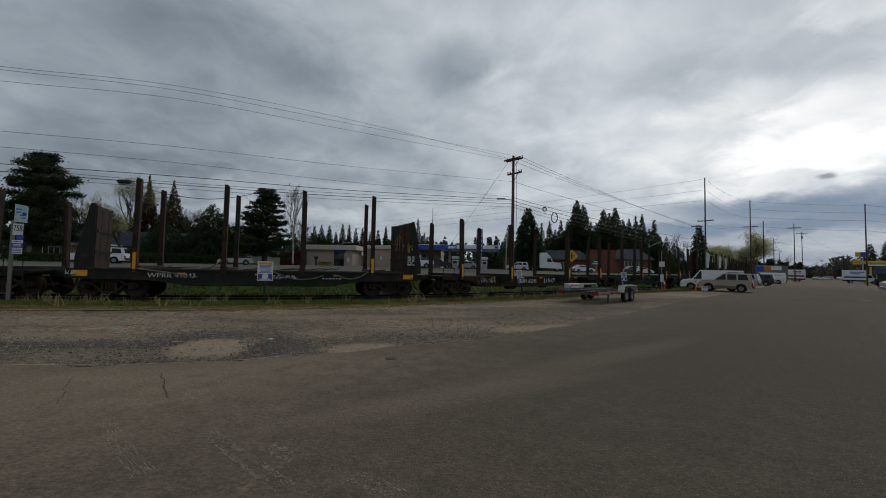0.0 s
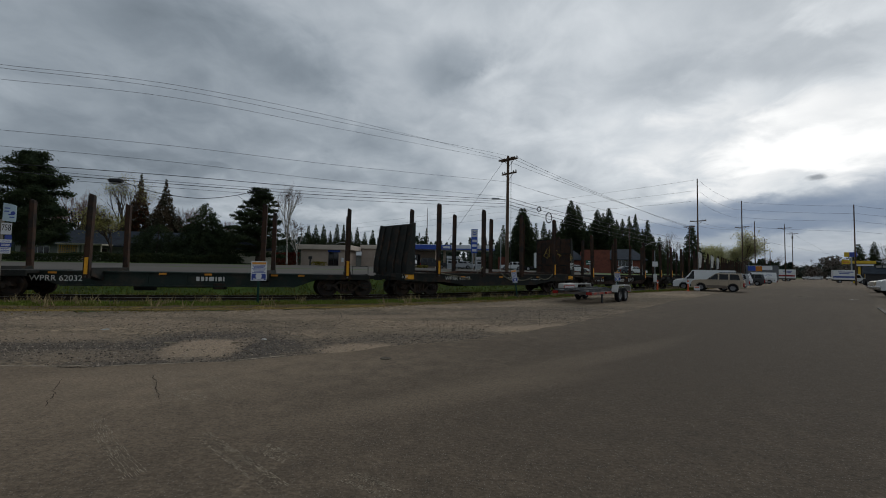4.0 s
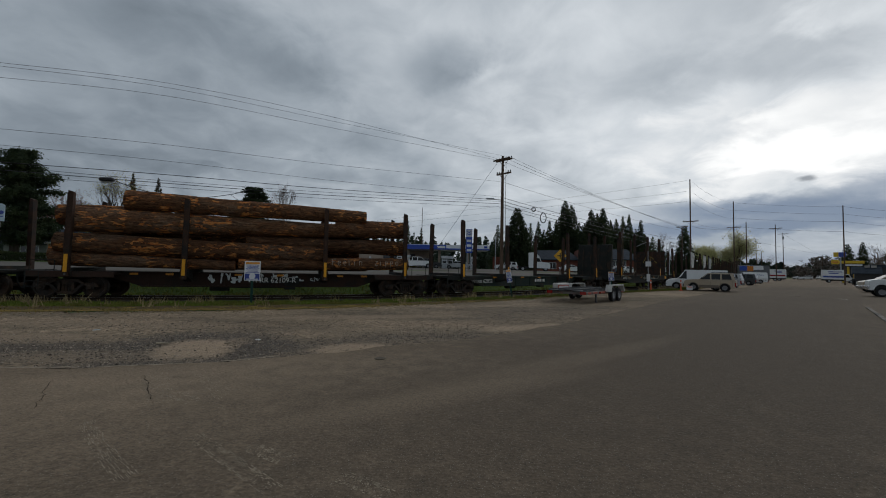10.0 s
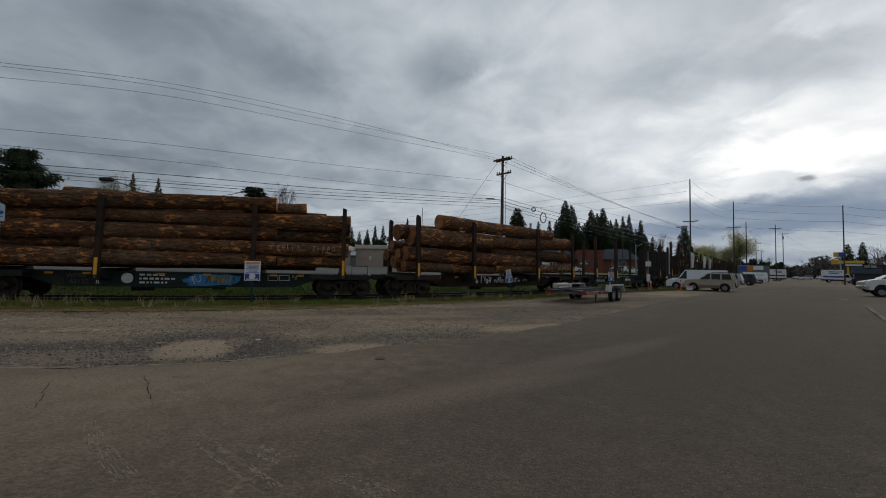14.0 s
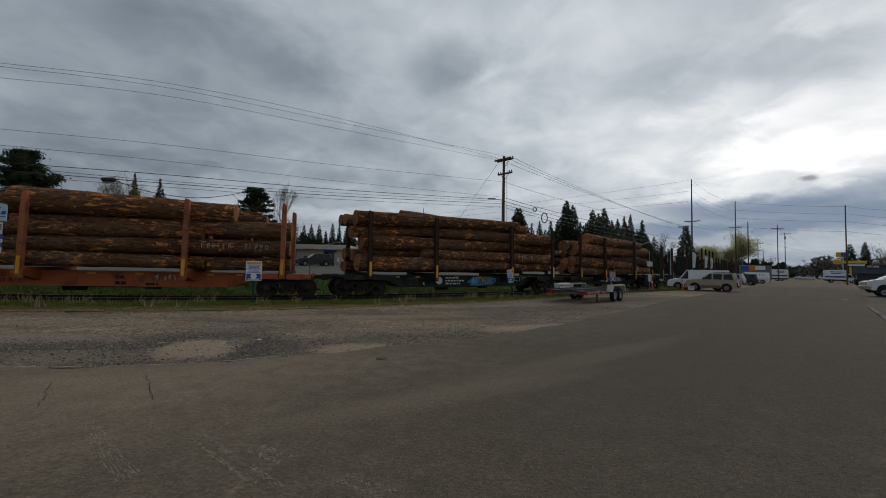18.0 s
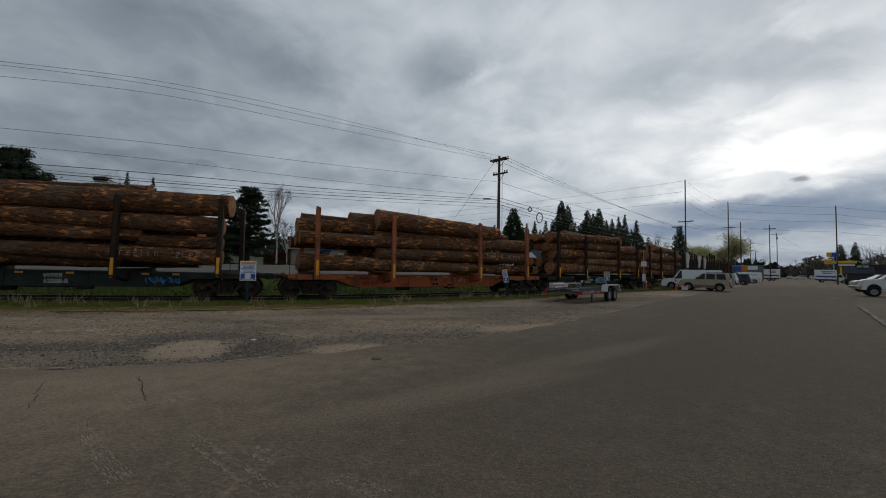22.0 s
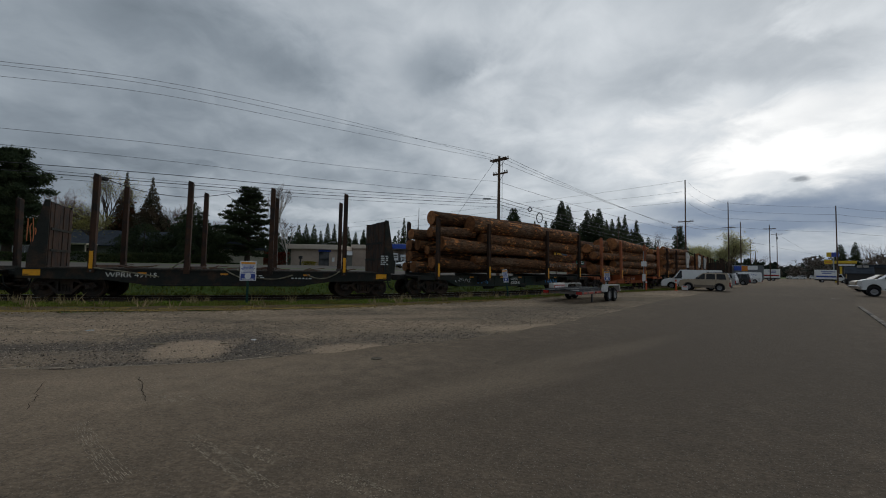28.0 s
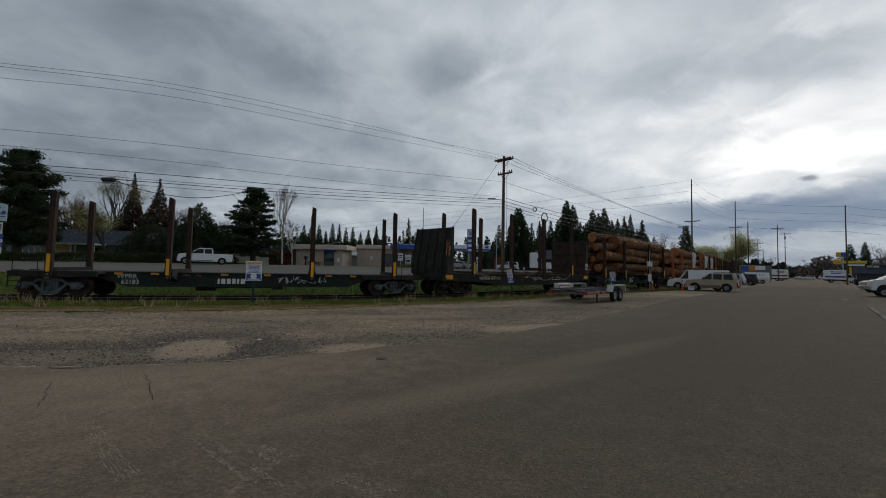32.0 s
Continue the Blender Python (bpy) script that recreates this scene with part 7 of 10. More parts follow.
def build_lines():
    utility_pole((5.14, 34.0), 11.67, 0.17, ((11.46, 1.78, "double"), (10.25, 1.58, "single")), "tall wooden utility pole with two crossarms")
    for p, top, r, arms, tr in (((43.4, 68.0), 18.25, 0.22, ((10.91, 2.4, "single"),), None),
                                ((66.03, 88.0), 18.25, 0.22, ((12.42, 2.6, "single"),), None),
                                ((67.28, 86.0), 13.37, 0.2, (), None),
                                ((43.15, 70.0), 10.22, 0.15, ((10.12, 1.8, "single"),), None),
                                ((137.2, 170.0), 17.42, 0.25, ((15.43, 3.5, "single"),), None),
                                ((139.43, 170.0), 12.0, 0.25, (), None),
                                ((91.81, 107.0), 15.62, 0.2, ((14.67, 2.8, "single"),), None),
                                ((131.54, 150.0), 18.21, 0.24, ((17.77, 3.4, "single"),), 16.23),
                                ((77.57, 75.0), 15.48, 0.2, (), None),
                                ((244.36, 250.0), 15.15, 0.3, ((14.42, 4.0, "single"),), None),
                                ((257.92, 260.0), 14.63, 0.3, (), None),
                                ((32.46, 70.0), 10.0, 0.16, (), None),
                                ((-5.22, 95.0), 16.4, 0.14, (), None)):
        utility_pole(p, top, r * 0.66, arms, transformer=tr)
    wire(((5.42, 33.86, 11.2), (5.40, 33.86, 9.0), (5.43, 33.86, 6.2), (5.42, 33.86, 1.4)), 0.016, label="thin grey ground wire beside a wooden pole")
    # steel brackets of the tall line's three conductors
    # distribution lines that follow the track on the near side of the first pole
    for pts in (((-21.52, 17.0, 10.58), (-20.58, 17.5, 10.69), (-14.54, 20.0, 11.05), (-7.11, 25.5, 11.49), (4.31, 34.0, 11.55)),
                ((-22.01, 17.4, 10.63), (-21.04, 17.9, 10.73), (-14.82, 20.4, 10.99), (-7.24, 26.0, 11.41), (5.92, 34.6, 11.76)),
                ((-22.35, 17.7, 10.22), (-21.35, 18.2, 10.33), (-15.01, 20.7, 10.66), (-7.22, 26.0, 10.94), (4.46, 34.0, 11.35)),
                ((-22.52, 18.0, 7.89), (-21.39, 18.4, 7.9), (-15.08, 21.0, 8.07), (-7.13, 26.0, 8.45), (4.99, 34.0, 9.39)),
                ((-22.46, 18.0, 7.09), (-21.33, 18.4, 7.11), (-15.03, 21.0, 7.17), (-7.1, 26.0, 7.37), (5.01, 34.0, 8.03))):
        wire(pts, 0.009)
    for pts in (((-22.39, 18.0, 6.28), (-21.26, 18.4, 6.28), (-14.98, 21.0, 6.42), (-7.08, 26.0, 6.8), (5.01, 34.0, 7.78)),
                ((-22.36, 18.0, 5.88), (-21.23, 18.4, 5.9), (-14.96, 21.0, 5.95), (-7.06, 26.0, 6.37), (5.02, 34.0, 7.43))):
        wire(pts, 0.017, label="thick black communication cable")
    for pts in (((-19.83, 18.6, 6.01), (-14.97, 21.0, 6.08), (-7.07, 26.0, 6.57), (5.01, 34.0, 7.63)), ((-19.8, 18.6, 5.62), (-14.95, 21.0, 5.74), (-7.06, 26.0, 6.14), (5.02, 34.0, 7.13))):
        wire(pts, 0.010)
    # on from the first pole to the next
    for a, b, r in (((5.91, 34.0, 11.58), (42.51, 70.0, 10.11), 0.014), ((5.82, 34.0, 11.33), (43.02, 70.0, 10.12), 0.014), ((4.31, 34.0, 11.55), (43.63, 70.0, 10.13), 0.014), ((5.14, 34.0, 9.39), (43.22, 70.0, 9.4), 0.014), ((5.16, 34.0, 7.98), (43.2, 70.0, 7.66), 0.022), ((5.16, 34.0, 7.68), (43.19, 70.0, 6.94), 0.022), ((5.17, 34.0, 7.38), (43.18, 70.0, 6.12), 0.02), ((5.17, 34.0, 7.13), (43.18, 70.0, 5.51), 0.016)):
        wire((a, b), r, 0.35)
    # the tall three-conductor line
    wire(((42.87, 68.0, 18.03), (13.19, 95.0, 17.5), (-42.54, 130.0, 14.6)), 0.017, 0.4)
    wire(((42.85, 68.0, 16.11), (13.21, 95.0, 16.1), (-42.49, 130.0, 13.27)), 0.017, 0.4)
    wire(((42.83, 68.0, 14.3), (13.23, 95.0, 14.56), (-42.44, 130.0, 11.75)), 0.017, 0.4)
    for a, b, c, d in (((43.96, 68.0, 17.75), (66.27, 88.0, 17.99), (77.93, 75.0, 15.26), (87.7, 70.0, 13.53)), ((43.94, 68.0, 15.93), (66.24, 88.0, 16.3), (77.89, 75.0, 13.82), (87.65, 70.0, 12.19)), ((43.92, 68.0, 14.22), (66.21, 88.0, 14.49), (77.84, 75.0, 12.38), (87.58, 70.0, 10.64)), ((43.49, 68.0, 10.91), (66.18, 88.0, 12.55), (77.78, 75.0, 10.4), (87.52, 70.0, 9.1))):
        wire((a, b), 0.017, 0.8)
        wire((b, c), 0.017, 0.25)
        wire((c, d), 0.017, 0.2)
    wire(((92.05, 107.0, 14.67), (131.84, 150.0, 17.77), (244.57, 250.0, 14.42)), 0.03, 0.2)
    wire(((66.14, 88.0, 10.1), (244.61, 250.0, 15.88), (297.12, 260.0, 12.8)), 0.03, 0.2)
    wire(((43.48, 68.0, 10.01), (66.17, 88.0, 12.16)), 0.02, 0.5)
    wire(((4.67, 34.0, 11.1), (0.82, 36.0, 5.5), (-0.73, 37.0, 3.31)), 0.014, label="slanting steel guy wire")
    wire(((-17.27, 20.0, 5.89), (-16.16, 21.0, 5.49), (-14.34, 22.0, 5.37), (-12.81, 23.0, 5.76), (-11.95, 24.0, 6.32)), 0.018, label="slack black service cable")
    wire(((-12.71, 23.0, 5.76), (-13.71, 28.0, 5.58), (-16.61, 40.0, 6.15)), 0.014, label="slack black service cable")
    # coils of spare cable on the strand
    for c, rx, rz in (((10.31, 40.0, 7.07), 0.30, 0.52), ((9.07, 39.0, 7.77), 0.18, 0.20)):
        v, f, n, m = [], [], 28, 6
        for i in range(n):
            a = 2 * math.pi * i / n
            for j in range(m):
                b = 2 * math.pi * j / m
                q = 0.05 * math.cos(b)
                v.append((math.cos(a) * (rx + q), 0.05 * math.sin(b), math.sin(a) * (rz + q)))
        f = [(i * m + j, i * m + (j + 1) % m, ((i + 1) % n) * m + (j + 1) % m, ((i + 1) % n) * m + j) for i in range(n) for j in range(m)]
        ob = tagged(new("cable_coil", raw("cable_coil", v, f, CABLE, True)), "loop of spare black cable on the line", "cable")
        ob.matrix_basis = pose(*c)
    # lamp that hangs on the lines, and the lamp arm of the first pole
    lamp = thing("street_lamp", "dark lamp head hanging on a cable", "street lamp", pose(*(-17.48, 20.0, 5.89)))
    bm = bmesh.new()
    box(bm, -0.36, 0.30, -0.14, 0.14, -0.10, 0.10, 0.05)
    part("housing", bm, CABLE, lamp)
    bm = bmesh.new()
    box(bm, -0.30, 0.1, -0.11, 0.11, -0.14, -0.10, 0.02)
    part("lens", bm, PORCELAIN, lamp)
    arm = thing("street_lamp", "grey lamp arm on a wooden pole", "street lamp", pose(*(5.06, 34.0, 7.73)))
    bm = bmesh.new()
    tube(bm, (0, 0, 0), (-0.7, -0.2, 0.08), 0.03, n=6)
    part("arm", bm, POLE_METAL, arm)
    bm = bmesh.new()
    box(bm, -1.35, -0.65, -0.35, -0.1, 0.02, 0.14, 0.04)
    part("housing", bm, POLE_METAL, arm)


def lamp_post(at, top, reach, label="grey steel street lamp with a curved arm", turn=0.0):
    x, y = at
    z0 = gz(x, y)
    h = top - z0
    t = thing("street_lamp", label, "street lamp", pose(x, y, z0, 0, 0, turn))
    bm = bmesh.new()
    tube(bm, (0, 0, 0), (0, 0, h), 0.10, 0.06, 10)
    part("pole", bm, POLE_METAL, t)
    bm = bmesh.new()
    p = Vector((0, 0, h - 0.5))
    for i in range(1, 7):
        u = i / 6
        q = Vector((reach * u, 0, h - 0.5 + 0.9 * math.sin(u * math.pi / 2)))
        tube(bm, p, q, 0.035, n=6)
        p = q
    part("arm", bm, POLE_METAL, t)
    bm = bmesh.new()
    box(bm, reach - 0.1, reach + 0.6 * (1 if reach > 0 else -1), -0.13, 0.13, h + 0.32, h + 0.46, 0.04)
    part("lamp_head", bm, POLE_METAL, t)


build_lines()
lamp_post((30.82, 62.0), 6.18, 2.6)
lamp_post((-22.62, 75.0), 5.87, 2.0)
lamp_post((-10.02, 76.0), 7.09, -1.2)
lamp_post((9.47, 70.0), 7.46, 0.4, "plain slim grey steel pole")
lamp_post((36.14, 62.0), 5.57, 0.4, "plain slim grey steel pole")

# ---- signs ----
SIGN_WHITE = plain("white_sign_enamel", (0.62, 0.63, 0.64), 0.4)
SIGN_BLUE = plain("blue_sign_enamel", (0.03, 0.06, 0.30), 0.4)
SIGN_YELLOW = plain("yellow_sign_enamel", (0.80, 0.42, 0.02), 0.4)
SIGN_ORANGE = plain("orange_sign_enamel", (0.72, 0.30, 0.03), 0.4)
SIGN_GREEN = plain("green_sign_enamel", (0.01, 0.10, 0.06), 0.4)
SIGN_BLACK = plain("black_sign_paint", (0.015, 0.015, 0.016), 0.5)
POST_GREEN = mat("dark_green_post", (0.012, 0.05, 0.04), 0.6)
ORANGE_PLASTIC = plain("orange_plastic", (0.60, 0.10, 0.03), 0.5)


def facing(x, y):
    """The turn that points a sign's front at the street side."""
    return math.degrees(math.atan2(-x, y)) * 0.55


def track_sign(at, top, bottom, w, h, lean=0.0, label="white warning sign with blue and orange panels on a green post", turn=None):
    x, y = at
    t = thing("warning_sign", label, "sign", pose(x, y, 0.0, 0, lean, facing(x, y) if turn is None else turn), "warning signs beside the track")
    bm = bmesh.new()
    box(bm, -0.03, 0.03, 0.012, 0.05, -0.05, top - 0.05, 0.004)
    box(bm, -0.045, 0.045, 0.014, 0.022, -0.05, top - 0.05)
    part("post", bm, POST_GREEN, t)
    bm = bmesh.new()
    box(bm, -w / 2, w / 2, 0.0, 0.010, bottom, bottom + h, 0.004)
    plate = part("plate", bm, SIGN_WHITE, t)
    bm = bmesh.new()
    box(bm, -w * 0.44, w * 0.44, -0.004, 0, bottom + h * 0.84, bottom + h * 0.95)
    part("heading", bm, SIGN_ORANGE, plate)
    bm = bmesh.new()
    for i in range(7):
        zz = bottom + h * (0.80 - i * 0.062)
        k = 0.42 - 0.05 * (i % 3)
        box(bm, -w * k, w * k, -0.003, 0, zz - h * 0.017, zz + h * 0.012)
    part("small_writing", bm, SIGN_BLUE, plate)
    bm = bmesh.new()
    box(bm, -w * 0.45, w * 0.45, -0.004, 0, bottom + h * 0.03, bottom + h * 0.36)
    part("panel", bm, SIGN_BLUE, plate)
    bm = bmesh.new()
    tube(bm, (0, -0.009, bottom + h * 0.235), (0, -0.004, bottom + h * 0.235), w * 0.20, n=20)
    box(bm, -w * 0.36, w * 0.36, -0.008, -0.004, bottom + h * 0.06, bottom + h * 0.11)
    part("emblem", bm, SIGN_WHITE, plate)
    for zz in (0.06, 0.94):
        bm = bmesh.new()
        tube(bm, (0, -0.012, bottom + h * zz), (0, 0, bottom + h * zz), 0.012, n=6)
        part("bolt", bm, POLE_METAL, plate)


track_sign((-7.74, 15.88), 1.62, 0.98, 0.60, 0.80)
track_sign((4.08, 22.67), 1.67, 0.91, 0.30, 1.67 - 0.91, -9.0, "leaning white warning sign on a green post")
track_sign((13.56, 31.11), 1.66, 0.94, 0.42, 1.66 - 0.94, -3.0)


BUS_AT = (-16.88, 14.42)


def other_signs():
    # diamond warning sign
    x, y, z = (12.69, 42.0, 3.26)
    g = gz(x, y)
    t = thing("diamond_sign", "yellow diamond warning sign with a black crossing mark", "sign", pose(x, y, g, 0, 0, facing(x, y)))
    bm = bmesh.new()
    box(bm, -0.05, 0.05, 0.01, 0.09, -0.1, z - g)
    part("post", bm, POLE_WOOD, t)
    bm = bmesh.new()
    r = 0.68
    prism(bm, [(-r, z - g), (0, z - g - r), (r, z - g), (0, z - g + r)], -0.01, 0.008)
    plate = part("plate", bm, SIGN_YELLOW, t)
    bm = bmesh.new()
    box(bm, -0.05, 0.05, -0.016, -0.011, z - g - 0.34, z - g + 0.34)
    box(bm, -0.30, 0.20, -0.016, -0.011, z - g - 0.05, z - g + 0.05)
    box(bm, 0.20, 0.26, -0.016, -0.011, z - g - 0.2, z - g + 0.2)
    part("mark", bm, SIGN_BLACK, plate)
    x, y, z = (21.08, 58.0, 2.94)
    t = thing("street_sign", "small green street name sign", "sign", pose(x, y, gz(x, y), 0, 0, facing(x, y)))
    h = z - gz(x, y)
    bm = bmesh.new()
    tube(bm, (0, 0, -0.1), (0, 0, h), 0.05, n=8)
    part("post", bm, POLE_METAL, t)
    bm = bmesh.new()
    box(bm, -0.6, 0.6, -0.08, -0.05, h - 0.35, h + 0.35)
    part("plate", bm, SIGN_GREEN, t)
    bm = bmesh.new()
    box(bm, -0.3, 0.3, -0.085, -0.08, h + 0.06, h + 0.22)
    box(bm, -0.5, 0.5, -0.085, -0.08, h - 0.24, h - 0.08)
    part("name_bars", bm, SIGN_WHITE, t)
    # crossing post with a square plate and an orange marker at its foot
    x, y = (18.6, 35.2)
    t = thing("crossing_post", "slim metal post with small white plates", "sign", pose(x, y, 0, 0, 0, facing(x, y)))
    bm = bmesh.new()
    tube(bm, (0, 0, -0.1), (0, 0, 3.6), 0.035, 0.028, n=8)
    part("post", bm, POLE_METAL, t)
    for z0, z1, w in ((2.2, 2.65, 0.22), (0.85, 1.5, 0.14)):
        bm = bmesh.new()
        box(bm, -w, w, -0.10, -0.05, z0, z1, 0.01)
        part("plate", bm, SIGN_WHITE, t)
    for px in ((18.75, 35.05), (22.4, 36.6)):
        t = thing("marker_post", "short orange plastic marker post", "marker", pose(*px, 0), "orange markers")
        bm = bmesh.new()
        tube(bm, (0, 0, 0), (0, 0, 1.0), 0.07, 0.06, 10)
        tube(bm, (0, 0, 0), (0, 0, 0.05), 0.16, 0.14, 10)
        part("tube", bm, ORANGE_PLASTIC, t)
        bm = bmesh.new()
        tube(bm, (0, 0, 0.7), (0, 0, 0.85), 0.067, 0.066, 10)
        part("band", bm, SIGN_WHITE, t)
    # small white notice on the grass beside the parked cars
    x, y = (22.9, 36.1)
    t = thing("yard_notice", "small white notice board low on the grass", "sign", pose(x, y, 0, 0, 0, facing(x, y)))
    bm = bmesh.new()
    box(bm, -0.24, 0.24, -0.02, 0.02, 0.12, 0.50)
    part("board", bm, SIGN_WHITE, t)
    bm = bmesh.new()
    box(bm, -0.17, 0.17, -0.026, -0.02, 0.36, 0.44)
    part("bar", bm, ORANGE_PLASTIC, t)
    # bus stop post near the track, carrying several plates
    x, y = BUS_AT
    t = thing("bus_stop_sign", "weathered post with a pale bus sign and number plates", "sign", pose(x, y, 0, 0, 0, 22))
    bm = bmesh.new()
    box(bm, -0.055, 0.055, -0.04, 0.04, -0.1, 3.15, 0.01)
    part("post", bm, mat("pale_weathered_wood", (0.20, 0.18, 0.15), 0.9, 0, 0.2, 3, 25, 0.2, stretch=(5, 5, 0.5)), t)
    bm = bmesh.new()
    prism(bm, [(0.04, 3.10), (0.42, 3.06), (0.42, 3.66), (0.36, 3.72), (0.04, 3.78)], -0.06, -0.035)
    pl = part("plate", bm, plain("pale_blue_sign", (0.42, 0.54, 0.60), 0.4), t, "pale blue plate")
    bm = bmesh.new()
    tube(bm, (0.33, -0.066, 3.40), (0.33, -0.06, 3.40), 0.07, n=14)
    for zz, a, b in ((3.58, 0.08, 0.24), (3.46, 0.08, 0.22), (3.34, 0.20, 0.36), (3.24, 0.24, 0.38)):
        box(bm, a, b, -0.066, -0.06, zz - 0.02, zz + 0.02)
    part("emblem", bm, SIGN_BLUE, pl)
    for x0, x1, z0, z1, m in ((0.02, 0.32, 2.58, 3.02, SIGN_WHITE), (0.14, 0.34, 2.40, 2.56, SIGN_BLUE), (0.02, 0.34, 2.27, 2.39, SIGN_WHITE), (0.02, 0.34, 2.10, 2.26, SIGN_BLUE), (0.04, 0.33, 1.86, 2.09, SIGN_WHITE)):
        bm = bmesh.new()
        box(bm, x0, x1, -0.06, -0.04, z0, z1, 0.004)
        part("plate", bm, m, t)
    letters("758", 0.24, SIGN_BLACK, t, pose(0.17, -0.064, 2.83, 90), "route_number", 0.26)
    bm = bmesh.new()
    for z in (2.16, 2.21):
        box(bm, 0.06, 0.30, -0.064, -0.06, z - 0.012, z + 0.012)
    part("small_writing", bm, SIGN_WHITE, t)
    bm = bmesh.new()
    for z in (1.92, 1.98, 2.04, 2.33):
        box(bm, 0.06, 0.30, -0.064, -0.06, z - 0.012, z + 0.012)
    part("small_writing", bm, SIGN_BLUE, t)


other_signs()


def flags_and_signals():
    """White banner flags on thin poles beside the track, and a signal at the crossroads."""
    FLAG = mat("torn_white_flag_cloth", (0.62, 0.60, 0.57), 0.9, 0, 0.1, 3, 20, 0.1, (0.45, 0.44, 0.42), (0.5, 0.7))
    for x, y, top, foot in ((29.5, 46.2, 4.22, 2.34), (32.7, 48.8, 3.97, 2.40), (35.4, 51.7, 3.82, 2.32)):
        g = gz(x, y)
        t = thing("banner_flag", "tattered white banner flag on a thin pole", "flag", pose(x, y, g, 0, 0, facing(x, y)), "banner flags beside the track")
        bm = bmesh.new()
        tube(bm, (0, 0, -0.05), (0, 0, top - g), 0.03, 0.02, 6)
        part("pole", bm, POLE_METAL, t)
        h = top - g
        w = (top - foot) * 0.20
        rows = [(0.02, 0.30), (0.10, 0.85), (0.3, 1.0), (0.55, 0.85), (0.8, 0.62), (1.0, 0.5)]
        bm = bmesh.new()
        vs = [[bm.verts.new((a * w * k + 0.2 * w * u, 0.06 * math.sin(9 * u + 3 * a), h - u * (top - foot))) for a in (0, 0.5, 1.0)] for u, k in rows]
        for p, q in zip(vs, vs[1:]):
            for j in (0, 1):
                bm.faces.new((p[j], p[j + 1], q[j + 1], q[j]))
        part("cloth", bm, FLAG, t)
    SIGNAL = glow("green_signal_lens", (0.02, 0.45, 0.27), 0.55)
    x, y = (114.95, 150.0)
    z = 7.46
    t = thing("traffic_signal", "traffic signals on a long mast arm showing green", "traffic signal", pose(x, y, gz(x, y), 0, 0, facing(x, y)))
    g = gz(x, y)
    bm = bmesh.new()
    tube(bm, (0, 0, -0.1), (0, 0, z - g + 0.6), 0.14, 0.10, 8)
    tube(bm, (0, 0, z - g + 0.5), (-8.0, 0, z - g + 0.7), 0.08, 0.05, 6)
    part("mast", bm, POLE_METAL, t)
    for dx in (-6.6, -3.4):
        bm = bmesh.new()
        box(bm, dx - 0.25, dx + 0.25, -0.15, 0.15, z - g - 0.75, z - g + 0.5, 0.04)
        head = part("signal_head", bm, SIGN_BLACK, t)
        bm = bmesh.new()
        tube(bm, (dx, -0.17, z - g - 0.45), (dx, -0.15, z - g - 0.45), 0.18, n=12)
        part("green_lamp", bm, SIGNAL, head)


flags_and_signals()

# ---- buildings beyond the track and along the street ----
STUCCO = mat("tan_stucco", (0.46, 0.37, 0.30), 0.9, 0, 0.1, 1.0, 20, 0.1, (0.41, 0.33, 0.27), (0.45, 0.65))
STUCCO_TRIM = mat("pale_fascia_stucco", (0.56, 0.48, 0.40), 0.9, 0, 0.1, 1.0, 20, 0.1)
ROOF_DARK = mat("dark_shingle_roof", (0.036, 0.044, 0.056), 0.95, 0, 0.3, 1.2, 12, 0.4)
BRICK = mat("red_brown_brick", (0.18, 0.062, 0.042), 0.9, 0, 0.25, 2.0, 18, 0.3, (0.12, 0.046, 0.034), (0.45, 0.65))
SIDING = mat("grey_green_siding", (0.20, 0.21, 0.19), 0.85, 0, 0.15, 1.0, 15, 0.1, stretch=(1, 1, 8))
CREAM = mat("cream_wall_paint", (0.42, 0.39, 0.32), 0.85, 0, 0.12, 1.0, 15, 0.1)
GLASS_DARK = plain("dark_window_glass", (0.012, 0.014, 0.016), 0.08, 0.0, 0.6)
CANOPY_BLUE = plain("blue_canopy_panel", (0.01, 0.055, 0.34), 0.35)
CANOPY_WHITE = plain("white_canopy_panel", (0.66, 0.68, 0.70), 0.4)
SHOP_YELLOW = plain("yellow_shop_paint", (0.60, 0.40, 0.02), 0.6)
CONCRETE = mat("pale_concrete", (0.30, 0.29, 0.27), 0.9, 0, 0.15, 1.0, 20, 0.2)


def block(parent, name, x0, x1, y0, y1, z0, z1, material, bevel=0.0, label=""):
    bm = bmesh.new()
    box(bm, x0, x1, y0, y1, z0, z1, bevel)
    return part(name, bm, material, parent, label)


def opening(parent, x, z, w, h, y=-0.02, frame=None, name="window", cols=1):
    """A framed pane set in a front wall that faces -y."""
    bm = bmesh.new()
    f = 0.07
    box(bm, x - w / 2 - f, x + w / 2 + f, y - 0.05, y + 0.02, z - f, z)
    box(bm, x - w / 2 - f, x + w / 2 + f, y - 0.05, y + 0.02, z + h, z + h + f)
    for i in range(cols + 1):
        xx = x - w / 2 + w * i / cols
        box(bm, xx - f / 2, xx + f / 2, y - 0.05, y + 0.02, z, z + h)
    win = part(name, bm, frame or SIGN_WHITE, parent)
    for i in range(cols):
        bm = bmesh.new()
        box(bm, x - w / 2 + w * i / cols + f / 2, x - w / 2 + w * (i + 1) / cols - f / 2, y - 0.02, y, z, z + h)
        part("pane", bm, GLASS_DARK, win)
    return win


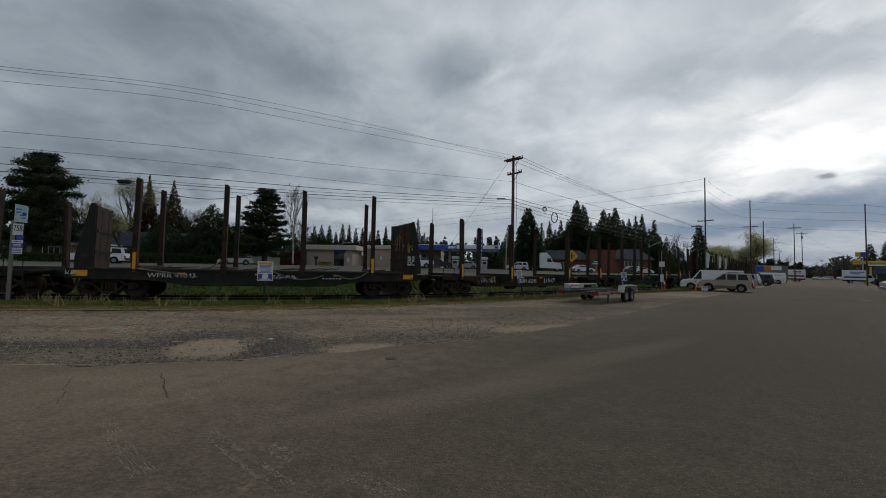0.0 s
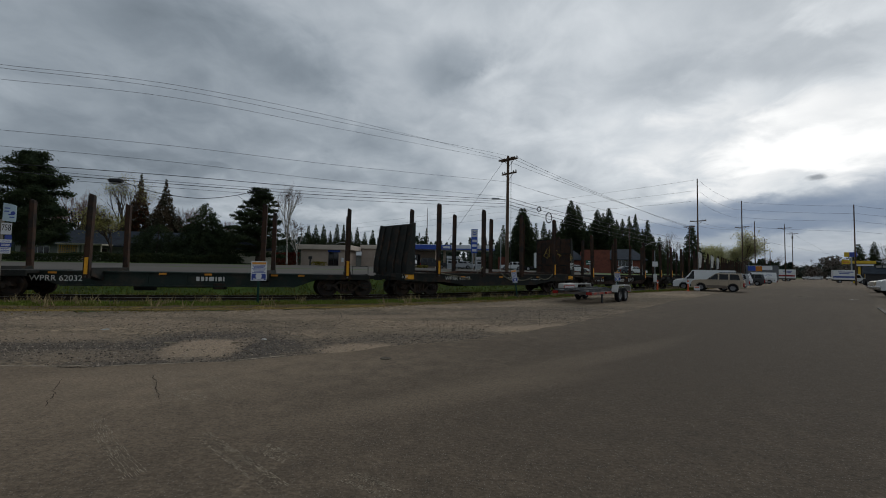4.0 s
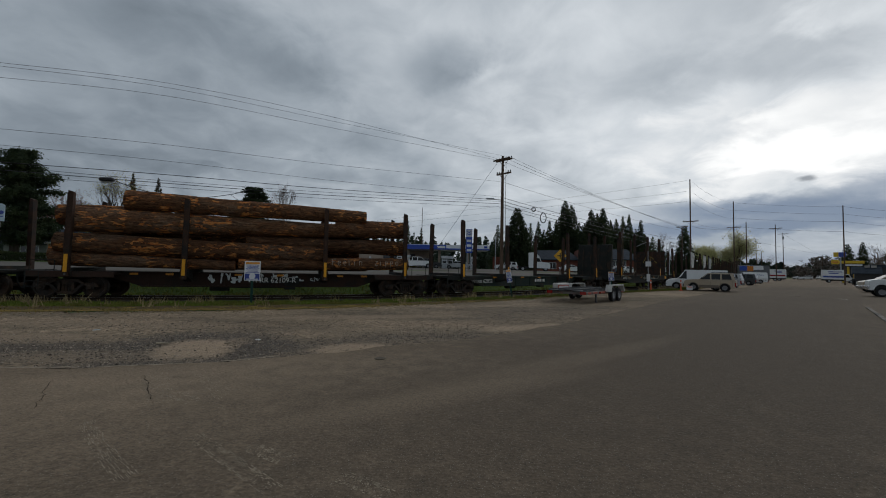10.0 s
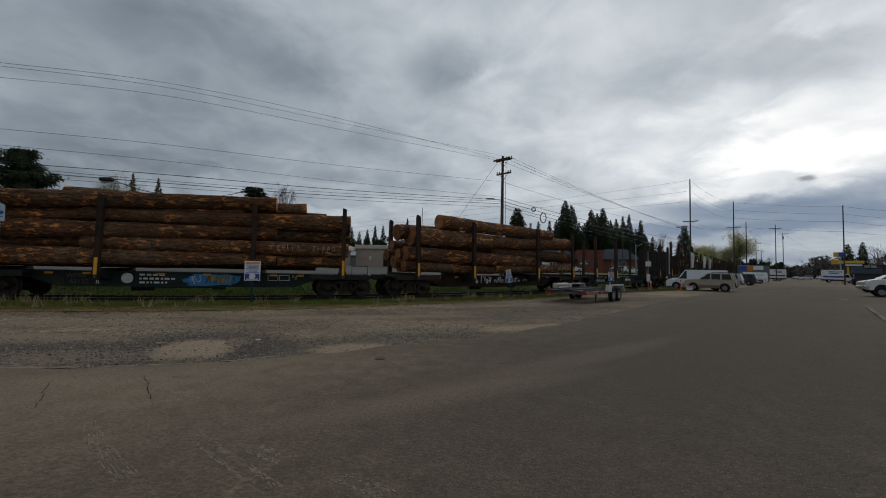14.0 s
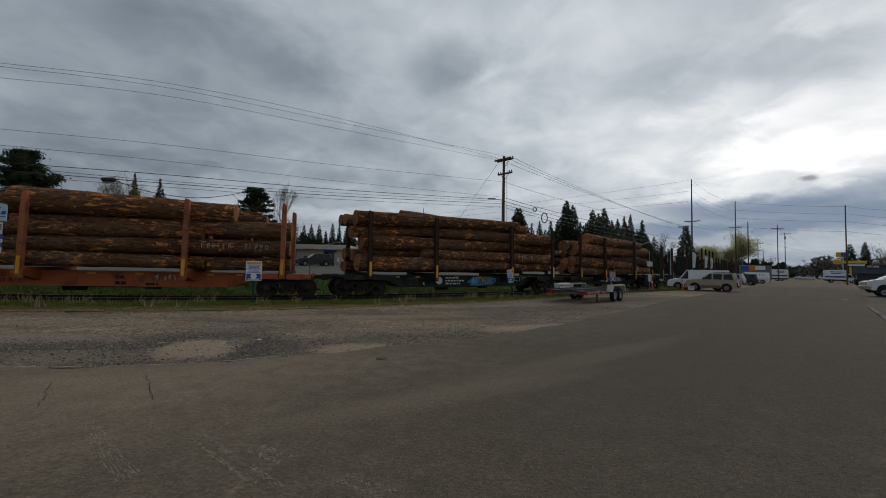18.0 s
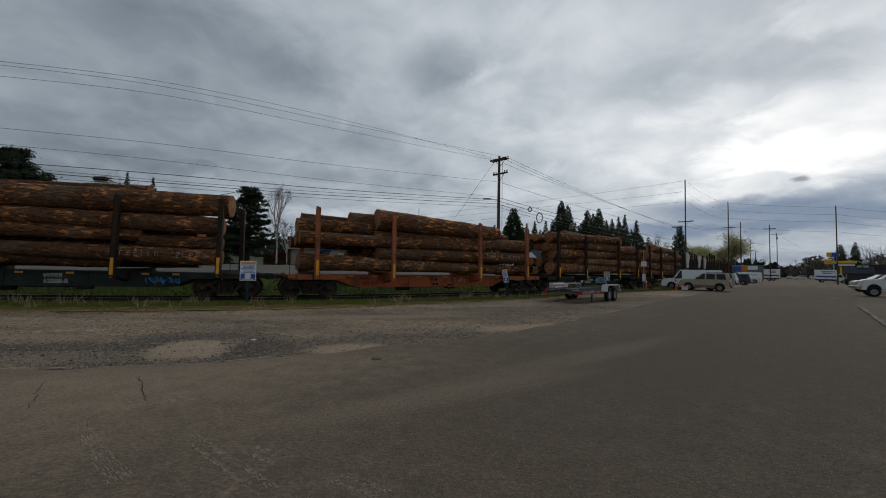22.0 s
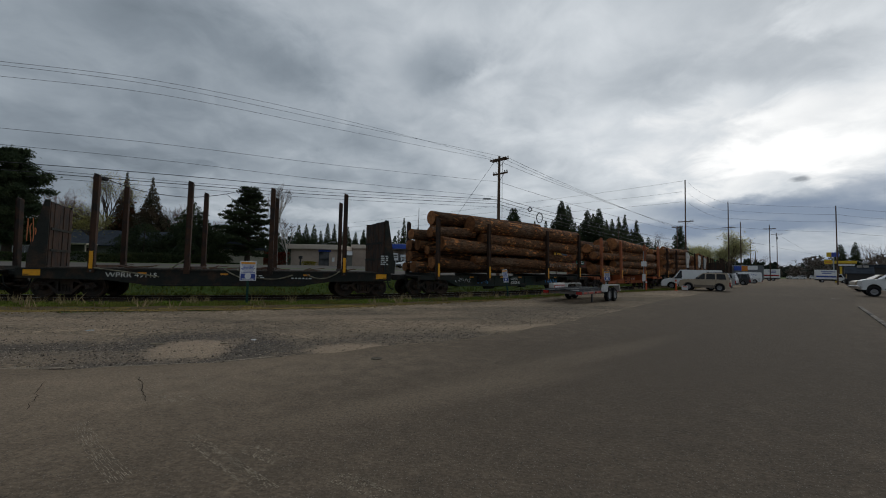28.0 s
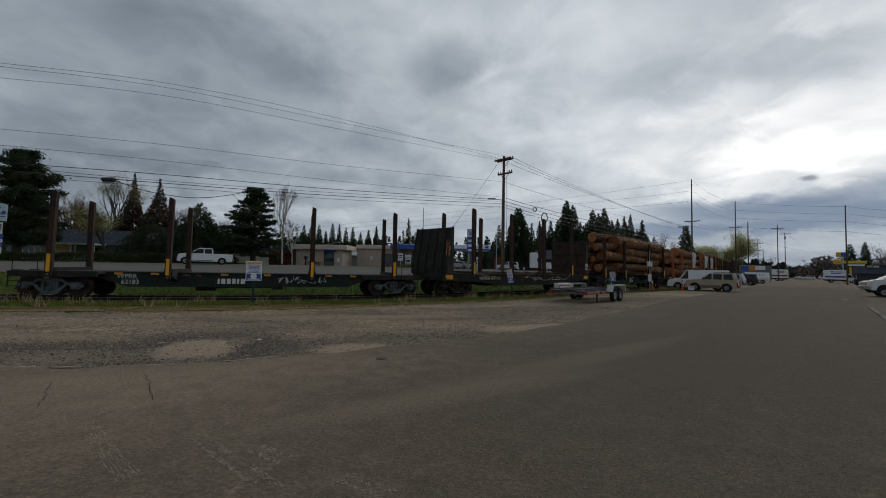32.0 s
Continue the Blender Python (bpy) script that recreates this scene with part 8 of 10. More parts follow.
def gable_roof(parent, x0, x1, y0, y1, z, rise, over=0.5, material=None, hip=0.0):
    bm = bmesh.new()
    m = (y0 + y1) / 2
    pts = [(x0 - over, y0 - over, z), (x1 + over, y0 - over, z), (x1 + over, y1 + over, z), (x0 - over, y1 + over, z), (x0 - over + hip, m, z + rise), (x1 + over - hip, m, z + rise)]
    v = [bm.verts.new(p) for p in pts] + [bm.verts.new((p[0], p[1], p[2] - 0.18)) for p in pts[:4]]
    for f in ((0, 1, 5, 4), (2, 3, 4, 5), (1, 2, 5), (3, 0, 4), (6, 9, 8, 7), (0, 6, 7, 1), (1, 7, 8, 2), (2, 8, 9, 3), (3, 9, 6, 0)):
        bm.faces.new([v[i] for i in f])
    bmesh.ops.recalc_face_normals(bm, faces=bm.faces)
    return part("roof", bm, material or ROOF_DARK, parent)


def at_ground(p, turn=0.0):
    return pose(p[0], p[1], gz(*p), 0, 0, turn)


def filling_station():
    # small flat-roofed kiosk
    t = thing("kiosk", "small tan flat-roofed kiosk with a dark doorway", "building", at_ground((-23.82, 74.0), -3))
    block(t, "wall", -4.4, 4.6, 0, 6, -0.3, 3.2, STUCCO)
    block(t, "fascia", -5.1, 5.5, -0.6, 6.6, 3.1, 4.0, STUCCO_TRIM, 0.05)
    opening(t, 2.0, 0.0, 1.9, 2.6, 0.0, SIGN_BLACK, "door", 2)
    block(t, "sign_band", 0.9, 3.3, -0.08, -0.03, 2.68, 3.05, CANOPY_BLUE)
    block(t, "meter_box", 3.6, 4.0, -0.16, 0.0, 0.8, 1.6, SIGN_WHITE)
    # shop
    t = thing("filling_station_shop", "tan flat-roofed shop with dark windows", "building", at_ground((-10.55, 80.0), -3))
    block(t, "wall", -7.4, 8.0, 0, 8, -0.3, 4.0, STUCCO)
    block(t, "fascia", -7.6, 8.2, -0.4, 8.2, 3.7, 4.5, STUCCO_TRIM, 0.05)
    opening(t, 1.6, 0.2, 6.5, 2.5, 0.0, SIGN_BLACK, "window", 5)
    block(t, "wall_lamp", -4.6, -4.2, -0.15, 0, 1.5, 2.2, SIGN_WHITE)
    block(t, "roof_unit", 2.0, 3.4, 3.0, 4.5, 4.5, 5.0, POLE_METAL)
    # canopy over the pumps
    t = thing("station_canopy", "blue and white canopy over the fuel pumps", "canopy", at_ground((-0.61, 72.0), -2))
    h = 4.68 - gz(*(-0.61, 72.0))
    block(t, "roof_slab", -9.4, 9.2, 0, 7.5, h + 0.46, h + 1.35, CANOPY_WHITE, 0.05)
    block(t, "blue_fascia", -9.4, 1.2, -0.12, 0.0, h + 0.42, h + 1.28, CANOPY_BLUE)
    block(t, "white_fascia", 1.2, 9.2, -0.12, 0.0, h + 0.66, h + 1.32, CANOPY_WHITE)
    block(t, "blue_stripe", 1.2, 9.2, -0.13, 0.0, h + 0.44, h + 0.66, CANOPY_BLUE)
    block(t, "name_panel", -0.4, 1.0, -0.17, -0.12, h + 0.66, h + 1.08, SIGN_WHITE)
    block(t, "emblem", 8.2, 8.8, -0.18, -0.12, h + 0.80, h + 1.18, CANOPY_BLUE)
    for x in (-6.2, -0.2, 5.4):
        block(t, "column", x - 0.22, x + 0.22, 3.4, 3.9, -0.3, h + 0.48, STUCCO)
    for x in (-5.0, -1.0, 2.0, 5.0):
        block(t, "lamp_panel", x - 0.25, x + 0.25, 2.0, 2.4, h + 0.40, h + 0.47, CANOPY_WHITE)
    for p in ((-6.66, 73.0), (0.34, 73.0), (1.42, 74.0), (5.85, 73.0)):
        g = thing("fuel_pump", "white and grey fuel pump", "fuel pump", at_ground(p), "fuel pumps under the canopy")
        block(g, "cabinet", -0.5, 0.5, -0.3, 0.3, 0, 1.7, CANOPY_WHITE, 0.04)
        block(g, "screen", -0.35, 0.35, -0.33, -0.3, 1.0, 1.5, SIGN_BLACK)
        block(g, "hose_panel", -0.46, 0.46, -0.32, -0.3, 0.15, 0.9, POLE_METAL)
        block(g, "header", -0.6, 0.6, -0.32, 0.32, 1.9, 2.4, CANOPY_WHITE, 0.03)
        block(g, "riser", -0.5, -0.38, -0.2, 0.2, 1.7, 1.9, POLE_METAL)
        block(g, "riser", 0.38, 0.5, -0.2, 0.2, 1.7, 1.9, POLE_METAL)
    # price sign
    x, y = (4.16, 62.0)
    z0, z1 = 4.17, 7.98
    g = thing("price_sign", "tall blue and white price sign on two posts", "sign", pose(x, y, gz(x, y)))
    d = gz(x, y)
    block(g, "post", -0.35, -0.2, -0.06, 0.06, -0.2, z0 - d, POLE_METAL)
    block(g, "post", 0.2, 0.35, -0.06, 0.06, -0.2, z0 - d, POLE_METAL)
    block(g, "panel", -0.5, 0.5, -0.15, 0.15, z0 - d, z1 - d, CANOPY_BLUE, 0.02)
    block(g, "emblem_panel", -0.45, 0.45, -0.17, -0.15, z1 - d - 1.25, z1 - d - 0.1, SIGN_WHITE)
    bm = bmesh.new()
    for k, zz in enumerate((z1 - d - 0.45, z1 - d - 0.8)):
        prism(bm, [(-0.32, zz), (0, zz - 0.18), (0.32, zz), (0.32, zz + 0.16), (0, zz - 0.02), (-0.32, zz + 0.16)], -0.18, -0.171)
    part("chevron_stripes", bm, CANOPY_BLUE, g)
    for k in range(3):
        block(g, "price_bar", -0.36, 0.36, -0.16, -0.151, z0 - d + 0.25 + k * 0.75, z0 - d + 0.62 + k * 0.75, SIGN_WHITE)
    # small white notices at the forecourt edge
    for p in ((-6.69, 60.0),):
        g = thing("forecourt_notice", "white notice on a short post", "sign", at_ground(p))
        block(g, "post", -0.04, 0.04, -0.04, 0.04, -0.1, 2.2, POLE_METAL)
        block(g, "plate", -0.38, 0.38, -0.07, -0.04, 1.2, 2.3, SIGN_WHITE)
        block(g, "bar", -0.25, 0.25, -0.075, -0.07, 1.6, 1.75, SIGN_BLACK)
        block(g, "bar", -0.25, 0.25, -0.075, -0.07, 1.9, 2.1, SIGN_BLACK)
    g = thing("drive_in_terminal", "dark terminal post beside a kiosk", "terminal", at_ground((-23.44, 66.0)))
    block(g, "post", -0.12, 0.12, -0.1, 0.1, 0, 1.1, SIGN_BLACK)
    block(g, "head", -0.3, 0.3, -0.15, 0.15, 1.1, 1.6, SIGN_BLACK, 0.03)


def houses():
    t = thing("ranch_house", "long low house with a dark shingle roof and porch", "house", at_ground((-58.84, 62.0), 10))
    block(t, "wall", -9.5, 14.0, 0, 8, -0.3, 2.7, SIDING)
    gable_roof(t, -9.5, 14.0, 0, 8, 2.6, 2.7, 0.7, hip=2.0)
    block(t, "porch_roof", -1.8, 4.6, -3.2, 0.0, 2.45, 2.7, CREAM, 0.03)
    for x in (-1.5, 1.2, 1.8, 4.3):
        block(t, "porch_post", x - 0.09, x + 0.09, -3.0, -2.82, -0.2, 2.45, CREAM)
    bm = bmesh.new()
    for i in range(9):
        box(bm, -1.4 + i * 0.3, -1.36 + i * 0.3, -2.93, -2.9, 1.2, 2.4)
    for j in range(5):
        box(bm, -1.4, 1.2, -2.935, -2.905, 1.2 + j * 0.28, 1.24 + j * 0.28)
    part("trellis", bm, SIGN_YELLOW, t)
    opening(t, -6.0, 0.9, 2.4, 1.3, 0.0, cols=3)
    opening(t, 7.5, 0.9, 1.8, 1.3, 0.0, cols=2)
    opening(t, 2.9, 0.0, 1.0, 2.1, 0.0, CREAM, "door")
    block(t, "garage_front", 9.0, 12.6, -0.06, 0.0, 0.0, 2.1, CREAM)
    t = thing("gabled_house", "pale gabled house behind trees", "house", at_ground((-40.6, 72.0), -60))
    block(t, "wall", -5, 5, 0, 7, -0.3, 2.8, CREAM)
    gable_roof(t, -5, 5, 0, 7, 2.7, 2.4, 0.5)
    bm = bmesh.new()
    for x in (-5.02, 5.02):
        prism(bm, [(0, 2.7), (7, 2.7), (3.5, 5.0)], x - 0.06, x + 0.06, "x")
    part("gable", bm, CREAM, t)
    opening(t, 0.5, 0.8, 2.2, 1.3, 0.0, cols=2)
    t = thing("grey_shed", "low grey building behind the kiosk", "building", at_ground((-21.53, 90.0)))
    block(t, "wall", -4, 5, 0, 5, -0.3, 2.6, SIDING)
    gable_roof(t, -4, 5, 0, 5, 2.6, 1.0, 0.3, material=POLE_METAL)
    # brick building with dark roofs
    t = thing("brick_building", "red brick building with dark hipped roofs", "building", at_ground((30.36, 92.0), -14))
    block(t, "wall", -13, 1.5, 0, 10, -0.3, 3.0, BRICK)
    gable_roof(t, -13, 1.5, 0, 10, 2.9, 2.4, 0.6, hip=2.5)
    block(t, "tall_wall", 1.5, 7.0, -1.5, 10, -0.3, 5.2, BRICK)
    block(t, "wing_wall", 7.0, 14.5, 0, 10, -0.3, 3.2, BRICK)
    gable_roof(t, 7.0, 14.5, 0, 10, 3.1, 2.6, 0.6, hip=2.0)
    block(t, "brick_pier", -18.5, -14.5, 0, 5, -0.3, 3.3, BRICK)
    opening(t, 10.5, 1.6, 3.0, 1.2, 0.0, cols=4)
    opening(t, -5.0, 0.7, 3.2, 1.4, 0.0, cols=4)


filling_station()
houses()


KERB = mat("worn_grey_kerb", (0.19, 0.165, 0.135), 0.9, 0, 0.35, 1.5, 24, 0.4, (0.05, 0.047, 0.042), (0.42, 0.6), world_space=True)


def shops():
    """Shops on the other side of the street, far along it."""
    # wide yellow band over dark glass, yellow piers
    x, y = (134.81, 128.0)
    t = thing("shop_building", "dark shop with a yellow roof band and piers", "building", pose(x, y, 0, 0, 0, -44))
    block(t, "wall", -2.6, 2.6, 0, 4, -0.2, 5.0, SIGN_BLACK)
    block(t, "roof_band", -3.0, 2.8, -0.5, 4.4, 6.0, 6.9, SHOP_YELLOW, 0.05)
    block(t, "black_band", -2.9, 2.7, -0.45, 4.4, 5.0, 6.0, SIGN_BLACK)
    for x0 in (-0.9, 0.5, 1.7):
        block(t, "pier", x0 - 0.28, x0 + 0.28, -0.14, 0, 0, 5.0, SHOP_YELLOW)
    block(t, "name_bar", -1.6, 2.3, -0.52, -0.46, 5.25, 5.75, SIGN_WHITE)
    t = thing("pylon_sign", "blue and yellow box signs on a tall pole", "sign", pose(*(112.17, 110.0), 0, 0, 0, -42))
    block(t, "pole", 0.2, 0.5, -0.15, 0.15, -0.2, 8.17, POLE_METAL)
    block(t, "blue_box", -0.05, 1.45, -0.25, 0.25, 7.21, 8.49, SIGN_BLUE, 0.03)
    block(t, "yellow_box", -1.05, -0.05, -0.25, 0.25, 7.21, 8.49, SHOP_YELLOW, 0.03)
    block(t, "lower_box", -1.55, 0.0, -0.25, 0.25, 5.12, 6.4, SHOP_YELLOW, 0.03)
    block(t, "writing_bar", -1.3, -0.1, -0.29, -0.25, 5.44, 5.92, SIGN_ORANGE)
    x, y = (95.37, 88.0)
    t = thing("grey_shed", "low dark shed with a black gable roof", "building", pose(x, y, 0, 0, 0, -44))
    block(t, "wall", -1.5, 2.4, 0, 3, -0.2, 2.6, SIGN_BLACK)
    gable_roof(t, -1.5, 2.4, 0, 3, 2.5, 1.5, 0.4)
    for x0 in (0.2, 1.2):
        block(t, "roof_vent", x0, x0 + 0.8, 0.9, 1.7, 3.8, 4.3, CONCRETE)
    x, y = (112.78, 98.0)
    t = thing("flat_roofed_shop", "low grey flat-roofed shop", "building", pose(x, y, 0, 0, 0, -44))
    block(t, "wall", -3.0, 12, 0, 10, -0.2, 4.2, SIGN_BLACK)
    block(t, "fascia", -3.4, 12.4, -0.6, 10.4, 4.1, 4.9, ROOF_DARK, 0.05)
    for p, h, w, lab in (((312.47, 330.0), 5, 9, "small grey house at the end of the street"), ((280.13, 300.0), 4, 8, "small brown house at the end of the street"), ((194.33, 230.0), 4, 9, "low building far along the railway")):
        t = thing("distant_house", lab, "house", pose(*p, 0, 0, 0, -42))
        block(t, "wall", -w / 2, w / 2, 0, 8, -0.2, h * 0.62, SIDING)
        gable_roof(t, -w / 2, w / 2, 0, 8, h * 0.6, h * 0.5, 0.5)
        opening(t, 0, 0.9, 2.0, 1.2, 0.0)
    # kerb of the forecourt
    v = [Vector((*p, 0)) for p in ((15.95, 14.03), (19.21, 17.33), (22.77, 21.02))]
    bm = bmesh.new()
    d = (v[2] - v[0]).normalized()
    nrm = Vector((d.y, -d.x, 0))
    a = v[0] - d * 6
    b = v[2] - d * 0.3
    q = [a, b, b + nrm * 0.14, a + nrm * 0.14]
    low = [bm.verts.new((p.x, p.y, 0.0)) for p in q]
    top = [bm.verts.new((p.x, p.y, 0.075)) for p in q]
    bm.faces.new(top)
    for i in range(4):
        bm.faces.new((low[i], low[(i + 1) % 4], top[(i + 1) % 4], top[i]))
    bmesh.ops.recalc_face_normals(bm, faces=bm.faces)
    tagged(part("kerb", bm, KERB), "worn grey concrete kerb", "kerb", kind="structure")


shops()


HIGHWAY = [(-90, 20), (-66, 26.5), (-46, 34.5), (-31, 42), (-17, 51), (0, 64), (22, 85), (60, 125), (140, 208), (230, 300)]
_hp = np.array(HIGHWAY, float)
_hc = np.concatenate([[0], np.cumsum(np.hypot(*np.diff(_hp, axis=0).T))])
_HD = np.arange(0, _hc[-1], 1.0)
_ker = np.ones(15) / 15
_HX = np.convolve(np.pad(np.interp(_HD, _hc, _hp[:, 0]), 7, mode="reflect", reflect_type="odd"), _ker, "valid")
_HY = np.convolve(np.pad(np.interp(_HD, _hc, _hp[:, 1]), 7, mode="reflect", reflect_type="odd"), _ker, "valid")


def highway_at(d, o=0.0):
    """A place on the highway by the distance along it and to its far side; also the heading."""
    a, b = max(d - 1.0, 0), min(d + 1.0, _HD[-1])
    t = math.atan2(float(np.interp(b, _HD, _HY) - np.interp(a, _HD, _HY)), float(np.interp(b, _HD, _HX) - np.interp(a, _HD, _HX)))
    return (float(np.interp(d, _HD, _HX)) - math.sin(t) * o, float(np.interp(d, _HD, _HY)) + math.cos(t) * o, t)


def far_road():
    """The highway behind the track, on its bank."""
    v, f = [], []
    offs = [-9.5, -5.2, -2.5, 0, 2.5, 5.2]
    ds = np.arange(0, _HD[-1], 3.0)
    s = ds
    for q in ds:
        # the near edge of the apron follows the top of the bank
        x, y, _ = highway_at(q, 0)
        near = -min(max(float(off_track(np.array([x]), np.array([y]))[0]) - 4.05, 5.4), 36.0)
        for o in [near] + offs[1:]:
            x, y, _ = highway_at(q, o)
            v.append((x, y, gz(x, y) + 0.03))
    k = len(offs)
    f = [(i * k + j, (i + 1) * k + j, (i + 1) * k + j + 1, i * k + j + 1) for i in range(len(s) - 1) for j in range(k - 1)]
    FAR = mat("pale_worn_highway_asphalt", (0.100, 0.089, 0.076), 0.9, 0, 0.12, 0.2, 20, 0.1, world_space=True)
    me = raw("highway", v, f, FAR)
    bm = bmesh.new()
    bm.from_mesh(me)
    bmesh.ops.recalc_face_normals(bm, faces=bm.faces)
    if sum(x.normal.z for x in bm.faces) < 0:
        bmesh.ops.reverse_faces(bm, faces=bm.faces)
    bm.to_mesh(me)
    bm.free()
    tagged(new("highway", me), "pale worn asphalt highway behind the railway", "road", kind="structure")
    v, rows = [], 8
    ss = np.arange(-62, 44, 1.5)
    for q in ss:
        for j in range(rows + 1):
            x, y, _ = line_at(q, 4.1 + 13.0 * j / rows)
            v.append((x, y, gz(x, y) + 0.022))
    f = [(i * (rows + 1) + j, (i + 1) * (rows + 1) + j, (i + 1) * (rows + 1) + j + 1, i * (rows + 1) + j + 1) for i in range(len(ss) - 1) for j in range(rows)]
    tagged(new("road_shoulder", raw("road_shoulder", v, f, FAR)), "pale worn asphalt shoulder above the railway bank", "road shoulder", kind="structure")
    pts = [(-20.15, 50.0), (8.51, 50.0), (15.31, 90.0), (-36.27, 90.0)]
    n = 12
    v = []
    for i in range(n + 1):
        for j in range(n + 1):
            u, w = i / n, j / n
            x = (pts[0][0] * (1 - u) + pts[1][0] * u) * (1 - w) + (pts[3][0] * (1 - u) + pts[2][0] * u) * w
            y = (pts[0][1] * (1 - u) + pts[1][1] * u) * (1 - w) + (pts[3][1] * (1 - u) + pts[2][1] * u) * w
            v.append((x, y, gz(x, y) + 0.05))
    f = [(i * (n + 1) + j, (i + 1) * (n + 1) + j, (i + 1) * (n + 1) + j + 1, i * (n + 1) + j + 1) for i in range(n) for j in range(n)]
    tagged(new("forecourt", raw("forecourt", v, f, FAR)), "grey asphalt forecourt of a filling station", "forecourt", kind="structure")


far_road()

# ---- vehicles ----
TYRE = mat("black_tyre_rubber", (0.012, 0.012, 0.013), 0.85, 0, 0.15, 4, 40, 0.1)
ALLOY = mat("dull_alloy", (0.24, 0.24, 0.25), 0.45, 0.5, 0.1, 4, 30, 0.02)
CHROME = plain("dull_chrome", (0.42, 0.42, 0.43), 0.25, 0.9)
BROWN_TRIM = plain("dark_tan_trim", (0.13, 0.10, 0.075), 0.5)
BLACK_TRIM = plain("black_plastic_trim", (0.016, 0.016, 0.017), 0.6)
RED_LENS = plain("red_lamp_lens", (0.28, 0.012, 0.010), 0.2)
AMBER_LENS = plain("amber_lamp_lens", (0.50, 0.16, 0.01), 0.2)
CLEAR_LENS = plain("clear_lamp_lens", (0.48, 0.49, 0.50), 0.1)
CAR_GLASS = plain("tinted_car_glass", (0.008, 0.009, 0.010), 0.10, 0.0, 0.3)


def paint(name, col, rough=0.3):
    return mat(name, col, rough, 0.0, 0.05, 1.2, 12, 0.0, tuple(c * 0.88 for c in col), (0.5, 0.75), spec=0.55)


WHITE_CAR, TAN_CAR, SILVER_CAR = paint("white_car_paint", (0.66, 0.67, 0.67)), paint("tan_car_paint", (0.36, 0.29, 0.21)), paint("silver_car_paint", (0.36, 0.37, 0.38))
GREY_CAR, BLUE_GREY, RED_CAR, BLACK_CAR = paint("dark_grey_car_paint", (0.035, 0.037, 0.040)), paint("blue_grey_car_paint", (0.045, 0.058, 0.075)), paint("red_car_paint", (0.25, 0.02, 0.03)), paint("black_car_paint", (0.014, 0.015, 0.017))


def tyre_mesh(r, w):
    bm = bmesh.new()
    n = 22
    prof = [(-w / 2, r * 0.58), (-w / 2, r * 0.93), (-w * 0.36, r), (w * 0.36, r), (w / 2, r * 0.93), (w / 2, r * 0.58)]
    rings = []
    for i in range(n):
        a = 2 * math.pi * i / n
        rings.append([bm.verts.new((math.cos(a) * q, y, math.sin(a) * q)) for y, q in prof])
    k = len(prof)
    for i in range(n):
        for j in range(k):
            bm.faces.new((rings[i][j], rings[i][(j + 1) % k], rings[(i + 1) % n][(j + 1) % k], rings[(i + 1) % n][j]))
    bmesh.ops.recalc_face_normals(bm, faces=bm.faces)
    return mesh_of(bm, "tyre", TYRE)


def rim_mesh(r, w, material):
    """A dished disc with a raised rim and hub, turned as one solid, both faces alike."""
    hub = [(w * 0.36, 0.0), (w * 0.36, r * 0.13), (w * 0.28, r * 0.18), (w * 0.20, r * 0.30), (w * 0.24, r * 0.40), (w * 0.22, r * 0.47), (w * 0.44, r * 0.50), (w * 0.47, r * 0.585), (w * 0.28, r * 0.59)]
    prof = [(-y, q) for y, q in hub] + hub[::-1]
    n = 20
    v = [(math.cos(2 * math.pi * i / n) * q * (0.90 if 0.35 < q / r < 0.45 and i % 4 == 0 else 1), y, math.sin(2 * math.pi * i / n) * q) for y, q in prof for i in range(n)]
    f = [(j * n + i, j * n + (i + 1) % n, (j + 1) * n + (i + 1) % n, (j + 1) * n + i) for j in range(len(prof) - 1) for i in range(n)]
    bm = bmesh.new()
    bm.from_mesh(raw("rim", v, f, material))
    bmesh.ops.remove_doubles(bm, verts=bm.verts, dist=1e-5)
    bmesh.ops.recalc_face_normals(bm, faces=bm.faces)
    return mesh_of(bm, "rim", material)


_TY, _RI = {}, {}


def wheel(parent, x, y, r, w=0.22, rim=None):
    rim = rim or ALLOY
    if (r, w) not in _TY:
        _TY[(r, w)] = tyre_mesh(r, w)
    if (r, w, rim.name) not in _RI:
        _RI[(r, w, rim.name)] = rim_mesh(r, w, rim)
    wh = part("wheel", _RI[(r, w, rim.name)], None, parent, "", pose(x, y, r))
    part("tyre", _TY[(r, w)], None, wh)
    return wh


def arch_outline(pts, wheels, r):
    """A lower outline with round cut-outs over the wheels; pts runs along the top from the rear to the front."""
    out = list(pts)
    x_front, x_rear, z0 = pts[-1][0], pts[0][0], None
    low = []
    sill = 0.30 * r / 0.36
    for wx in sorted(wheels, reverse=True):
        rr = r * 1.16
        low += [(wx + rr * math.cos(a), r + rr * math.sin(a)) for a in [math.radians(v) for v in (-6, 25, 60, 90, 120, 155, 186)]]
    return out + [(x_front, sill + 0.05)] + [(x_front - 0.1, sill)] + low + [(x_rear + 0.1, sill), (x_rear, sill + 0.05)]


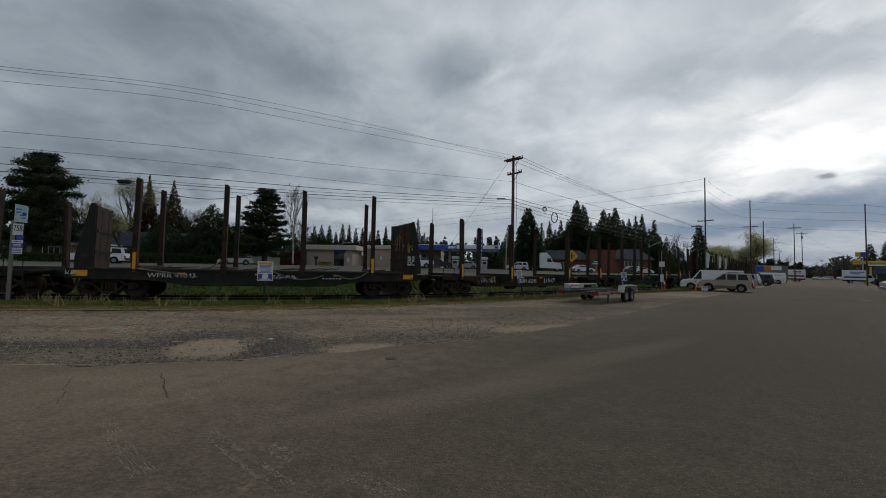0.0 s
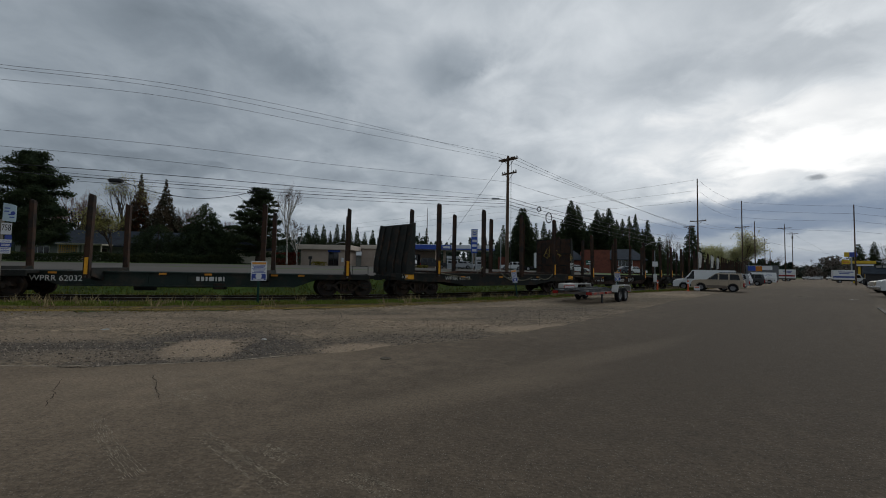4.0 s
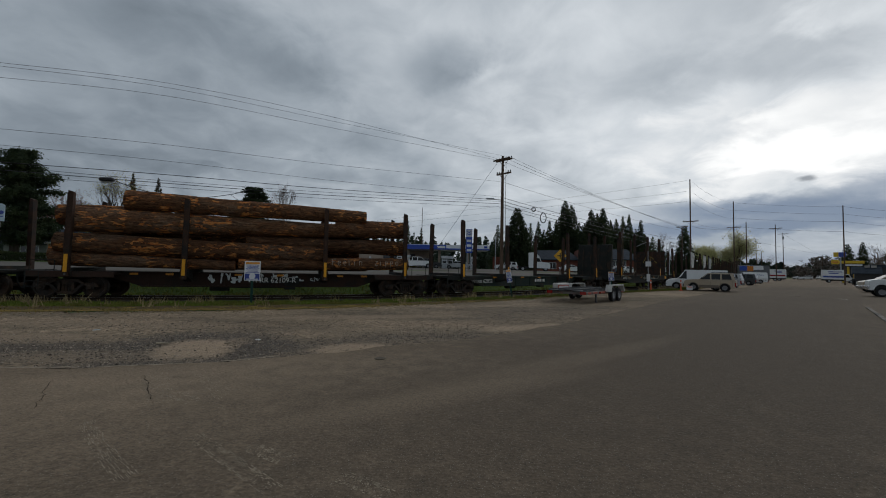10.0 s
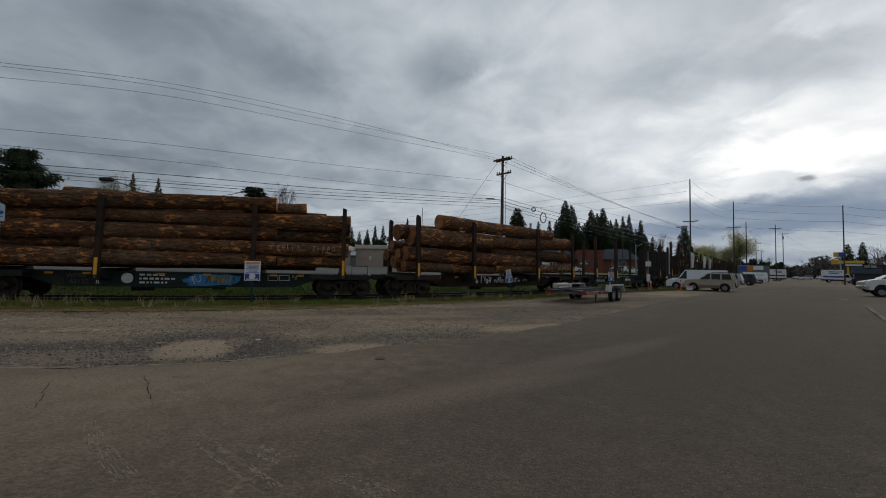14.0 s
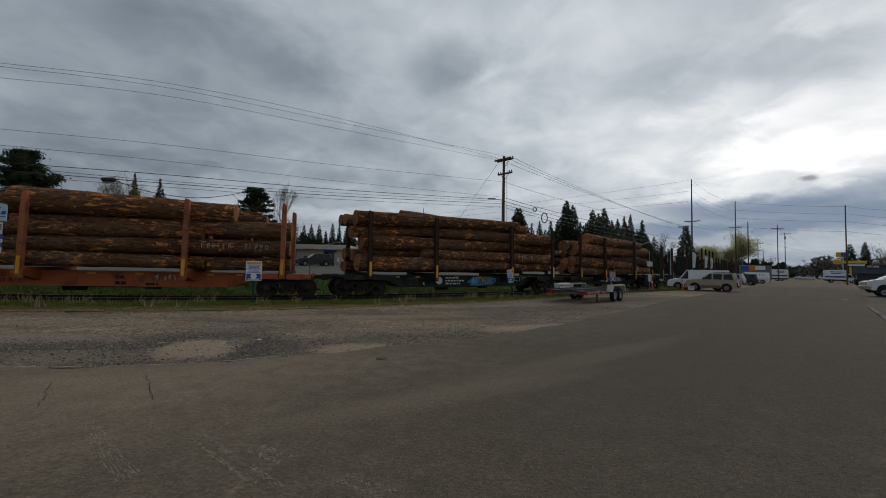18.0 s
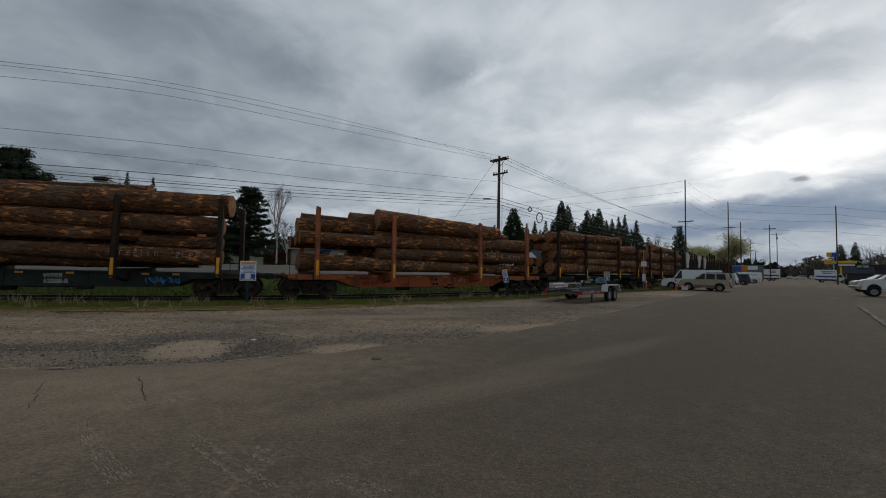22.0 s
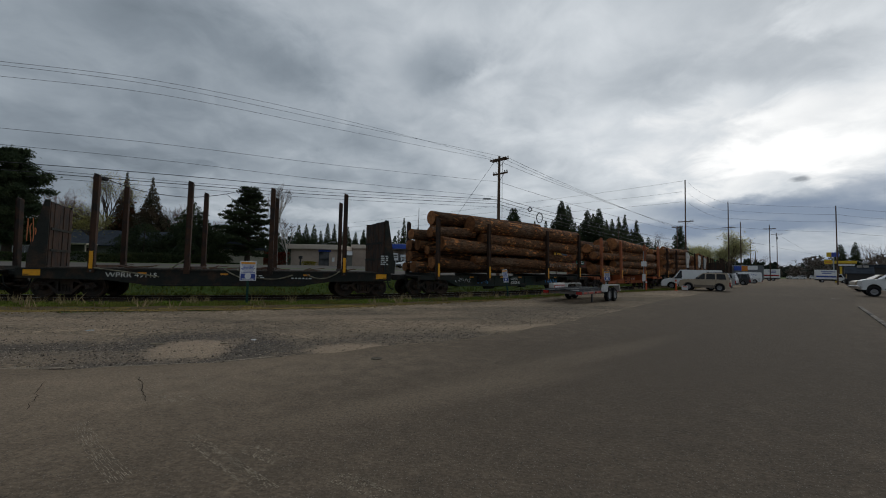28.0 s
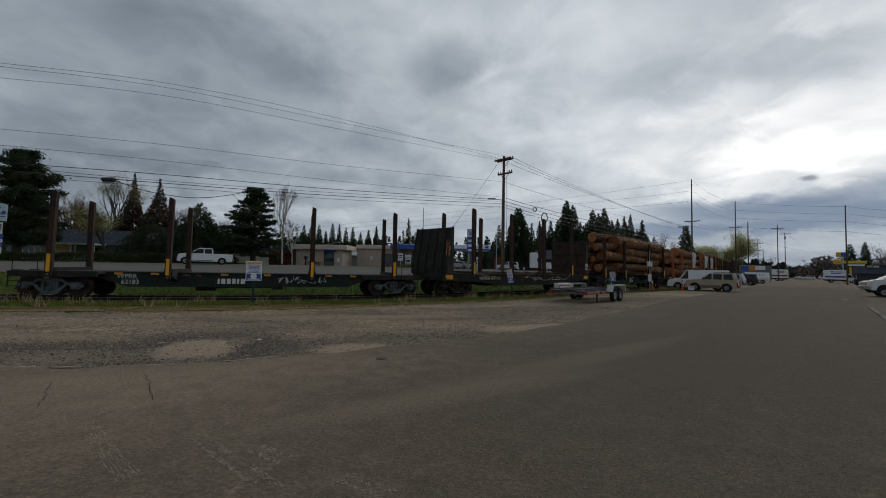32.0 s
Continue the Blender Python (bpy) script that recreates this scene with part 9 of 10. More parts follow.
def car(name, label, m, body_pts, cabin, wheels, W, paint_m, r=0.34, windows=(), lights=True, group="", rim=None, two_tone=None, rack=False, category="car", trim=True, tail=None, rear_glass=True):
    """A road vehicle: an outlined lower body, a tapered cabin with panes, wheels, bumpers and lamps.

    body_pts: (x, z) along the top of the lower body from the rear to the front; cabin: (x, z) of rear foot, rear top, front top, front foot."""
    t = thing(name, label, category, m, group)
    bm = bmesh.new()
    prism(bm, arch_outline(body_pts, wheels, r), -W / 2, W / 2)
    es = [e for e in bm.edges if abs(abs(e.verts[0].co.y) - W / 2) < 1e-4 and abs(e.verts[0].co.y - e.verts[1].co.y) < 1e-4 and min(e.verts[0].co.z, e.verts[1].co.z) > 0.55]
    bmesh.ops.bevel(bm, geom=es, offset=0.06, segments=2, affect="EDGES")
    part("body", bm, paint_m, t)
    for wx in wheels:
        bm = bmesh.new()
        box(bm, wx - r * 1.12, wx + r * 1.12, -W / 2 + 0.30, W / 2 - 0.30, r * 0.9, r * 2.1)
        part("wheel_well", bm, BLACK_TRIM, t)
    bm = bmesh.new()
    (xa, za), (xb, zb), (xc, zc), (xd, zd) = cabin
    wi, wo = W / 2 - 0.20, W / 2 - 0.03
    v = [bm.verts.new(p) for p in ((xa, -wo, za), (xb, -wi, zb), (xc, -wi, zc), (xd, -wo, zd), (xa, wo, za), (xb, wi, zb), (xc, wi, zc), (xd, wo, zd))]
    for f in ((0, 1, 2, 3), (7, 6, 5, 4), (1, 5, 6, 2), (0, 4, 5, 1), (3, 2, 6, 7)):
        bm.faces.new([v[i] for i in f])
    bmesh.ops.recalc_face_normals(bm, faces=bm.faces)
    bmesh.ops.bevel(bm, geom=[e for e in bm.edges], offset=0.05, segments=2, affect="EDGES")
    part("cabin", bm, paint_m, t)

    def side_y(z):
        u = (z - za) / max(zb - za, 0.01)
        return wo + (wi - wo) * u + 0.006

    h0, h1 = za + 0.06 if za < zb else za, zb - 0.10
    for x0, x1, *slant in windows:
        sa, sb = slant if slant else (0, 0)
        for s in (-1, 1):
            bm = bmesh.new()
            q = [(x0, h0), (x1, h0), (x1 + sb, h1), (x0 + sa, h1)]
            a = [bm.verts.new((p[0], s * (side_y(p[1]) + 0.004), p[1])) for p in q]
            b = [bm.verts.new((p[0], s * (side_y(p[1]) - 0.03), p[1])) for p in q]
            bm.faces.new(a if s < 0 else a[::-1])
            for i in range(4):
                bm.faces.new((a[i], b[i], b[(i + 1) % 4], a[(i + 1) % 4]))
            bmesh.ops.recalc_face_normals(bm, faces=bm.faces)
            part("side_window", bm, CAR_GLASS, t)
    for nm, (x0, z0), (x1, z1), sgn in (("windscreen", (xd, zd), (xc, zc), 1),) + ((("rear_window", (xa, za), (xb, zb), -1),) if rear_glass else ()):
        bm = bmesh.new()
        d = Vector((x1 - x0, 0, z1 - z0))
        nrm = Vector((z1 - z0, 0, -(x1 - x0))).normalized() * 0.012 * (1 if sgn > 0 else -1)
        lo, hi = Vector((x0, 0, z0)) + d * 0.10 + nrm, Vector((x0, 0, z0)) + d * 0.90 + nrm
        q = [(lo, wo - 0.10), (lo, -(wo - 0.10)), (hi, -(wi - 0.05)), (hi, wi - 0.05)]
        a = [bm.verts.new((p.x, y, p.z)) for p, y in q]
        b = [bm.verts.new((p.x - nrm.x * 2.5, y, p.z - nrm.z * 2.5)) for p, y in q]
        bm.faces.new(a)
        for i in range(4):
            bm.faces.new((a[i], b[i], b[(i + 1) % 4], a[(i + 1) % 4]))
        bmesh.ops.recalc_face_normals(bm, faces=bm.faces)
        part(nm, bm, CAR_GLASS, t)
    for wx in wheels:
        for s in (-1, 1):
            wheel(t, wx, s * (W / 2 - 0.12), r, 0.24, rim)
    xr, zr = body_pts[0]
    xf, zf = body_pts[-1]
    for x, s, z in ((xf, 1, zf), (xr, -1, zr)):
        bm = bmesh.new()
        box(bm, x - 0.08, x + 0.10, -W / 2 + 0.02, W / 2 - 0.02, 0.36 * r / 0.34, 0.58 * r / 0.34, 0.03)
        part("bumper", bm, BLACK_TRIM if not trim else CHROME if trim == 2 else BLACK_TRIM, t)
    if lights:
        for s in (-1, 1):
            bm = bmesh.new()
            box(bm, xf - 0.12, xf + 0.02, s * (W / 2 - 0.36), s * (W / 2 - 0.02), zf - 0.22, zf - 0.05, 0.02)
            part("headlight", bm, CLEAR_LENS, t)
            bm = bmesh.new()
            box(bm, xr - 0.02, xr + 0.10, s * (W / 2 - 0.16), s * (W / 2 + 0.006), zr - 0.45, zr - 0.06, 0.02)
            part("tail_light", bm, RED_LENS, t)
            bm = bmesh.new()
            box(bm, xd - 0.35, xd - 0.18, s * (W / 2 - 0.02), s * (W / 2 + 0.18), zd + 0.02, zd + 0.20, 0.03)
            part("mirror", bm, BLACK_TRIM, t)
        bm = bmesh.new()
        box(bm, xf - 0.04, xf + 0.015, -W / 2 + 0.42, W / 2 - 0.42, zf - 0.24, zf - 0.06)
        part("grille", bm, BLACK_TRIM, t)
        bm = bmesh.new()
        box(bm, xr - 0.018, xr + 0.02, -0.26, 0.26, zr - 0.40, zr - 0.26)
        part("plate", bm, SIGN_WHITE, t)
    if two_tone is not None:
        for s in (-1, 1):
            bm = bmesh.new()
            ws = sorted(wheels)
            box(bm, ws[0] + r * 1.25, ws[-1] - r * 1.25, s * (W / 2 - 0.01), s * (W / 2 + 0.012), 0.32, 0.58, 0.01)
            part("side_moulding", bm, two_tone, t)
    # dark arch lips over the wheels
    for wx in wheels:
        for s in (-1, 1):
            bm = bmesh.new()
            ring = [(wx + q * math.cos(a), r + q * math.sin(a)) for q, seq in ((r * 1.24, range(0, 181, 20)), (r * 1.12, range(180, -1, -20))) for a in [math.radians(v) for v in seq]]
            prism(bm, ring, s * (W / 2 - 0.03), s * (W / 2 + 0.022))
            part("arch_lip", bm, two_tone or paint_m, t)
    for x0, x1, *slant in windows:
        for s in (-1, 1):
            bm = bmesh.new()
            box(bm, x0 - 0.046, x0 - 0.038, s * (W / 2 - 0.01), s * (W / 2 + 0.004), 0.45, za - 0.05)
            part("door_seam", bm, BLACK_TRIM, t)
    # door handles
    for x0, x1, *slant in windows:
        for s in (-1, 1):
            bm = bmesh.new()
            box(bm, x0 + 0.05, x0 + 0.22, s * (W / 2 - 0.01), s * (W / 2 + 0.02), za - 0.14, za - 0.10)
            part("door_handle", bm, paint_m, t)
    if rack:
        for s in (-1, 1):
            bm = bmesh.new()
            tube(bm, (xb + 0.1, s * (wi - 0.1), zb + 0.07), (xc - 0.2, s * (wi - 0.1), zb + 0.07), 0.02, n=6)
            for xx in (xb + 0.2, (xb + xc) / 2, xc - 0.3):
                tube(bm, (xx, s * (wi - 0.1), zb - 0.02), (xx, s * (wi - 0.1), zb + 0.07), 0.018, n=5)
            part("roof_rail", bm, BLACK_TRIM, t)
    return t


def suv(m, paint_m, label, rack=True, two_tone=None, name="suv", group="", L=4.75, rim=None):
    k = L / 4.75
    t = car(name, label, m, [(-2.36 * k, 0.92), (-2.33 * k, 1.08), (0.85 * k, 1.10), (1.45 * k, 1.08), (2.05 * k, 1.02), (2.28 * k, 0.94), (2.37 * k, 0.74)], [(-2.32 * k, 1.06), (-2.12 * k, 1.72), (0.05 * k, 1.72), (0.92 * k, 1.09)], (-1.40 * k, 1.46 * k), 1.80, paint_m, 0.36,
            ((-2.02 * k, -1.14 * k, 0.14, 0), (-1.00 * k, -0.22 * k), (-0.09 * k, 0.72 * k, 0, -0.60 * k)), group=group, two_tone=two_tone, rack=rack, rim=rim)
    bm = bmesh.new()
    box(bm, -2.44 * k, -2.30 * k, -0.86, 0.86, 0.40, 0.62, 0.04)
    part("rear_bumper", bm, two_tone or BLACK_TRIM, t)
    return t


def sedan(m, paint_m, label, name="sedan", group=""):
    return car(name, label, m, [(-2.10, 0.90), (-1.98, 1.00), (-1.4, 1.02), (0.8, 0.96), (1.5, 0.88), (1.95, 0.76), (2.12, 0.62)], [(-1.85, 0.98), (-1.0, 1.46), (0.05, 1.46), (1.12, 0.94)], (-1.28, 1.28), 1.8, paint_m, 0.33,
               ((-1.22, -0.42, 0.32, 0), (-0.34, 0.72, 0, -0.62)), group=group)


def pickup(m, paint_m, label, crew=True, group="", lift=0.0):
    xb = -0.85 if crew else -0.15
    t = car("pickup_truck", label, m, [(-2.9, 0.80), (-2.88, 1.26), (xb - 0.1, 1.26), (1.50, 1.28), (2.10, 1.26), (2.50, 1.20), (2.66, 1.10), (2.70, 0.78)], [(xb - 0.02, 1.22), (xb + 0.12, 1.92), (0.66, 1.92), (1.52, 1.26)], (-1.75, 1.95), 1.98, paint_m, 0.40,
            ((xb + 0.18, xb + 0.92), (xb + 1.02, 1.34, 0, -0.62)) if crew else ((xb + 0.1, 1.30, 0, -0.60),), group=group, trim=2)
    bm = bmesh.new()
    box(bm, -2.80, xb - 0.18, -0.84, 0.84, 1.22, 1.275)
    part("bed_liner", bm, BLACK_TRIM, t)
    for s in (-1, 1):
        bm = bmesh.new()
        tube(bm, (xb, s * 0.97, 0.46), (1.35, s * 0.97, 0.46), 0.045, n=8)
        part("side_step", bm, BLACK_TRIM, t)
    for ob in t.children:
        if not ob.name.startswith("wheel") or ob.name.startswith("wheel_well"):
            ob.location.z += lift
    return t


def roadster(m, paint_m, label):
    """A low open two-seater: body, raked windscreen, two seats, folded hood."""
    t = thing("sports_car", label, "car", m)
    wheels, W, r = (-1.12, 1.15), 1.68, 0.31
    bm = bmesh.new()
    prism(bm, arch_outline([(-1.95, 0.60), (-1.90, 0.80), (-1.20, 0.86), (-0.95, 0.84), (0.45, 0.82), (1.10, 0.78), (1.75, 0.64), (1.98, 0.48)], wheels, r), -W / 2, W / 2)
    es = [e for e in bm.edges if abs(abs(e.verts[0].co.y) - W / 2) < 1e-4 and abs(e.verts[0].co.y - e.verts[1].co.y) < 1e-4 and min(e.verts[0].co.z, e.verts[1].co.z) > 0.5]
    bmesh.ops.bevel(bm, geom=es, offset=0.08, segments=2, affect="EDGES")
    part("body", bm, paint_m, t)
    bm = bmesh.new()
    box(bm, -0.90, 0.40, -0.66, 0.66, 0.80, 0.853)
    part("cockpit", bm, BLACK_TRIM, t)
    bm = bmesh.new()
    prism(bm, [(0.42, 0.82), (0.46, 0.82), (0.10, 1.20), (0.06, 1.20)], -0.64, 0.64)
    part("windscreen", bm, CAR_GLASS, t)
    for y in (-0.36, 0.36):
        bm = bmesh.new()
        prism(bm, [(-0.62, 0.84), (-0.42, 0.84), (-0.56, 1.14), (-0.68, 1.14)], y - 0.22, y + 0.22)
        part("seat", bm, BLACK_TRIM, t)
    bm = bmesh.new()
    box(bm, -1.20, -0.80, -0.62, 0.62, 0.84, 0.94, 0.05)
    part("folded_hood", bm, BLACK_TRIM, t)
    for s in (-1, 1):
        bm = bmesh.new()
        box(bm, -1.96, -1.86, s * 0.50, s * 0.80, 0.60, 0.74, 0.02)
        part("tail_light", bm, RED_LENS, t)
        bm = bmesh.new()
        box(bm, 1.70, 1.90, s * 0.45, s * 0.78, 0.52, 0.62, 0.02)
        part("headlight", bm, CLEAR_LENS, t)
        for wx in wheels:
            wheel(t, wx, s * (W / 2 - 0.11), r, 0.21)
    return t


def van(m, label, words=None):
    t = car("van", label, m, [(-2.8, 0.70), (-2.78, 1.12), (1.55, 1.16), (1.95, 1.14), (2.45, 1.06), (2.72, 0.92), (2.80, 0.66)], [(-2.77, 1.10), (-2.70, 2.10), (0.98, 2.10), (1.72, 1.14)], (-1.70, 1.82), 2.0, WHITE_CAR, 0.37, ((0.86, 1.50, 0, -0.50),), trim=0, rear_glass=True)
    for s in (-1, 1):
        bm = bmesh.new()
        for x in (-2.45, -0.95, 0.22):
            box(bm, x - 0.006, x + 0.006, s * 0.995, s * 1.003, 0.45, 1.05)
        part("panel_seam", bm, BLACK_TRIM, t)
        bm = bmesh.new()
        box(bm, -2.5, 1.3, s * 0.995, s * 1.014, 0.66, 0.69)
        part("rub_strip", bm, BLACK_TRIM, t)
        if words:
            letters(words, 0.24, SIGN_BLUE, t, pose(-0.9, s * 0.90, 1.62, 90, 0, 0 if s < 0 else 180))
    return t


def box_truck(m, label, L=6.8, cab=True):
    t = thing("box_truck" if cab else "box_trailer", label, "truck" if cab else "trailer", m)
    bm = bmesh.new()
    box(bm, -L / 2, L / 2 - (1.9 if cab else 0), -1.2, 1.2, 0.85, 3.3, 0.04)
    part("cargo_box", bm, WHITE_CAR, t)
    for s in (-1, 1):
        bm = bmesh.new()
        box(bm, -L / 2 + 0.1, L / 2 - (2.0 if cab else 0.1), s * 1.19, s * 1.215, 1.35, 1.75)
        part("stripe", bm, SIGN_BLUE if cab else RED_LENS, t)
        bm = bmesh.new()
        for j, (a, b) in enumerate(((0.1, 0.8), (0.2, 0.6))):
            box(bm, -L * 0.35 + L * 0.6 * a * 0.5, -L * 0.35 + L * 0.6 * b, s * 1.2, s * 1.212, 2.7 - j * 0.4, 2.9 - j * 0.4)
        part("writing_bars", bm, SIGN_BLUE, t)
    bm = bmesh.new()
    box(bm, -L / 2, L / 2 - 0.2, -0.5, 0.5, 0.5, 0.85)
    part("chassis", bm, BLACK_TRIM, t)
    if cab:
        bm = bmesh.new()
        prism(bm, [(L / 2 - 1.85, 0.5), (L / 2 - 1.85, 2.3), (L / 2 - 1.0, 2.3), (L / 2 - 0.55, 1.35), (L / 2 + 0.35, 1.2), (L / 2 + 0.4, 0.5)], -1.0, 1.0)
        part("cab", bm, WHITE_CAR, t)
        for s in (-1, 1):
            bm = bmesh.new()
            prism(bm, [(L / 2 - 1.65, 1.4), (L / 2 - 1.65, 2.1), (L / 2 - 1.1, 2.1), (L / 2 - 0.75, 1.4)], s * 0.995, s * 1.01)
            part("side_window", bm, CAR_GLASS, t)
    for x in ((-L / 2 + 1.3, L / 2 - 0.6) if cab else (-0.5, 0.45)):
        for s in (-1, 1):
            wheel(t, x, s * 0.95, 0.40, 0.26, SILVER_CAR)
    return t


def parked(px, heading):
    return pose(px[0], px[1], 0.02 if off_track(np.array([px[0]]), np.array([px[1]]))[0] < 0 else gz(*px) + 0.04, 0, 0, heading)


def build_parked():
    suv(parked((25.7, 37.4), 140), TAN_CAR, "tan estate car parked nose towards the railway", two_tone=BROWN_TRIM, name="estate_car", L=4.1)
    van(parked((25.9, 39.8), 150) @ Matrix.Scale(0.95, 4), "plain white panel van parked beside the track")
    suv(parked((35.4, 49.4), 132), SILVER_CAR, "silver estate car parked among others", rack=False, name="estate_car", L=4.4)
    suv(parked((46.4, 60.9), 130), GREY_CAR, "dark grey truck with a canopy parked nose in", rack=False, name="canopy_truck", L=4.6)
    van(parked((58.6, 74.4), 140), "white van with lettering on its side", "Auto Body & Paint")
    t = thing("box_trailer", "tall grey box trailer with a coloured panel", "trailer", parked((67.7, 84.8), 150))
    bm = bmesh.new()
    box(bm, -2.6, 2.6, -1.05, 1.05, 0.5, 3.65, 0.05)
    part("cargo_box", bm, mat("grey_box_paint", (0.13, 0.14, 0.15), 0.5, 0, 0.1, 1, 12, 0), t)
    for s in (-1, 1):
        bm = bmesh.new()
        box(bm, -1.6, 2.5, s * 1.04, s * 1.07, 2.7, 3.55)
        part("white_panel", bm, SIGN_WHITE, t)
        bm = bmesh.new()
        box(bm, 0.1, 1.2, s * 1.06, s * 1.08, 2.4, 3.5)
        part("coloured_panel", bm, AMBER_LENS, t)
        bm = bmesh.new()
        box(bm, 1.2, 2.5, s * 1.06, s * 1.08, 2.5, 3.5)
        part("blue_panel", bm, CANOPY_BLUE, t)
    bm = bmesh.new()
    box(bm, -2.64, -2.6, -1.0, 1.0, 0.55, 3.4)
    part("rear_door", bm, mat("weathered_grey_door", (0.20, 0.21, 0.21), 0.6), t)
    for x in (-0.5, 0.4):
        for s in (-1, 1):
            wheel(t, x, s * 0.85, 0.36, 0.22)
    box_truck(parked((96.3, 112.0), 135), "white box trailer with red lettering bars", 3.9, False)
    box_truck(parked((102.0, 100.5), -38), "white rental box truck with a blue stripe", 5.9)
    suv(parked((160.54, 190.0), 45), RED_CAR, "red car parked far along the street", rack=False, name="car")
    sedan(parked((154.04, 168.24), 0), WHITE_CAR, "white car far along the street", "car")
    suv(parked((163.8, 175.28), 180), WHITE_CAR, "white car far along the street", rack=False, name="car")
    pickup(parked((183.24, 189.31), 230), WHITE_CAR, "white truck far along the street")
    # nose-in row on the other side
    pickup(parked((38.65, 31.85), 140), WHITE_CAR, "white pickup truck parked facing the street", lift=0.20)
    t = suv(parked((57.0, 50.6), 146), BLACK_CAR, "dark boxy off-road car parked facing the street", rack=False, name="off_road_car", L=4.4)
    bm = bmesh.new()
    tube(bm, (2.36, 0, 1.0), (2.62, 0, 1.0), 0.42, n=18)
    part("spare_wheel", bm, TYRE, t)
    pickup(parked((48.0, 41.2), 146), TAN_CAR, "tan pickup truck between parked cars")
    t = thing("bollard", "short yellow bollard beside a truck", "bollard", parked((105.53, 102.44), 0))
    bm = bmesh.new()
    tube(bm, (0, 0, 0), (0, 0, 1.1), 0.25, n=10)
    part("tube", bm, SHOP_YELLOW, t)
    # at the filling station
    for p, m, lab, hd, kind in (((-2.62, 70.0), BLACK_CAR, "black car beside the fuel pumps", 5, "s"), ((2.49, 74.0), SILVER_CAR, "silver car beside the fuel pumps", 180, "c"), ((4.1, 76.0), WHITE_CAR, "white car beside the fuel pumps", 0, "c"), ((13.68, 84.0), WHITE_CAR, "white van parked near brick building", 180, "s"), ((25.08, 76.0), WHITE_CAR, "white car parked before brick building", 10, "c"), ((36.63, 80.0), BLUE_GREY, "dark car parked beside the conifers", 10, "c"), ((38.26, 80.0), WHITE_CAR, "white car parked beside the conifers", 10, "c")):
        q = pose(p[0], p[1], gz(*p) + 0.05, 0, 0, hd)
        {"p": pickup, "s": suv, "c": sedan}[kind](q, m, lab)
    # road tractor
    p = (20.52, 84.0)
    t = thing("road_tractor", "white road tractor with a tall sleeper cab", "truck", pose(p[0], p[1], gz(*p), 0, 0, -8))
    bm = bmesh.new()
    prism(bm, [(-1.9, 0.7), (-1.9, 3.9), (-0.6, 4.0), (0.35, 3.0), (0.7, 2.0), (2.3, 1.75), (2.5, 1.4), (2.5, 0.6)], -1.2, 1.2)
    part("cab", bm, WHITE_CAR, t)
    for s in (-1, 1):
        bm = bmesh.new()
        prism(bm, [(-0.45, 2.0), (-0.45, 2.75), (0.25, 2.75), (0.55, 2.0)], s * 1.195, s * 1.215)
        part("side_window", bm, CAR_GLASS, t)
    bm = bmesh.new()
    box(bm, -5.0, 2.0, -0.5, 0.5, 0.5, 0.95)
    part("chassis", bm, BLACK_TRIM, t)
    for x in (-4.4, -3.2, 1.6):
        for s in (-1, 1):
            wheel(t, x, s * 1.0, 0.5, 0.3, SILVER_CAR)


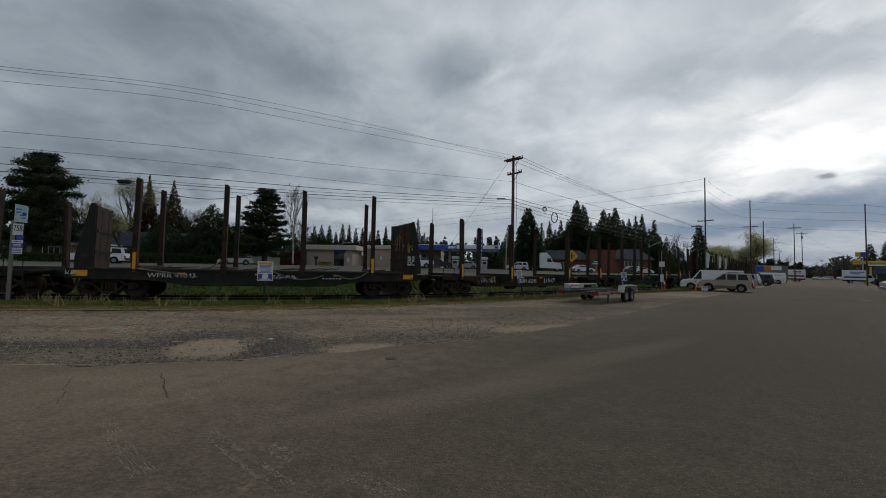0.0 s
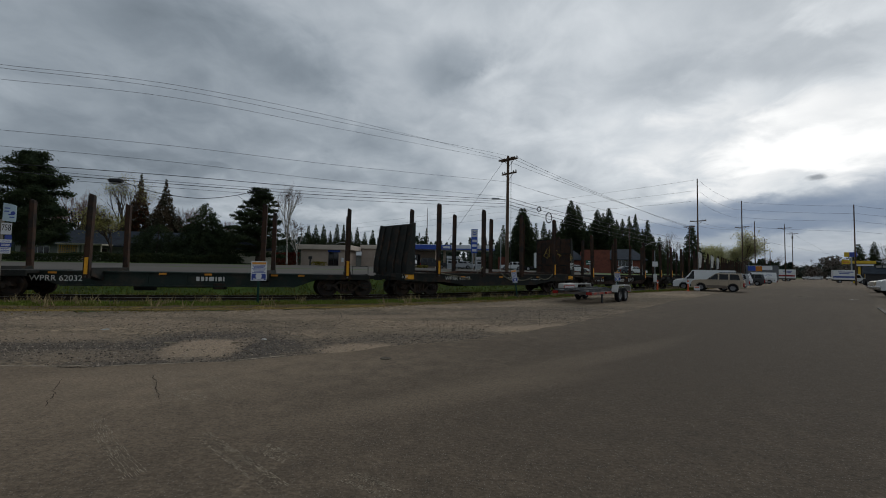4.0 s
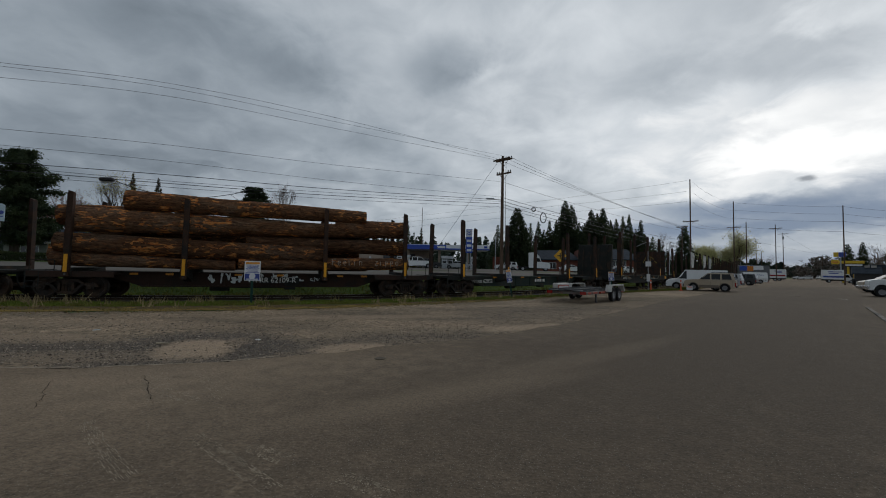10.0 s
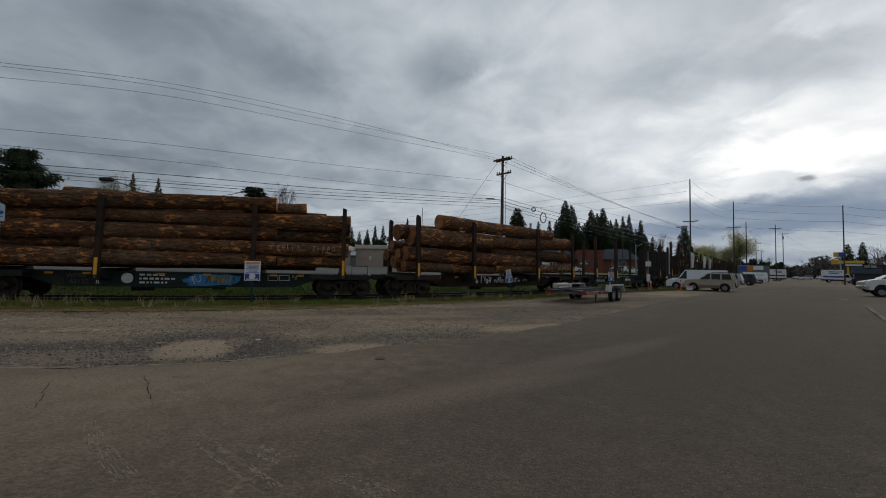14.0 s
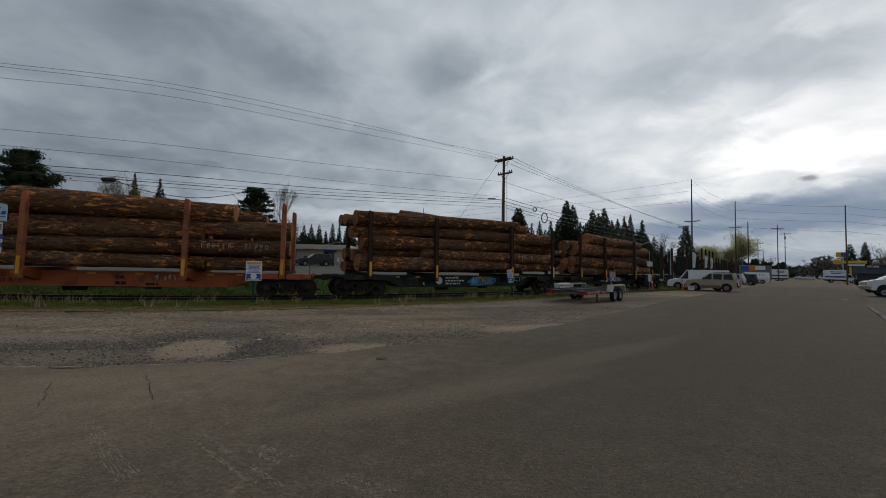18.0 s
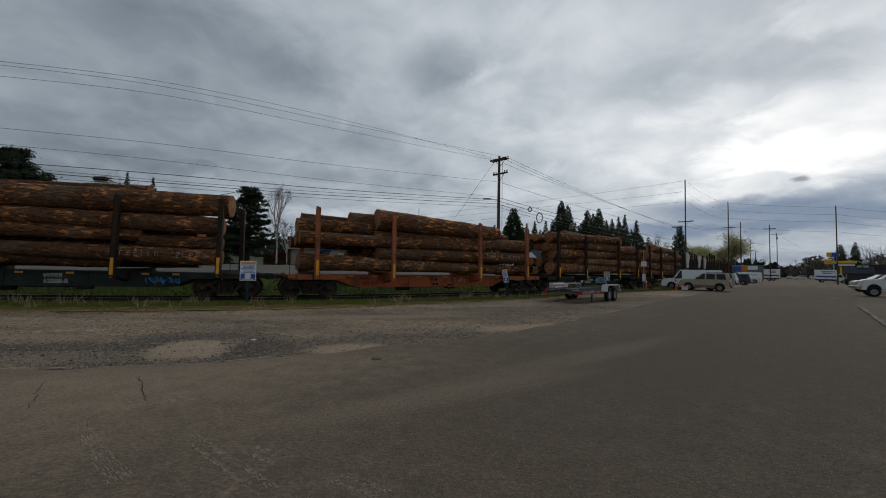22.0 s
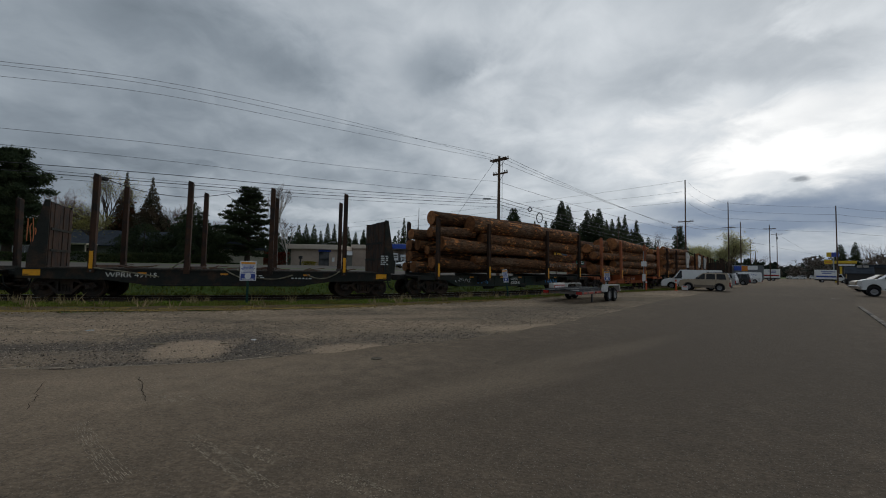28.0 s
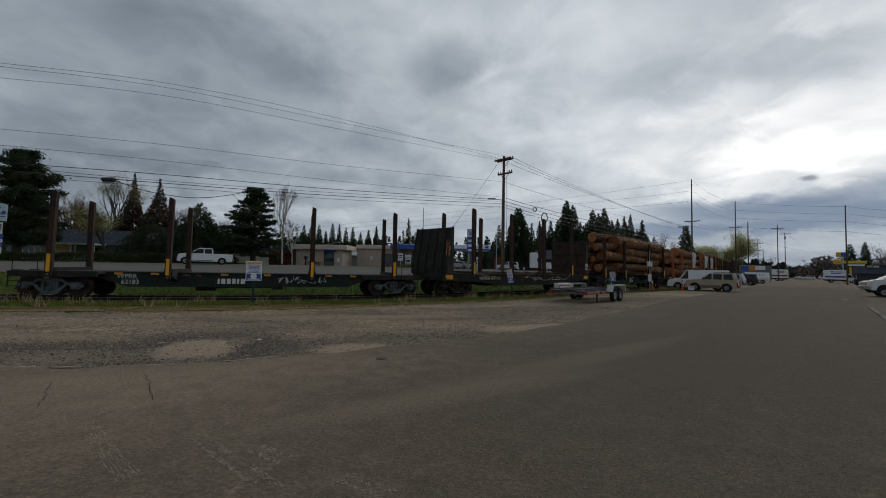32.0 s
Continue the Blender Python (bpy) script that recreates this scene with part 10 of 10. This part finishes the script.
def car_trailer():
    t = thing("car_trailer", "flat twin-axle car trailer with grey mudguards", "trailer", pose(8.84, 22.63, 0.015, 0, 0, 47))
    FR = mat("worn_trailer_frame", (0.12, 0.105, 0.095), 0.6, 0, 0.2, 2, 20, 0.1, (0.20, 0.06, 0.045), (0.52, 0.62))
    DK = mat("worn_grey_trailer_deck", (0.042, 0.046, 0.050), 0.7, 0.1, 0.25, 2, 20, 0.1, (0.10, 0.10, 0.095), (0.5, 0.65))
    GD = mat("pale_grey_mudguard_paint", (0.47, 0.455, 0.43), 0.5, 0, 0.1, 2, 15, 0.03, (0.30, 0.29, 0.27), (0.5, 0.7))
    bm = bmesh.new()
    for y in (-0.98, 0.98):
        box(bm, -3.6, 1.9, y - 0.05, y + 0.05, 0.46, 0.60, 0.01)
    for x in (-3.55, -2.4, -1.2, 0.0, 1.2, 1.85):
        box(bm, x - 0.05, x + 0.05, -0.98, 0.98, 0.46, 0.56)
    part("frame", bm, FR, t)
    for y in (-0.66, 0.66):
        bm = bmesh.new()
        box(bm, -3.7, 1.9, y - 0.27, y + 0.27, 0.60, 0.64)
        box(bm, -3.7, 1.9, y - 0.29, y - 0.26, 0.60, 0.70)
        box(bm, -3.7, 1.9, y + 0.26, y + 0.29, 0.60, 0.70)
        part("runway", bm, DK, t)
    for y in (-1.14, 1.14):
        bm = bmesh.new()
        prism(bm, [(-1.05, 0.55), (-0.85, 0.92), (0.95, 0.92), (1.15, 0.55), (1.05, 0.55), (0.9, 0.86), (-0.8, 0.86), (-0.95, 0.55)], y - 0.16, y + 0.16)
        box(bm, -0.84, 0.94, y - 0.16, y + 0.16, 0.86, 0.92, 0.01)
        part("mudguard", bm, GD, t)
        for x in (-0.40, 0.46):
            wheel(t, x, y, 0.36, 0.20, ALLOY)
    for y in (-0.9, 0.9):
        bm = bmesh.new()
        box(bm, -3.72, -3.64, y - 0.14, y + 0.14, 0.46, 0.60)
        part("tail_light", bm, RED_LENS, t)
        bm = bmesh.new()
        box(bm, -2.0, -1.85, y * 1.16 - 0.02, y * 1.16 + 0.02, 0.48, 0.58)
        part("side_marker", bm, RED_LENS, t)
    bm = bmesh.new()
    prism(bm, [(1.9, -0.98), (1.9, 0.98), (3.2, 0.08), (3.2, -0.08)], 0.48, 0.56, "z")
    box(bm, 3.1, 3.7, -0.05, 0.05, 0.46, 0.58)
    part("drawbar", bm, FR, t)
    bm = bmesh.new()
    tube(bm, (2.9, 0.16, 0.1), (2.9, 0.16, 1.0), 0.04, n=8)
    box(bm, 2.82, 2.98, 0.08, 0.24, 0.02, 0.10)
    part("jack", bm, POLE_METAL, t)
    bm = bmesh.new()
    box(bm, -2.6, -1.2, 1.0, 1.3, 0.62, 0.95, 0.03)
    part("tool_box", bm, GD, t)
    bm = bmesh.new()
    box(bm, -2.55, -1.25, 0.985, 0.999, 0.65, 0.84)
    FADED = mat("faded_red_trailer_panel", (0.36, 0.085, 0.062), 0.6, 0, 0.2, 3, 20, 0.05, (0.40, 0.20, 0.16), (0.5, 0.66))
    part("red_panel", bm, FADED, t)
    bm = bmesh.new()
    for i in range(11):
        box(bm, -2.44 + i * 0.105, -2.37 + i * 0.105, 0.979, 0.986, 0.70, 0.79)
    part("panel_marks", bm, SIGN_WHITE, t)
    for y in (-1.03, 1.03):
        for x0, x1 in ((-3.45, -3.0), (-2.75, -2.2), (-1.75, -1.15), (1.25, 1.8)):
            bm = bmesh.new()
            box(bm, x0, x1, y - 0.006, y + 0.006, 0.485, 0.575)
            part("red_stripe", bm, FADED, t)
    bm = bmesh.new()
    for i in range(3):
        box(bm, -3.6 + i * 0.05, 0.6 - i * 0.4, -0.2 + i * 0.12, -0.12 + i * 0.12, 0.66, 0.70)
    part("loose_ramp", bm, DK, t)
    bm = bmesh.new()
    box(bm, -2.3, -2.2, -1.0, -0.94, 0.02, 0.5)
    part("stand", bm, BLACK_TRIM, t)


build_parked()
car_trailer()


def drive(ob, a, b, o, lane_turn):
    """Rows for a vehicle that passes s = a[1] at a[0] seconds and b[1] at b[0] seconds at a steady speed."""
    v = (b[1] - a[1]) / (b[0] - a[0])
    rows = []
    t = 0.0
    while t <= 32.001:
        s = max(2.0 + 5.2 * len(TRAFFIC), min(420.0 - 8.0 * len(TRAFFIC), a[1] + v * (t - a[0])))
        x, y, th = highway_at(s, o)
        rows.append((t, pose(x, y, gz(x, y) + 0.04, 0, 0, math.degrees(th) + lane_turn)))
        t += 0.5
    TRAFFIC.append((ob, rows))


def build_traffic():
    m = pose(0, 0, 0)
    far, near = 2.4, -2.4
    drive(suv(m, WHITE_CAR, "white boxy off-road car driving on the highway", name="off_road_car"), (0, 56.38), (0.5, 50.62), far, 180)
    c = roadster(m, SILVER_CAR, "silver open two-seater driving on the highway")
    drive(c, (0, 69.54), (1.5, 51.77), far, 180)
    drive(suv(m, GREY_CAR, "dark grey car driving on the highway"), (2, 69.33), (3.5, 50.03), far, 180)
    drive(sedan(m, WHITE_CAR, "white sedan driving on the highway"), (16.5, 67.25), (17.0, 60.75), far, 180)
    drive(suv(m, BLUE_GREY, "dark blue-grey car driving on the highway", rack=False), (25.0, 55.5), (25.5, 65.2), near, 0)
    drive(sedan(m, WHITE_CAR, "white sedan driving on the highway"), (28.5, 88.23), (30.5, 53.14), far, 180)
    drive(pickup(m, WHITE_CAR, "white pickup truck driving on the highway"), (30.0, 94.65), (32.0, 67.59), far, 180)
    drive(suv(m, BLACK_CAR, "black car driving on the highway", rack=False), (18.0, 80.6), (19.0, 67.6), far, 180)
    drive(sedan(m, WHITE_CAR, "white car driving on the highway"), (21.5, 71.13), (22.0, 64.15), far, 180)

    # a pickup turns round on the forecourt and leaves along the highway
    t = pickup(m, WHITE_CAR, "white pickup truck turning on the forecourt")
    rows = []
    for tm, (x, y), hd in ((0, (-6.01, 62.0), 184), (2, (-6.37, 62.0), 180), (3, (-6.67, 64.0), 160), (4.5, (-9.47, 66.0), 165), (5.6, (-12.88, 70.0), 150), (6, (-14.0, 71.0), 125), (6.6, (-14.61, 71.0), 100), (7, (-14.72, 71.0), 82), (7.6, (-13.9, 70.0), 60), (8, (-13.09, 70.0), 42), (9.5, (-7.93, 66.0), 8), (11, (4, 66), 32), (13, (22, 83.5), 46), (16, (60, 123), 46), (20, (140, 206), 46), (24, (222, 290), 46), (32, (224, 292), 46)):
        rows.append((tm, pose(x, y, gz(x, y) + 0.05, 0, 0, hd)))
    TRAFFIC.append((t, rows))


build_traffic()

def motions():
    ts = [i * 0.5 for i in range(65)]
    for car, c, half, trucks in TRAIN:
        poses = [(t, car_pose(c, half, t)) for t in ts]
        walk(car, poses)
        near = -150 < c < 30
        for i, tr in enumerate(trucks):
            x = -half if i == 0 else half
            rows = []
            for t, m in poses:
                _, _, th = line_at(c + gone(t) + x)
                rows.append((t, pose(x, 0, TRUCK_Z, 0, 0, math.degrees(th - m.to_euler().z))))
            walk(tr, rows)
            if near:
                k = [j * 0.14 for j in range(229)]
                for ws in tr.children:
                    dx = ws.location.x
                    walk(ws, [(min(t, 32.0), pose(dx, 0, 0.42, 0, math.degrees(gone(min(t, 32.0)) / WR), 0)) for t in k])
    for ob, c, half, local in LOADS:
        walk(ob, [(t, car_pose(c, half, t) @ local) for t in ts])
    for ob, rows in TRAFFIC:
        walk(ob, rows)


motions()
